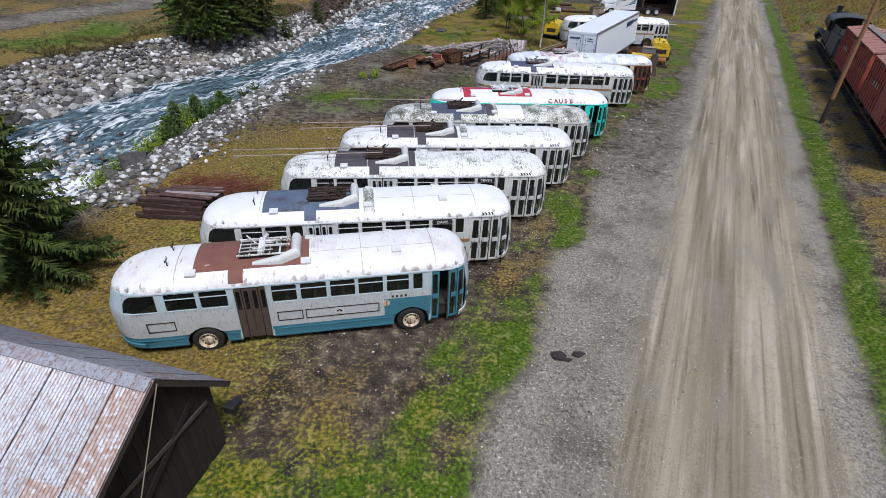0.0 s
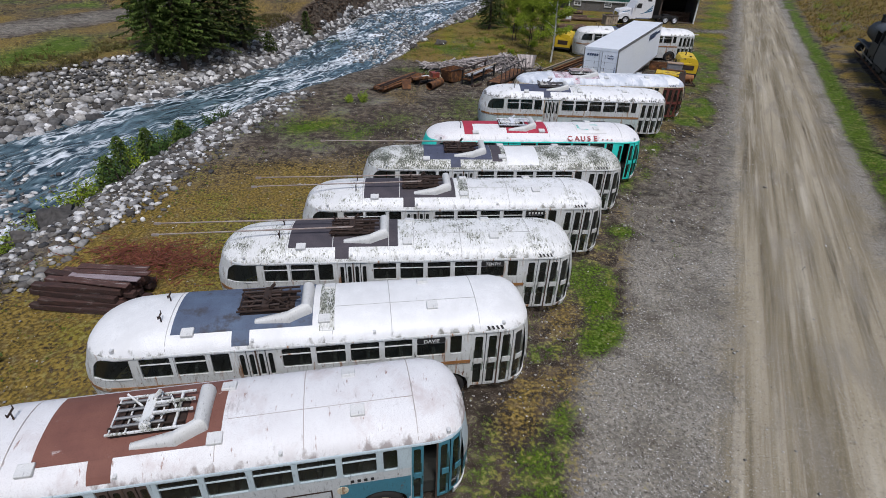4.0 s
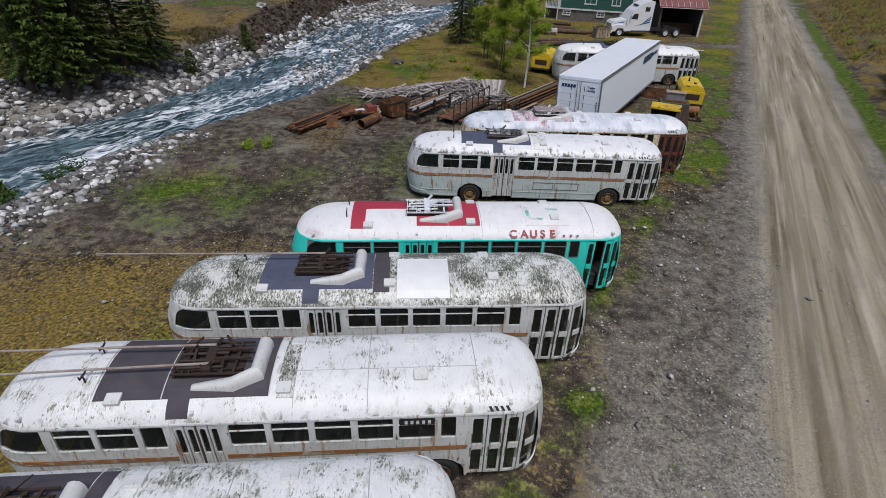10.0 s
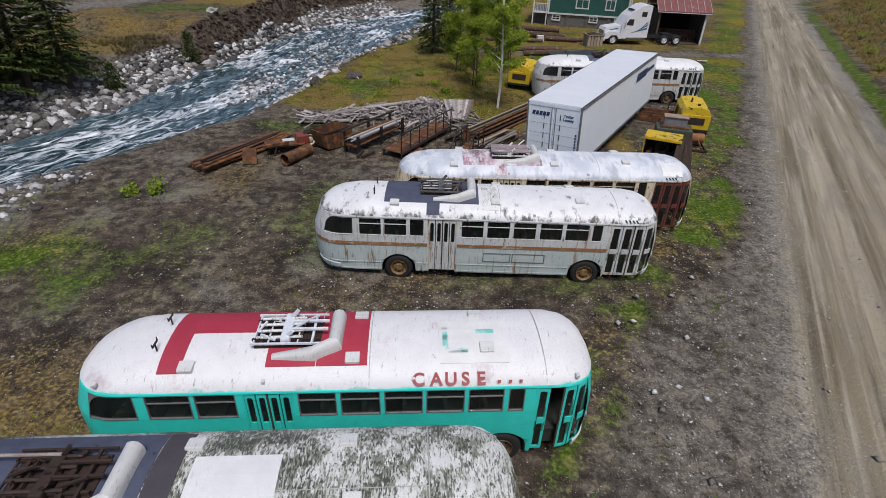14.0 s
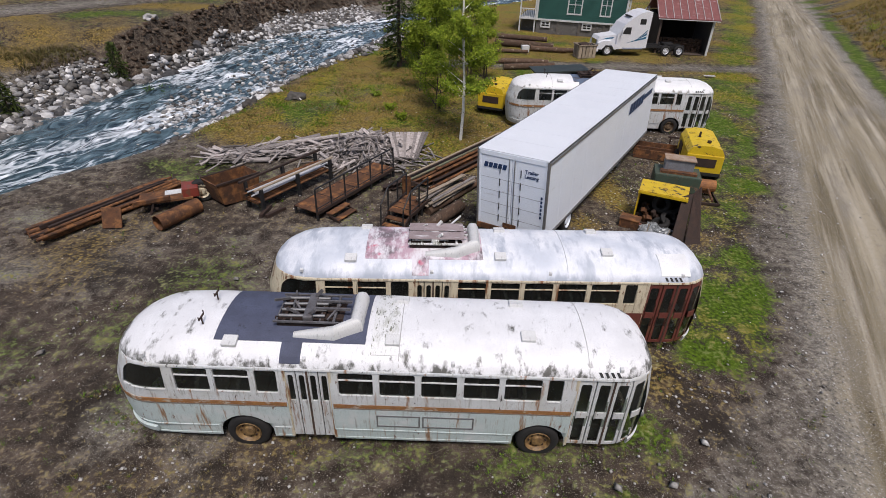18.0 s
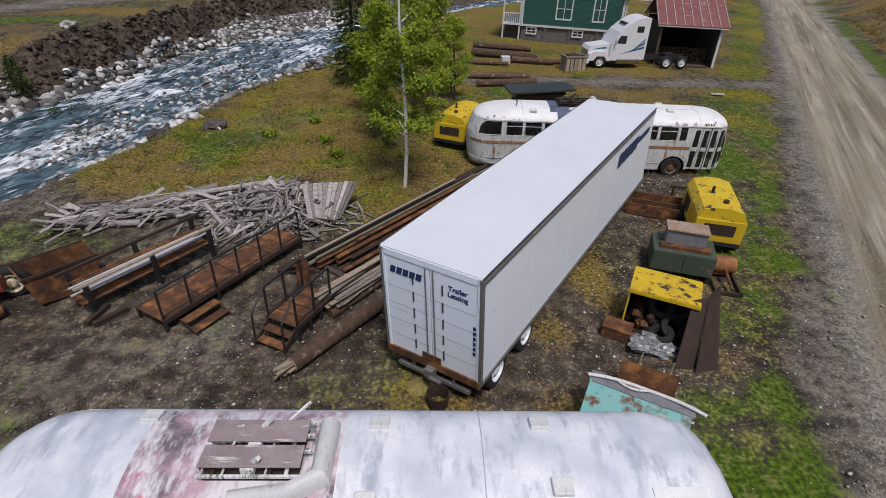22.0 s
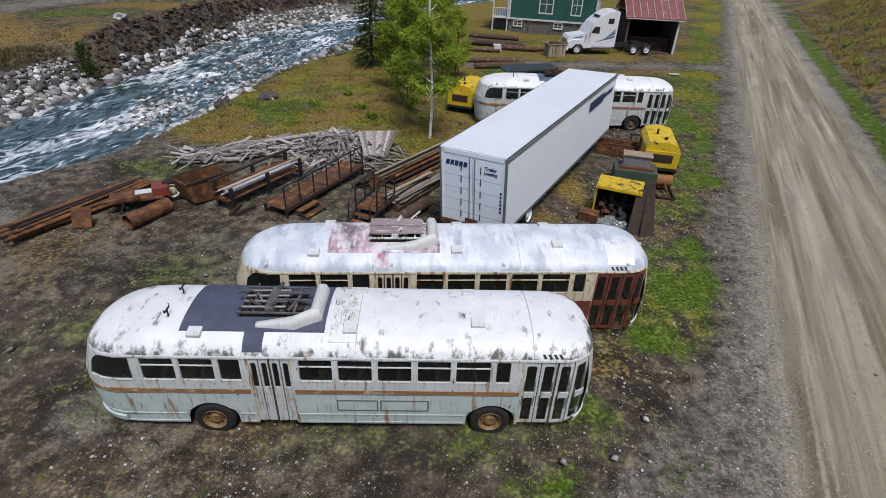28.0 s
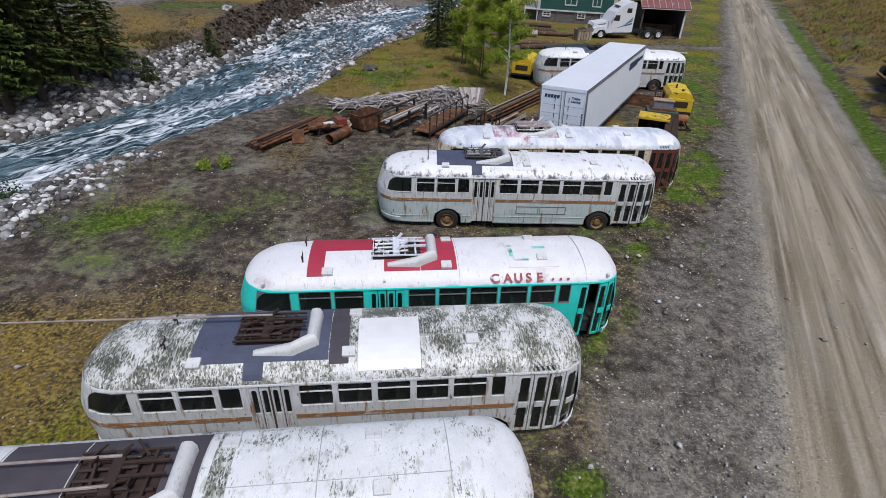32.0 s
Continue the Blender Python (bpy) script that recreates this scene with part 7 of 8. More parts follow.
TYREM = M().lathe([(-0.09, 0.19), (-0.1, 0.28), (-0.06, 0.34), (0.06, 0.34), (0.1, 0.28), (0.09, 0.19), (-0.09, 0.19)], (0, 0, 0), "z", 22).mesh("tyre", 50)
for i, (x, y, z, rx, ry) in enumerate(((0.05, -0.02, 0.85, 70, 10), (0.45, -0.25, 0.4, 30, 20), (0.2, -0.55, 0.3, 10, -14), (-0.4, 0.1, 0.35, 50, 30), (0.5, 0.2, 0.75, 40, -20))):
    th = thing("tyre", "old black tyre stored in the steel box", "tyre", pose(18.35, 49.35, 0, 0, 0, -24) @ pose(x, y, z, rx, ry, 0), "tyres in the box")
    part("carcass", TYREM, RUBBER, th)
scr = thing("scrap_parts", "rusty machine parts heaped in the steel box", "scrap", pose(18.35, 49.35, 0, 0, 0, -24))
for i in range(14):
    part("casting", M().box(-0.12, 0.12, -0.09, 0.09, -0.07, 0.07, 0.02), RUSTY if i % 3 == 0 else RUSTDARK, scr, at=pose(rnd.uniform(-0.7, 0.1), rnd.uniform(-0.4, 0.3), 0.2 + rnd.random() * 0.5, rnd.uniform(0, 90), rnd.uniform(0, 90), rnd.uniform(0, 90)))
rb = thing("red_box", "small rusty red steel toolbox lying on grass", "box", pose(17.2, 49.0, 0, 0, 0, -28))
part("body", M().box(-0.36, 0.36, -0.25, 0.25, 0, 0.34, 0.02), RUSTY, rb)
part("lid", M().box(-0.38, 0.38, -0.27, 0.27, 0.34, 0.4, 0.015), RUSTY, rb)
part("handle", M().cyl((0.36, 0, 0.18), (0.44, 0, 0.18), 0.06), REDPAINT, rb)
FOIL = mat("crumpled_plastic", (0.36, 0.38, 0.39), (0.08, 0.09, 0.09), 7.0, 0.2, 0, 0.9, [((0.04, 0.05, 0.05), 8.0, 0.60, 0.04, one), ((0.35, 0.4, 0.1), 3.0, 0.7, 0.03, one)], fine=14.0)
v, f = stone_shape(77, 4)
solo("plastic_sack", M().add([(p[0] * 0.62 + 0.1 * n2(p[0], p[1], 6), p[1] * 0.4 + 0.08 * n2(p[1], p[2], 7), max(p[2], -0.35) * 0.3 + 0.1 + 0.06 * n2(p[0], p[2], 8)) for p in v], f), FOIL, "crumpled clear plastic sack with papers inside", "sack", pose(18.0, 48.5, 0.02, 0, 0, -26))
lean = thing("leaning_plates", "two tall rusty steel plates leaning on the box", "plate", pose(19.05, 48.5, 0, 0, 0, -24))
for pts in (((-0.3, -0.95, 0.0), (0.15, -0.75, 0.0), (0.06, 0.25, 1.62), (-0.27, 0.1, 1.5)), ((0.2, -0.9, 0.0), (0.72, -0.5, 0.0), (0.3, 0.85, 1.7), (0.06, 0.25, 1.64))):
    part("plate", M().add([*pts, *[(x - 0.02, y + 0.012, z - 0.01) for x, y, z in pts]], [(0, 1, 2, 3), (7, 6, 5, 4), (0, 4, 5, 1), (1, 5, 6, 2), (2, 6, 7, 3), (3, 7, 4, 0)]), RUSTDARK, lean)
# green engine box with grey top
gm = thing("green_machine", "dark green engine housing with a rusty grey top box", "machine", pose(20.1, 52.3, 0, 0, 0, -16))
part("body", M().box(-0.95, 0.95, -0.45, 0.75, 0.2, 0.95, 0.03), GREENBOX, gm)
part("door", M().box(-0.9, -0.03, -0.47, -0.45, 0.25, 0.9), GREENBOX, gm)
part("door", M().box(0.03, 0.9, -0.47, -0.45, 0.25, 0.9), GREENBOX, gm)
part("skid", M().box(-0.95, -0.8, -0.45, 0.75, 0, 0.2).box(0.8, 0.95, -0.45, 0.75, 0, 0.2), BLACK, gm)
GREYP = mat("pitted_grey_panel", (0.22, 0.23, 0.25), (0.13, 0.13, 0.14), 4.0, 0.6, 0, 0.2, [((0.3, 0.2, 0.15), 5.0, 0.66, 0.04, one)])
part("control_box", M().box(-0.6, 0.6, -0.05, 0.55, 0.95, 1.5, 0.02), GREYP, gm, "pitted grey steel box")
part("top_plate", M().box(-0.64, 0.64, -0.1, 0.6, 1.5, 1.54), mat("rusty_cream_plate", (0.36, 0.3, 0.24), (0.24, 0.14, 0.08), 4.0, 0.8, 0, 0.2), gm)
part("shelf", M().box(-0.75, 0.75, -0.3, 0.0, 0.95, 1.05), RUSTY, gm)
# auger frame
au = thing("auger_frame", "orange rusty motor on a low steel frame", "machine", pose(21.35, 51.75, 0, 0, 0, -10))
part("frame", M().box(-0.4, -0.33, -0.8, 0.7, 0.05, 0.14).box(0.33, 0.4, -0.8, 0.7, 0.05, 0.14).box(-0.4, 0.4, -0.8, -0.73, 0.05, 0.14), RUSTDARK, au)
for y in (-0.76, 0.6):
    part("foot", M().box(-0.4, 0.4, y, y + 0.06, 0, 0.05), RUSTDARK, au)
part("motor", M().cyl((-0.38, 0.45, 0.42), (0.38, 0.45, 0.42), 0.27, n=18).box(-0.2, 0.2, 0.3, 0.6, 0.1, 0.3), mat("orange_rust", (0.36, 0.15, 0.04), RUST, 4.0, 0.8, 0, 0.3), au)
part("shaft", M().cyl((0.05, 0.3, 0.4), (0.08, -0.7, 0.2), 0.05), RUSTY, au)
# trough
tg = thing("steel_trough", "long rusty red steel trough beside the trailer", "trough", pose(20.75, 56.45, 0, 0, 0, -17))
part("side", M().box(-1.15, 1.0, -0.5, -0.45, 0.05, 0.5), RUSTY, tg)
part("side", M().box(-1.15, 1.0, 0.45, 0.5, 0.05, 0.6), RUSTY, tg)
part("divider", M().box(-1.15, 1.0, -0.03, 0.03, 0.05, 0.5), RUSTY, tg)
part("floor", M().box(-1.15, 1.0, -0.5, 0.5, 0, 0.05), RUSTDARK, tg)
part("end", M().add([(1.0, -0.5, 0.02), (1.35, 0, 0.1), (1.0, 0.5, 0.02), (1.0, -0.5, 0.5), (1.35, 0, 0.5), (1.0, 0.5, 0.6)], [(0, 1, 4, 3), (1, 2, 5, 4), (0, 3, 5, 2), (0, 2, 1), (3, 4, 5)]), REDPAINT, tg)
bar = thing("angle_frame", "rusty angle-iron frame behind the yellow machine", "frame", pose(22.6, 56.9, 0, 0, 0, -14))
part("post", M().box(-1.1, -1.03, 0, 0.07, 0, 0.8), RUSTDARK, bar)
part("post", M().box(1.03, 1.1, 0, 0.07, 0, 0.8), RUSTDARK, bar)
part("rail", M().box(-1.2, 1.2, -0.02, 0.09, 0.8, 0.88), RUSTDARK, bar)
part("rail", M().box(1.0, 1.1, -2.2, 0.0, 0.7, 0.78), RUSTDARK, bar)
part("post", M().box(1.02, 1.09, -2.2, -2.13, 0, 0.7), RUSTDARK, bar)

# skip with teal panel and white hose
sk = thing("skip", "rusty skip with a flaking turquoise panel and white hose", "skip", pose(16.65, 45.75, 0, 0, 0, -27))
TEALRUST = mat("turquoise_over_rust", (0.12, 0.40, 0.40), (0.20, 0.42, 0.40), 3.0, 0.7, 0, 0.2, [(RUST, 2.6, 0.58, 0.05, one)])
part("panel", M().beam((-1.05, -0.75, 0.55), (-1.05, 0.0, 1.12), 0.0001 + 0.04, 0.02).add([(-1.05, -0.8, 0.45), (1.05, -0.8, 0.45), (1.05, 0.0, 1.05), (-1.05, 0.0, 1.05), (-1.05, -0.83, 0.42), (1.05, -0.83, 0.42), (1.05, -0.03, 1.02), (-1.05, -0.03, 1.02)], [(0, 1, 2, 3), (7, 6, 5, 4), (0, 4, 5, 1), (1, 5, 6, 2), (2, 6, 7, 3), (3, 7, 4, 0)]), TEALRUST, sk)
part("body", M().prism([(-0.8, 0.0), (0.3, 0.0), (0.3, 0.95), (0.0, 1.02), (-0.8, 0.45)], -1.05, 1.05, "x"), RUSTY, sk)
part("top_tray", M().box(-1.1, 1.1, 0.0, 0.35, 1.03, 1.07), GREYP, sk)
line = [Vector((-1.15 + 2.45 * u, 0.12 + 0.18 * math.sin(u * 3.1), 1.11 + 0.02 * math.sin(u * 9))) for u in np.linspace(0, 1, 25)]
part("hose", M().sweep(line, 0.04), WHITE, sk, "white plastic hose lying over the edge", smooth=60)
line = [Vector((-0.6 + 0.75 * u, 0.28 - 0.14 * math.sin(u * 3.1), 1.12)) for u in np.linspace(0, 1, 15)]
part("hose", M().sweep(line, 0.032), WHITE, sk, "white plastic hose lying over the edge", smooth=60)
rs = thing("rust_sheet", "bent rusty sheet of steel standing by the skip", "plate", pose(17.25, 46.75, 0, 0, 0, -24))
part("sheet", M().beam((0, 0, 0.02), (0, 0.25, 0.75), 1.3, 0.03), RUSTY, rs)
part("stake", M().cyl((-0.3, 0.2, 0), (-0.25, 0.32, 1.1), 0.02).cyl((0.4, 0.2, 0), (0.45, 0.32, 1.05), 0.02), PALEWOOD, rs)
# bucket and debris under the trailer's tail
bk = thing("rusty_bucket", "round rusty iron tub under the trailer's tail", "tub", pose(12.35, 46.35, 0))
part("wall", M().lathe([(0, 0.02), (0.02, 0.24), (0.4, 0.27), (0.4, 0.25), (0.05, 0.22)], (0, 0, 0), "z", 22), RUSTDARK, bk, smooth=40)
solo("straw_clump", M().add([(p[0] * 0.45, p[1] * 0.35, p[2] * 0.18 + 0.05) for p in stone_shape(91)[0]], stone_shape(91)[1]), STRAW, "clump of pale straw by the trailer's tail", "straw", pose(11.9, 46.85, 0))
part("coupling", M().box(-0.22, -0.02, -0.12, 0.12, 0.6, 0.85, 0.02).cyl((-0.25, -0.05, 0.7), (-0.1, -0.25, 0.5), 0.06), STEEL, bpy.data.objects["box_trailer"])


# ---- house, garage, truck and timber at the far end ----
GREEN = mat("green_clapboard", (0.012, 0.085, 0.065), (0.01, 0.07, 0.055), 2.0, 0.6, 0, 0.1)
TRIMW = simple("white_trim", (0.66, 0.67, 0.66), 0.6)
STONE = mat("grey_stone_wall", (0.16, 0.15, 0.135), (0.09, 0.085, 0.08), 3.0, 0.95, 0, 0.5, [((0.26, 0.25, 0.23), 6.0, 0.62, 0.05, one)])
DARKGLASS = glass("house_glass", (0.3, 0.33, 0.33), 0.7)
REDROOF = mat("rusty_red_tin", (0.23, 0.085, 0.075), (0.17, 0.055, 0.05), 2.0, 0.6, 0.1, 0.1, [((0.42, 0.36, 0.35), 2.2, 0.64, 0.06, (0.6, 3, 1))])
PLANKGREY = mat("grey_plank_wall", (0.17, 0.15, 0.13), (0.09, 0.08, 0.07), 4.0, 0.9, 0, 0.4, stretch=(5, 5, 0.6))


def house_window(root, x, z, w, h, name="window"):
    f = part(name, M().box(x - w / 2 - 0.12, x + w / 2 + 0.12, -0.06, 0.0, z - 0.14, z), TRIMW, root)
    part("casing", M().box(x - w / 2 - 0.12, x + w / 2 + 0.12, -0.05, 0.0, z + h, z + h + 0.14), TRIMW, f)
    part("casing", M().box(x - w / 2 - 0.12, x - w / 2, -0.05, 0.0, z, z + h), TRIMW, f)
    part("casing", M().box(x + w / 2, x + w / 2 + 0.12, -0.05, 0.0, z, z + h), TRIMW, f)
    part("muntin", M().box(x - 0.03, x + 0.03, -0.04, 0.0, z, z + h), TRIMW, f)
    part("meeting_rail", M().box(x - w / 2, x + w / 2, -0.035, 0.0, z + h / 2 - 0.03, z + h / 2 + 0.03), TRIMW, f)
    part("pane", M().box(x - w / 2, x + w / 2, -0.012, -0.004, z, z + h), DARKGLASS, f)
    return f


def house():
    # front wall along x from 0 to 9.2, facing -y
    root = thing("house", "green clapboard house with white trim on a stone basement", "house", pose(19.4, 92.6, 0, 0, 0, -15))
    part("basement_wall", M().box(0, 9.2, 0.05, 8, -0.3, 1.35), STONE, root)
    part("wall", M().box(0, 9.2, 0.0, 8, 1.5, 6.6), GREEN, root)
    for i in range(24):
        z = 1.5 + i * 0.2
        part("clapboard", M().prism([(-0.035, z), (-0.002, z), (-0.002, z + 0.2), (-0.008, z + 0.2)], 0.12, 9.08, "x"), GREEN, root)
    part("water_table", M().box(-0.12, 9.32, -0.12, 0.05, 1.33, 1.5), TRIMW, root)
    for x in (0.0, 9.2):
        part("corner_board", M().box(x - 0.1, x + 0.1, -0.07, 0.1, 1.5, 6.6), TRIMW, root)
    for x in (2.3, 4.6, 7.2):
        part("pilaster", M().box(x - 0.1, x + 0.1, -0.06, 0.06, -0.2, 1.33), PLANKGREY, root)
    house_window(root, 3.9, 2.2, 1.3, 1.7)
    house_window(root, 7.1, 2.2, 0.9, 1.9)
    for x in (1.0, 5.4, 8.3):
        house_window(root, x, 0.75, 0.8, 0.42, "basement_window")
    part("roof", M().prism([(-0.5, 6.5), (4.0, 9.2), (8.5, 6.5), (8.5, 6.7), (4.0, 9.45), (-0.5, 6.7)], -0.5, 9.7, "x"), REDROOF, root)
    for x0, x1, nm in ((-1.9, -0.1, "porch"), (9.35, 11.4, "porch")):
        p = part(nm, M().box(x0, x1, -0.05, 6, 1.35, 1.5), TRIMW, root)
        for x in (x0 + 0.08, x1 - 0.1):
            part("post", M().box(x - 0.07, x + 0.07, 0.0, 0.14, 0, 4.2), TRIMW, p)
        part("handrail", M().box(x0, x1, 0.03, 0.1, 2.35, 2.43), TRIMW, p)
        for i in range(9):
            x = lerp(x0 + 0.15, x1 - 0.15, i / 8)
            part("baluster", M().box(x - 0.025, x + 0.025, 0.04, 0.09, 1.5, 2.35), TRIMW, p)
        part("porch_roof", M().box(x0 - 0.2, x1 + 0.1, -0.3, 6, 4.2, 4.35), TRIMW, p)
        part("lower_wall", M().box(x0 + 0.1, x1 - 0.1, 1.2, 1.3, 0, 1.35), STONE, p)
    for i in range(4):
        part("porch_step", M().box(9.5, 10.6, -0.4 - 0.28 * i, -0.1 - 0.28 * i, 1.05 - 0.3 * i, 1.15 - 0.3 * i), PLANKGREY, root)


def garage():
    root = thing("open_garage", "open-fronted plank garage with a rusty red tin roof", "garage", pose(29.55, 83.6, 0, 0, 0, -9))
    Lx, D = 4.8, 6.5
    for i in range(20):
        y = 0.1 + i * (D - 0.2) / 20
        part("plank", M().box(Lx - 0.05, Lx, y, y + 0.3, 0, 3.1 + y * 0.42 if y < 3 else 3.1 + (D - y) * 0.42), PLANKGREY, root)
    part("side_wall", M().box(0.0, 0.06, 0.1, D, 0, 3.1), DARKWOOD, root)
    part("back_wall", M().box(0, Lx, D - 0.06, D, 0, 3.1), BARNWOOD, root)
    part("floor", M().box(0.06, Lx - 0.06, 0.1, D - 0.06, 0.0, 0.03), DARKWOOD, root)
    for x in (0.06, Lx - 0.12):
        part("post", M().box(x - 0.08, x + 0.1, -0.02, 0.12, 0, 3.1), TRIMW if x > 1 else DARKWOOD, root)
    part("fascia", M().box(-0.3, Lx + 0.3, -0.34, -0.28, 3.02, 3.16), TRIMW, root)
    part("roof", M().prism([(-0.35, 3.1), (D / 2, 4.75), (D + 0.3, 3.1), (D + 0.3, 3.16), (D / 2, 4.82), (-0.35, 3.16)], -0.35, Lx + 0.35, "x"), REDROOF, root)
    for i in range(9):
        x = -0.3 + i * (Lx + 0.6) / 8
        part("roof_rib", M().beam((x, -0.35, 3.19), (x, D / 2, 4.85), 0.05, 0.05), mat_rib, root)
    part("rafter", M().beam((0, 0.1, 3.0), (Lx, 0.1, 3.0), 0.1, 0.16), DARKWOOD, root)
    fw = thing("stacked_firewood", "dark stacked firewood and junk inside the garage", "firewood", pose(29.55, 83.6, 0, 0, 0, -9))
    lm = M().cyl((0, -0.25, 0), (0, 0.25, 0), 0.1, n=7).mesh("billet")
    for i in range(120):
        part("billet", lm, LOGBARK, fw, at=pose(0.3 + (i % 20) * 0.21 + rnd.uniform(-0.03, 0.03), 1.6 + rnd.uniform(-0.2, 0.2), 0.13 + (i // 20) * 0.2, 0, rnd.uniform(0, 90), rnd.uniform(-12, 12)))


mat_rib = simple("pale_roof_rib", (0.45, 0.42, 0.41), 0.5)
TRUCKW = mat("truck_white", (0.72, 0.73, 0.75), (0.66, 0.67, 0.70), 2.0, 0.3, 0, 0.02)
TRUCKBLUE = simple("truck_blue_stripe", (0.02, 0.14, 0.26), 0.35)
CHROME = simple("chrome", (0.6, 0.6, 0.6), 0.15, 1.0, bump=0)


def truck():
    # nose at x = 0, tail towards +x
    root = thing("semi_truck", "white long-nosed semi truck with a blue swoosh on its sleeper", "truck", pose(23.35, 82.35, 0, 0, 0, 6))
    w = 1.15
    part("hood", M().prism([(0.05, 0.75), (0.0, 1.35), (0.15, 1.62), (1.75, 1.85), (1.75, 0.75)], -0.85, 0.85, "y"), TRUCKW, root)
    part("cab", M().prism([(1.7, 0.65), (1.7, 1.85), (2.25, 2.75), (2.9, 3.3), (3.6, 3.72), (4.15, 3.82), (4.55, 3.78), (4.55, 0.75), (3.1, 0.65)], -w, w, "y"), TRUCKW, root)
    arch = [(0.0, 0.6), (0.02, 1.1), (0.4, 1.32), (1.2, 1.32), (1.7, 1.0), (1.75, 0.6), (1.55, 0.6), (1.3, 0.95), (0.7, 0.95), (0.4, 0.6)]
    for y0, y1 in ((-w, -0.8), (0.8, w)):
        part("fender", M().prism(arch, y0, y1, "y"), TRUCKW, root)
    part("windscreen", M().beam((1.86, 0, 2.05), (2.28, 0, 2.72), 1.9, 0.02), BLACK, root)
    part("grille", M().box(-0.03, 0.02, -0.55, 0.55, 0.8, 1.35), CHROME, root)
    part("bumper", M().box(-0.18, 0.1, -1.2, 1.2, 0.4, 0.72, 0.05), TRUCKW, root)
    part("door_window", M().prism([(2.05, 1.95), (2.35, 2.5), (2.85, 2.5), (2.85, 1.9)], -w - 0.012, -w, "y"), BLACK, root)
    part("sleeper_window", M().box(3.55, 4.1, -w - 0.012, -w, 2.75, 3.2), BLACK, root)
    for a in ([(2.5, 1.15), (4.35, 1.55), (4.4, 1.75), (3.6, 1.5)], [(2.9, 1.2), (4.35, 1.85), (4.42, 2.1), (3.7, 1.6)], [(3.3, 1.3), (4.35, 2.15), (4.42, 2.35), (3.9, 1.75)], [(0.3, 1.4), (1.4, 1.5), (1.5, 1.62), (0.9, 1.55)]):
        part("swoosh", M().prism(a, -w - 0.01 if a[0][0] > 1 else -0.862, -w + 0.0 if a[0][0] > 1 else -0.85, "y"), TRUCKBLUE, root)
    part("mirror", M().box(1.95, 2.02, -1.45, -1.25, 1.8, 2.35, 0.02).beam((2.0, -1.15, 2.3), (2.0, -1.35, 2.3), 0.03), TRUCKW, root)
    part("chassis", M().box(0.3, 8.6, -0.45, -0.33, 0.62, 0.88).box(0.3, 8.6, 0.33, 0.45, 0.62, 0.88), BLACK, root)
    part("fuel_tank", M().cyl((2.3, -0.9, 0.62), (4.2, -0.9, 0.62), 0.3, n=18), CHROME, root)
    part("fifth_wheel", M().box(6.6, 7.5, -0.45, 0.45, 0.9, 1.05), BLACK, root)
    part("exhaust_stack", M().cyl((4.7, 0.8, 0.9), (4.7, 0.8, 3.9), 0.08), CHROME, root)
    part("marker_lamp", M().box(2.7, 2.95, -0.6, 0.6, 3.28, 3.36), BLACK, root)
    for ax in (0.98, 6.55, 7.85):
        for sg in (-1, 1):
            wheel(ax, sg * 0.98, sg, root, TRUCKW)


house()
garage()
truck()
crate = thing("wooden_crate", "slatted pale wooden crate full of brown scrap", "crate", pose(22.25, 80.7, 0, 0, 0, 12))
for x in (-0.85, -0.52, -0.19, 0.14, 0.47):
    part("slat", M().box(x, x + 0.26, -0.62, -0.58, 0.08, 1.05), PALEWOOD, crate)
    part("slat", M().box(x, x + 0.26, 0.58, 0.62, 0.08, 1.05), PALEWOOD, crate)
for y in (-0.55, -0.2, 0.15):
    part("slat", M().box(-0.89, -0.85, y, y + 0.3, 0.08, 1.05), PALEWOOD, crate)
    part("slat", M().box(0.76, 0.8, y, y + 0.3, 0.08, 1.05), PALEWOOD, crate)
part("top_rim", M().box(-0.95, 0.85, -0.68, -0.58, 1.05, 1.13).box(-0.95, 0.85, 0.58, 0.68, 1.05, 1.13).box(-0.95, -0.85, -0.58, 0.58, 1.05, 1.13).box(0.75, 0.85, -0.58, 0.58, 1.05, 1.13), PALEWOOD, crate)
part("pallet", M().box(-0.9, 0.8, -0.62, 0.62, 0, 0.08), PALEWOOD, crate)
part("scrap_fill", M().add([(p[0] * 0.7 - 0.05, p[1] * 0.5, p[2] * 0.4 + 1.0) for p in stone_shape(55)[0]], stone_shape(55)[1]), RUSTDARK, crate)
for i, (a, b, r0, r1) in enumerate((((14.4, 84.6, 0.35), (19.8, 83.2, 0.33), 0.36, 0.28), ((14.6, 85.6, 0.3), (18.4, 85.3, 0.3), 0.28, 0.24), ((14.5, 85.0, 0.85), (19.3, 84.0, 0.8), 0.26, 0.22), ((17.6, 82.6, 0.25), (20.9, 82.0, 0.25), 0.24, 0.22),
                                    ((11.2, 81.6, 0.18), (17.2, 81.3, 0.18), 0.18, 0.15), ((14.4, 74.6, 0.24), (18.6, 75.6, 0.24), 0.24, 0.26), ((13.3, 76.9, 0.2), (18.4, 77.2, 0.2), 0.22, 0.18), ((13.9, 77.5, 0.16), (18.0, 77.9, 0.16), 0.16, 0.14), ((19.5, 82.4, 0.22), (22.6, 82.3, 0.22), 0.2, 0.2))):
    log_thing(a, b, r0, r1, "long dark felled log lying in the grass", "felled logs by the drive")
solo("white_block", M().box(-0.35, 0.35, -0.25, 0.25, 0, 0.6, 0.03), TRIMW, "white plastic block standing by the logs", "block", pose(17.0, 82.0, 0, 0, 0, 10))
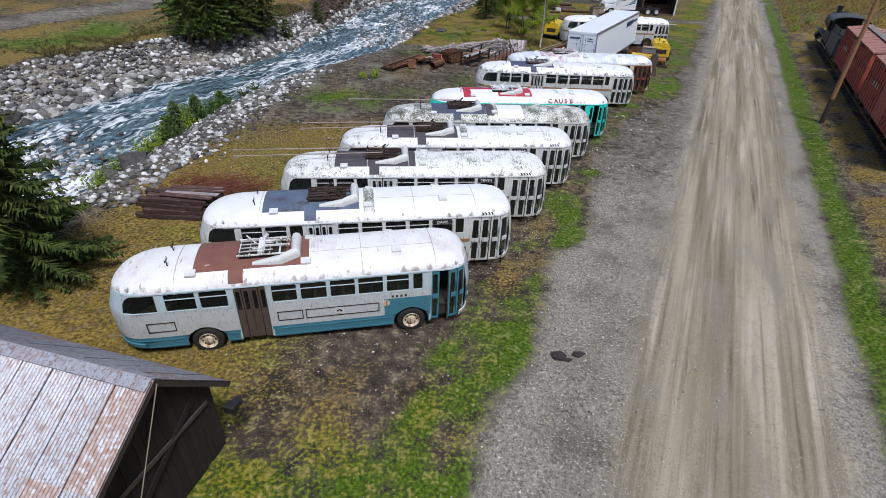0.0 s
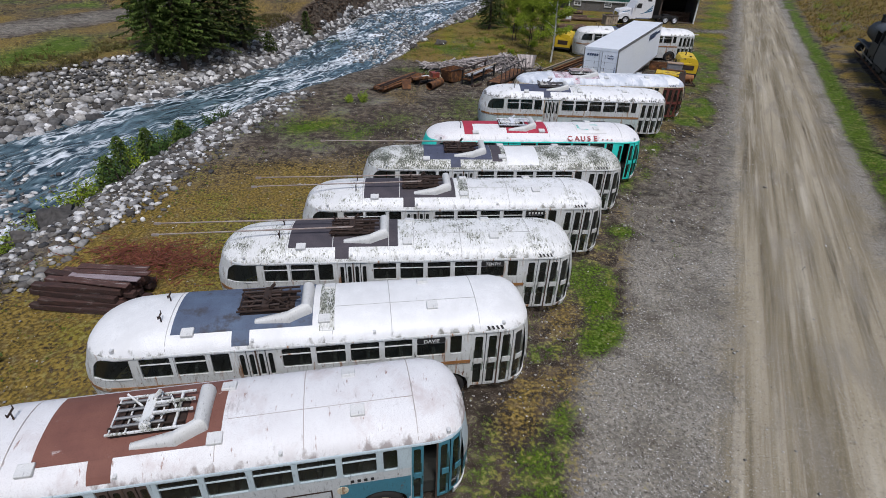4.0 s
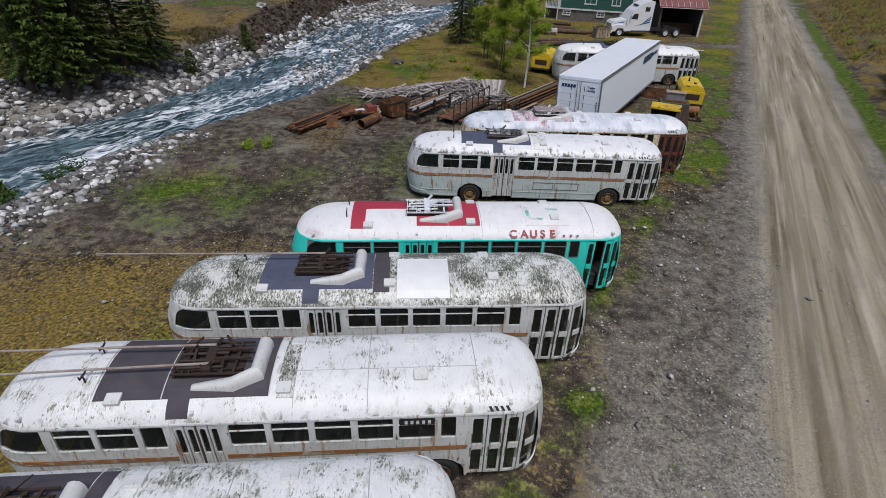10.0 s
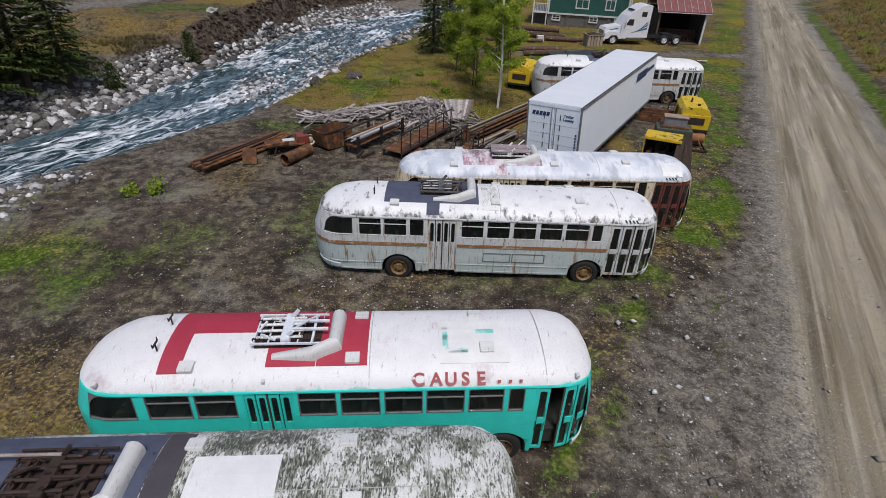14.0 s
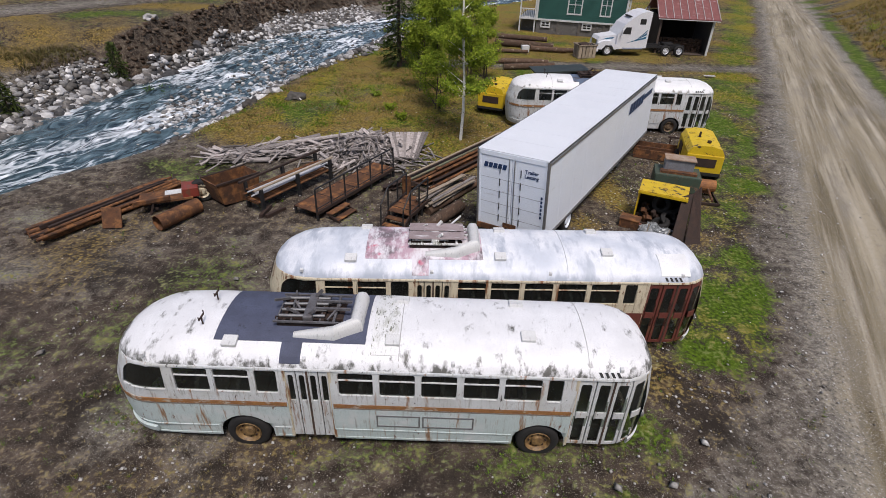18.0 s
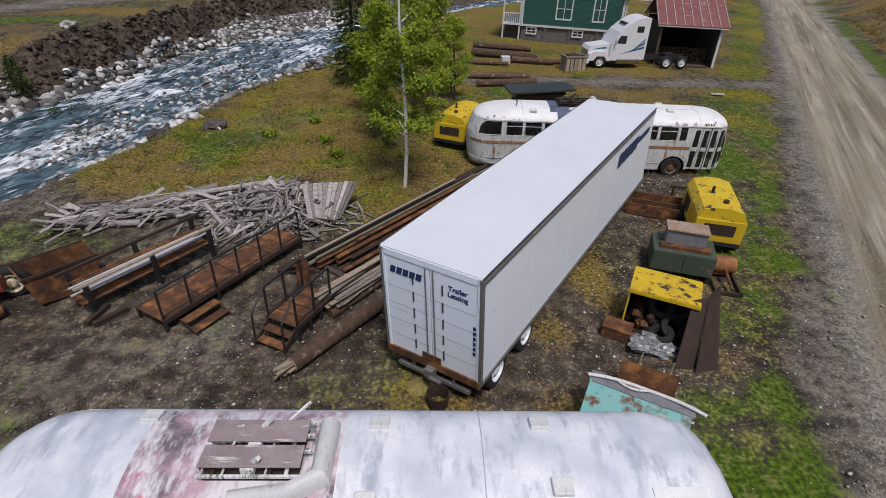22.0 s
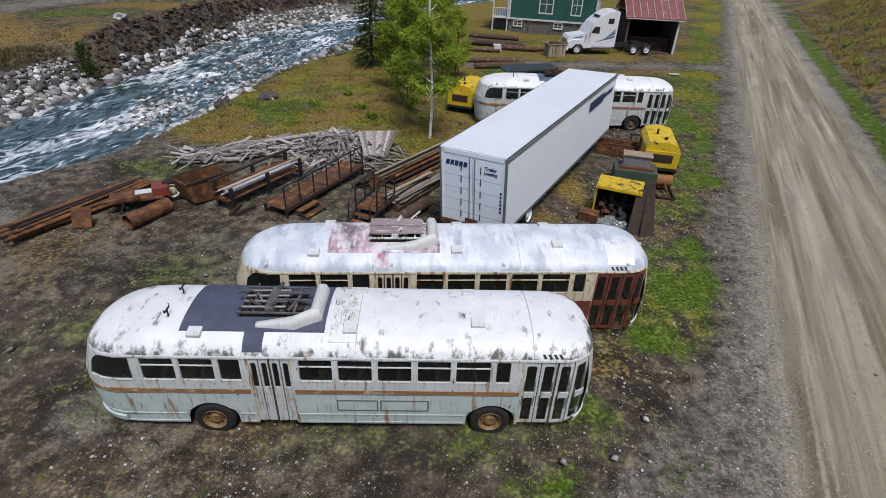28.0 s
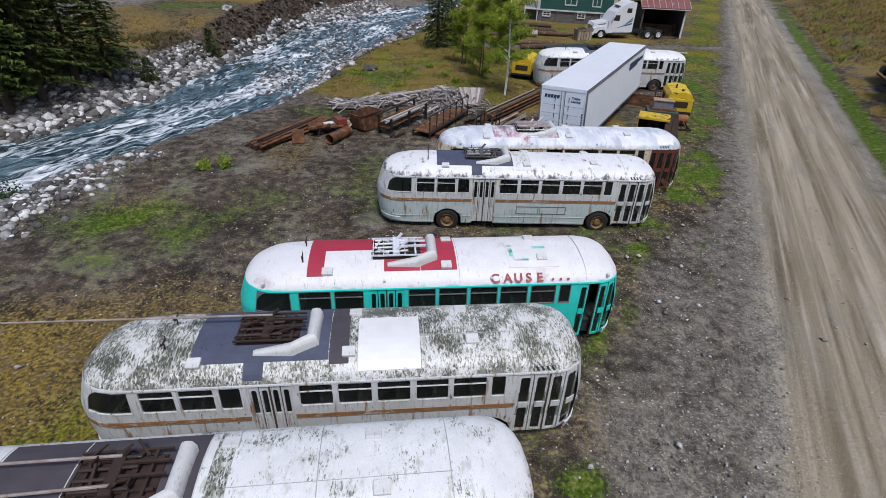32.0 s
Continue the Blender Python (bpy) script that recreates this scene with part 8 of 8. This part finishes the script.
lumber = thing("covered_lumber", "dark shed-like stack under a green-black sheet roof", "lumber stack", pose(17.9, 70.3, 0, 0, 0, 8))
for i in range(20):
    part("board", M().box(-1.4 + 0.05 * (i % 3), 1.6 - 0.06 * (i % 4), -0.55 + 0.26 * (i % 5), -0.31 + 0.26 * (i % 5), 0.24 * (i // 5), 0.22 + 0.24 * (i // 5)), DARKWOOD, lumber)
part("sheet_roof", M().beam((-1.9, 0, 1.08), (2.1, 0, 1.26), 1.9, 0.1, (0, 0, 1)), mat("green_black_sheet", (0.035, 0.05, 0.045), (0.025, 0.03, 0.03), 2.0, 0.5, 0, 0.1), lumber)
for x in (-1.3, 1.5):
    part("bearer", M().box(x - 0.06, x + 0.06, -0.8, 0.85, 0.95, 1.05), DARKWOOD, lumber)
frm = thing("metal_frames", "tangle of grey metal frames behind the bus", "scrap", pose(20.4, 66.6, 0, 0, 0, 15))
for i in range(6):
    part("frame", M().beam((-0.8, 0, 0.05), (0.8, 0, 0.05), 0.05).beam((-0.8, 0, 0.05), (-0.8, 0, 0.75), 0.05).beam((0.8, 0, 0.05), (0.8, 0, 0.75), 0.05).beam((-0.8, 0, 0.75), (0.8, 0, 0.75), 0.05), STEEL, frm, at=pose(rnd.uniform(-0.5, 0.5), i * 0.3, 0, rnd.uniform(-15, 15), 0, rnd.uniform(-15, 15)))
sign = thing("small_sign", "small white sign board lying in the grass", "sign", pose(30.9, 74.2, 0.1, 0, 0, -5))
part("board", M().box(-0.42, 0.42, -0.16, 0.16, 0.05, 0.08), TRIMW, sign)
mk = M()
for i in range(5):
    mk.box(-0.3 + i * 0.13, -0.22 + i * 0.13, -0.05, 0.05, 0.08, 0.084)
part("letter_mark", mk, BLACK, sign)

# ---- trees and bushes ----
FAR = "spruces on the far bank"
for i, (x, y, h, r) in enumerate(((-23.6, 52.4, 12, 2.3), (-21.9, 53.2, 14, 2.6), (-24.8, 54.6, 15, 2.8), (-20.9, 55.2, 14, 2.5), (-22.6, 56.4, 16, 2.9), (-20.2, 58.2, 14, 2.5), (-19.0, 60.4, 12, 2.2), (-23.8, 59.0, 14, 2.7))):
    tree_conifer(x, y, h, r, 100 + i, "dark green spruce tree on the far river bank", FAR, 0.1, 1.0, SOFTNEEDLE if i in (0, 1) else None)
tree_conifer(-15.6, 72.2, 2.8, 0.9, 120, "small dark spruce at the foot of the cut bank")
tree_conifer(-17.2, 62.6, 2.2, 0.8, 122, "small dark spruce on the rocky river bank")
tree_conifer(-14.9, 15.6, 8.5, 3.1, 130, "broad green spruce standing by the old barn", bare=0.02, dens=1.6)
tree_conifer(-17.0, 19.0, 4.0, 1.8, 131, "young green spruce near the river edge", bare=0.02, dens=1.2, green=SOFTNEEDLE)
for i, (x, y, h, r) in enumerate(((-17.2, 33.6, 2.3, 0.75), (-16.6, 35.4, 2.0, 0.7), (-16.8, 31.6, 1.7, 0.8), (-16.0, 38.4, 1.5, 0.7))):
    tree_conifer(x, y, h, r, 150 + i, "young bushy spruce growing among river stones", "young spruces on the bank", 0.02, 1.2, SOFTNEEDLE)
tree_conifer(6.0, 74.5, 9.5, 1.9, 140, "slender dark spruce behind the birch tree")
tree_conifer(7.4, 77.5, 7.0, 1.5, 141, "slender dark spruce behind the birch tree")
tree_leafy("birch_tree", 10.7, 58.2, 12.0, 2.0, 200, "tall white-barked birch with fresh green leaves", 1, 0.065, 15000, 0.15, None, -0.1, 0.085)
for i, (x, y, h, sp, n) in enumerate(((9.2, 63.4, 6.5, 1.9, 6500), (11.2, 68.5, 7.0, 1.9, 6500), (8.0, 67.5, 6.0, 1.7, 5500), (12.6, 71.5, 5.0, 1.4, 3800), (9.9, 73.0, 6.0, 1.7, 4500))):
    tree_leafy("alder_tree", x, y, h, sp, 210 + i, "young alder tree with bright spring leaves", 2, 0.06, int(n * 1.9), 0.03, BARK, 0.0, 0.05)
DARKLEAF = island_mat("dark_bush_leaf", [(0.02, 0.05, 0.012), (0.05, 0.10, 0.02), (0.035, 0.07, 0.015)], bump=0)
YELLOWLEAF = island_mat("yellow_green_leaf", [(0.12, 0.19, 0.015), (0.2, 0.26, 0.03), (0.09, 0.14, 0.015)], bump=0)
for i, (x, y, r, mm) in enumerate(((-16.6, 28.2, 0.9, LEAF), (-16.1, 31.2, 1.0, DARKLEAF), (-16.9, 35.4, 1.1, DARKLEAF), (-16.7, 39.0, 0.9, DARKLEAF), (-17.2, 24.0, 0.8, YELLOWLEAF), (-15.0, 40.8, 0.7, DARKLEAF), (-17.6, 36.8, 1.0, LEAF),
                                   (-15.5, 34.6, 0.8, DARKLEAF), (-15.4, 37.6, 0.7, DARKLEAF), (-14.4, 41.6, 0.7, DARKLEAF), (-17.0, 30.0, 0.7, YELLOWLEAF), (-5.3, 44.1, 0.5, YELLOWLEAF), (-6.2, 43.8, 0.35, YELLOWLEAF), (-12.0, 70.5, 0.8, DARKLEAF), (3.4, 63.5, 0.35, LEAF), (-17.7, 32.6, 0.9, SOFTNEEDLE), (-16.2, 33.1, 0.7, LEAF), (-17.4, 34.6, 0.8, YELLOWLEAF), (-16.3, 36.6, 0.8, SOFTNEEDLE), (-17.1, 29.2, 0.9, LEAF), (-17.9, 27.4, 0.8, YELLOWLEAF), (-18.2, 25.6, 0.7, LEAF),
                                   (6.4, 63.0, 0.4, LEAF), (5.2, 66.0, 0.4, YELLOWLEAF), (7.2, 61.2, 0.35, LEAF))):
    bush(x, y, r, 300 + i, mm, "low green bush growing among river stones")

for i, (along, q, r) in enumerate(((84, 9.8, 0.7), (88, 11.5, 0.9), (92, 10.2, 0.8), (96, 12.5, 1.0), (101, 10.6, 0.9), (106, 13.0, 1.1), (112, 11.0, 1.0), (118, 13.5, 1.2))):
    x, y = W(along, q)
    bush(x, y, r, 400 + i, YELLOWLEAF if i % 2 else LEAF, "yellow-green shrub on the roadside slope")

# ---- stones, pebbles and grass ----
shapes = [stone_shape(i) for i in range(6)]
places = [[] for _ in range(6)]


def put_stone(x, y, s, sink=0.25, z=None):
    zz = height(x, y) if z is None else z
    places[rnd.randrange(6)].append((x, y, zz + s * (0.45 - sink), s * rnd.uniform(0.8, 1.35), s * rnd.uniform(0.7, 1.1), s * rnd.uniform(0.7, 1.1), rnd.uniform(0, 6.28)))


for _ in range(12500):
    y = rnd.uniform(22, 112)
    l = river_l(y)
    wide = lerp(6.0, 3.4, sstep(54, 64, y)) if y < 73 else CUT_BAR(y) + 0.5
    d = wide * rnd.random() ** (1.05 if y < 71 else 0.9) - 0.5
    if 71 < y < 92 and rnd.random() < 0.5:
        continue
    put_stone(l - d, y, rnd.choice((0.08, 0.11, 0.14, 0.19, 0.26)) * rnd.uniform(0.7, 1.4) * (1.25 if d < 1.5 else 0.9))
for _ in range(4000):
    y = rnd.uniform(21, 46)
    r = river_r(y)
    d = rnd.gauss(4.3, 1.0) if 26 < y < 43 and rnd.random() < 0.72 else 6.0 * rnd.random() - 0.5
    put_stone(r + d, y, rnd.choice((0.05, 0.07, 0.09, 0.13, 0.2)) * rnd.uniform(0.7, 1.2))
for _ in range(3000):
    y = rnd.uniform(46, 112)
    r = river_r(y)
    d = rnd.uniform(-0.8, 1.3 if y < 66 else 2.4)
    put_stone(r + d, y, rnd.choice((0.07, 0.1, 0.14, 0.2, 0.26)) * rnd.uniform(0.7, 1.2))
for _ in range(1300):
    c = rnd.choice(((-23.6, 30.0, 2.0, 2.6), (-22.0, 27.0, 1.6, 2.4), (-23.0, 28.5, 1.6, 2.4), (-4.2, 75.0, 1.4, 5.0), (-6.5, 81.0, 2.0, 5.0), (-8.0, 66.0, 1.0, 3.0), (-6.0, 95.0, 4.0, 6.0)))
    x, y = rnd.gauss(c[0], c[2]), rnd.gauss(c[1], c[3])
    put_stone(x, y, rnd.uniform(0.08, 0.22), 0.2, WATER - 0.03)
for _ in range(2300):
    y = rnd.uniform(60, 104)
    r = river_r(y)
    put_stone(r + lerp(2.2, 5.0, sstep(66, 80, y)) * rnd.random() ** 1.4, y, rnd.choice((0.08, 0.12, 0.17, 0.24, 0.32)) * rnd.uniform(0.7, 1.2), 0.15)
for _ in range(330):
    y = rnd.uniform(18, 72)
    put_stone(river_l(y) - rnd.uniform(-0.6, 1.9), y, rnd.uniform(0.24, 0.5) * (1.25 if y < 48 else 0.9), 0.3)
for sh, pl in zip(shapes, places):
    scatter("river_stones", sh[0], sh[1], pl, ROCK, "grey and white river stones along the banks", "stones")
for i, (x, y, s) in enumerate(((0.15, 64.6, 0.55), (-13.2, 75.4, 0.8), (-15.9, 79.5, 0.6), (-16.7, 27.0, 0.9), (-17.2, 25.4, 0.6), (-26.0, 39.5, 0.8), (-27.6, 37.0, 0.75), (-29.4, 35.2, 0.8), (-24.4, 43.2, 0.7), (-22.2, 46.0, 0.7), (-20.6, 48.6, 0.65), (-18.6, 52.0, 0.6), (-1.6, 66.2, 0.4), (-2.6, 63.8, 0.45), (-3.9, 61.2, 0.4), (-13.6, 82.0, 0.55), (-13.3, 68.5, 0.6))):
    v, f = stone_shape(500 + i, 3)
    solo("boulder", M().add([(p[0] * s, p[1] * s * 0.8, p[2] * s * 0.85) for p in v], f), ROCK, "large rounded pale boulder at the water's edge", "boulder", pose(x, y, height(x, y) + s * 0.25, 0, 0, i * 47), "boulders along the river", smooth=50)

clods = []
for _ in range(2600):
    y = rnd.uniform(72.5, 119)
    bar = CUT_BAR(y)
    d = bar + rnd.uniform(-0.7, 1.5) + 0.9 * n2(river_l(y) - bar, y, 0.35, 21.0)
    x = river_l(y) - d
    k = 0.05 + 0.2 * rnd.random() ** 2
    clods.append((x, y, height(x, y), k * rnd.uniform(0.8, 1.6), k, k * rnd.uniform(0.7, 1.4), rnd.uniform(0, 6.28)))
scatter("earth_clods", shapes[2][0], shapes[2][1], clods, island_mat("bank_earth", [(0.02, 0.013, 0.009), (0.07, 0.045, 0.028), (0.035, 0.023, 0.015), (0.13, 0.1, 0.075), (0.05, 0.034, 0.022)], bump=0.3), "dark earth clods and roots in the cut bank", "earth")

octa = [(1, 0, 0), (-1, 0, 0), (0, 1, 0), (0, -1, 0), (0, 0, 1), (0, 0, -0.5)]
octf = [(0, 2, 4), (2, 1, 4), (1, 3, 4), (3, 0, 4), (2, 0, 5), (1, 2, 5), (3, 1, 5), (0, 3, 5)]
peb = []
while len(peb) < 19000:
    s, q = rnd.uniform(4, 75), rnd.gauss(-7, 7)
    if q > 0.8 and rnd.random() < 0.8:
        continue
    x, y = W(s, q)
    if y < 16 and rnd.random() < 0.75 * (q < -2.8):
        continue
    if x < river_r(y) + 1 or q > 8:
        continue
    if zones(x, y, q)[0] > 0.3 and rnd.random() < 0.8:
        continue
    k = 0.016 + 0.036 * rnd.random() ** 3
    peb.append((x, y, height(x, y) + k * 0.3, k * rnd.uniform(0.8, 1.5), k, k * 0.7, rnd.uniform(0, 6.28)))
for x, y in ((13.2, 36.3), (14.6, 35.6), (11.2, 27.6), (13.7, 37.6), (14.2, 33.2), (17.5, 31.5), (16.0, 38.8), (3.3, 44.6), (-0.6, 41.0), (12.7, 36.2), (13.6, 33.6), (12.9, 32.8), (12.9, 33.4), (13.3, 30.8), (14.9, 37.7), (9.7, 25.8), (8.8, 27.0), (-9.0, 33.0), (-6.5, 30.2)):
    peb.append((x, y, 0.03, 0.14, 0.1, 0.06, rnd.uniform(0, 6)))
scatter("pebbles", octa, octf, peb, PEBBLE, "small pale pebbles strewn over the yard", "pebbles")

tuft_v, tuft_f = [], []
for i in range(7):
    a = 6.283 * i / 7 + rnd.uniform(-0.3, 0.3)
    c, s = math.cos(a), math.sin(a)
    r, o, hh = rnd.uniform(0.3, 0.9), rnd.uniform(0.1, 0.4), rnd.uniform(0.55, 1.0)
    n0 = len(tuft_v)
    tuft_v += [(c * o - s * 0.09, s * o + c * 0.09, -0.05), (c * o + s * 0.09, s * o - c * 0.09, -0.05), (c * (o + r), s * (o + r), hh)]
    tuft_f.append((n0, n0 + 1, n0 + 2))
green_t, dry_t = [], []
tries = 0
while len(green_t) + len(dry_t) < 60000 and tries < 220000:
    tries += 1
    x, y = (rnd.uniform(-16, 26), rnd.uniform(5, 40)) if rnd.random() < 0.45 else (rnd.uniform(-30, 42), rnd.uniform(36, 100))
    q = x * ROAD[1] - y * ROAD[0]
    l, r = river_l(y), river_r(y)
    if l - 5 < x < r + 2.5 or q > 18:
        continue
    g, d, gr, du = zones(x, y, q)
    if du > 0.25 or gr > 0.75:
        continue
    wob = 0.7 * n2(x, y, 1.4, 3.0)
    g, d = max(0.0, g + wob) ** 1.6, max(0.0, d + wob) ** 1.4
    u = rnd.random()
    k = rnd.uniform(0.03, 0.085)
    row = (x, y, height(x, y) + 0.02, k, k, k * rnd.uniform(0.8, 1.7), rnd.uniform(0, 6.28))
    if u < g * 0.9:
        green_t.append(row)
    elif u < g * 0.9 + d * 0.7:
        dry_t.append(row)
for _ in range(15000):
    x, y = rnd.uniform(-7, 13), rnd.uniform(55, 76)
    q = x * ROAD[1] - y * ROAD[0]
    g, d, gr, du = zones(x, y, q)
    clump = n2(x, y, 0.5, 17.0) + 0.6 * n2(x, y, 1.4, 19.0)
    if x < river_r(y) + 0.8 or g + d < 0.5 or clump < -0.05:
        continue
    k = rnd.uniform(0.06, 0.13) * (0.8 + clump)
    (green_t if rnd.random() < 0.18 + 0.5 * g * (n2(x, y, 0.3, 23.0) > 0.05) else dry_t).append((x, y, height(x, y) + 0.02, k, k, k * rnd.uniform(0.7, 1.6), rnd.uniform(0, 6.28)))
scatter("grass", tuft_v, tuft_f, green_t, GRASS, "short green grass in ragged patches", "grass")
scatter("dry_grass", tuft_v, tuft_f, dry_t, STRAW, "dry yellow winter grass and straw", "grass")

scrub = []
for _ in range(5200):
    y = rnd.uniform(20, 73)
    lo = lerp(5.0, 3.0, sstep(54, 64, y))
    x = river_l(y) - lo - abs(rnd.gauss(0, 3.2))
    if n2(x, y, 0.25, 27.0) < -0.12 or abs(x * ROAD[1] - y * ROAD[0] + 61.3) < 3.4:
        continue
    k = rnd.uniform(0.1, 0.3)
    scrub.append((x, y, height(x, y), k, k, k * rnd.uniform(0.8, 1.8), rnd.uniform(0, 6.28)))
scatter("bank_scrub", tuft_v, tuft_f, scrub, island_mat("olive_scrub", [(0.05, 0.04, 0.018), (0.12, 0.09, 0.03), (0.04, 0.05, 0.012), (0.16, 0.12, 0.045), (0.07, 0.075, 0.02)], bump=0), "olive and brown scrub behind the far bank's stones", "scrub")

hill = []
for _ in range(9000):
    along, q = rnd.uniform(40, 135), rnd.uniform(9.2, 24)
    if along < 82 and q < 15.5:
        continue
    x, y = W(along, q)
    k = rnd.uniform(0.1, 0.32)
    hill.append((x, y, height(x, y), k, k, k * rnd.uniform(0.8, 1.8), rnd.uniform(0, 6.28)))
scatter("hillside_brush", tuft_v, tuft_f, hill, island_mat("brown_brush", [(0.13, 0.07, 0.025), (0.27, 0.17, 0.05), (0.07, 0.045, 0.022), (0.17, 0.18, 0.03), (0.33, 0.23, 0.07), (0.1, 0.13, 0.02)], bump=0), "brown dead brush covering the hillside", "brush")

low = []
stick_v, stick_f = [], []
for i in range(5):
    for xx in (-1, 1):
        stick_v.append((xx, 0.055 * math.cos(6.283 * i / 5), 0.055 * math.sin(6.283 * i / 5)))
    stick_f.append((2 * i, (2 * i + 1), (2 * i + 3) % 10, (2 * i + 2) % 10))
for i in range(900):
    x, y, top, head, slope = heap_place(i % 3)
    low.append((4.0 + x, 55.3 + y, 0.04 + top * rnd.uniform(0.05, 0.85), rnd.uniform(0.3, 0.7), rnd.uniform(0.6, 1.0), rnd.uniform(0.6, 1.0), math.radians(head)))
# grey sticks, the darkest tones painted in for the heap's shaded holes
scatter("heap_filling", stick_v, stick_f, low, island_mat("grey_stick", [(0.04, 0.033, 0.028), (0.24, 0.215, 0.195), (0.09, 0.078, 0.068), (0.34, 0.31, 0.285), (0.05, 0.042, 0.036)], bump=0.2, scale=20.0), "loose grey sticks filling the driftwood heap", "sticks")
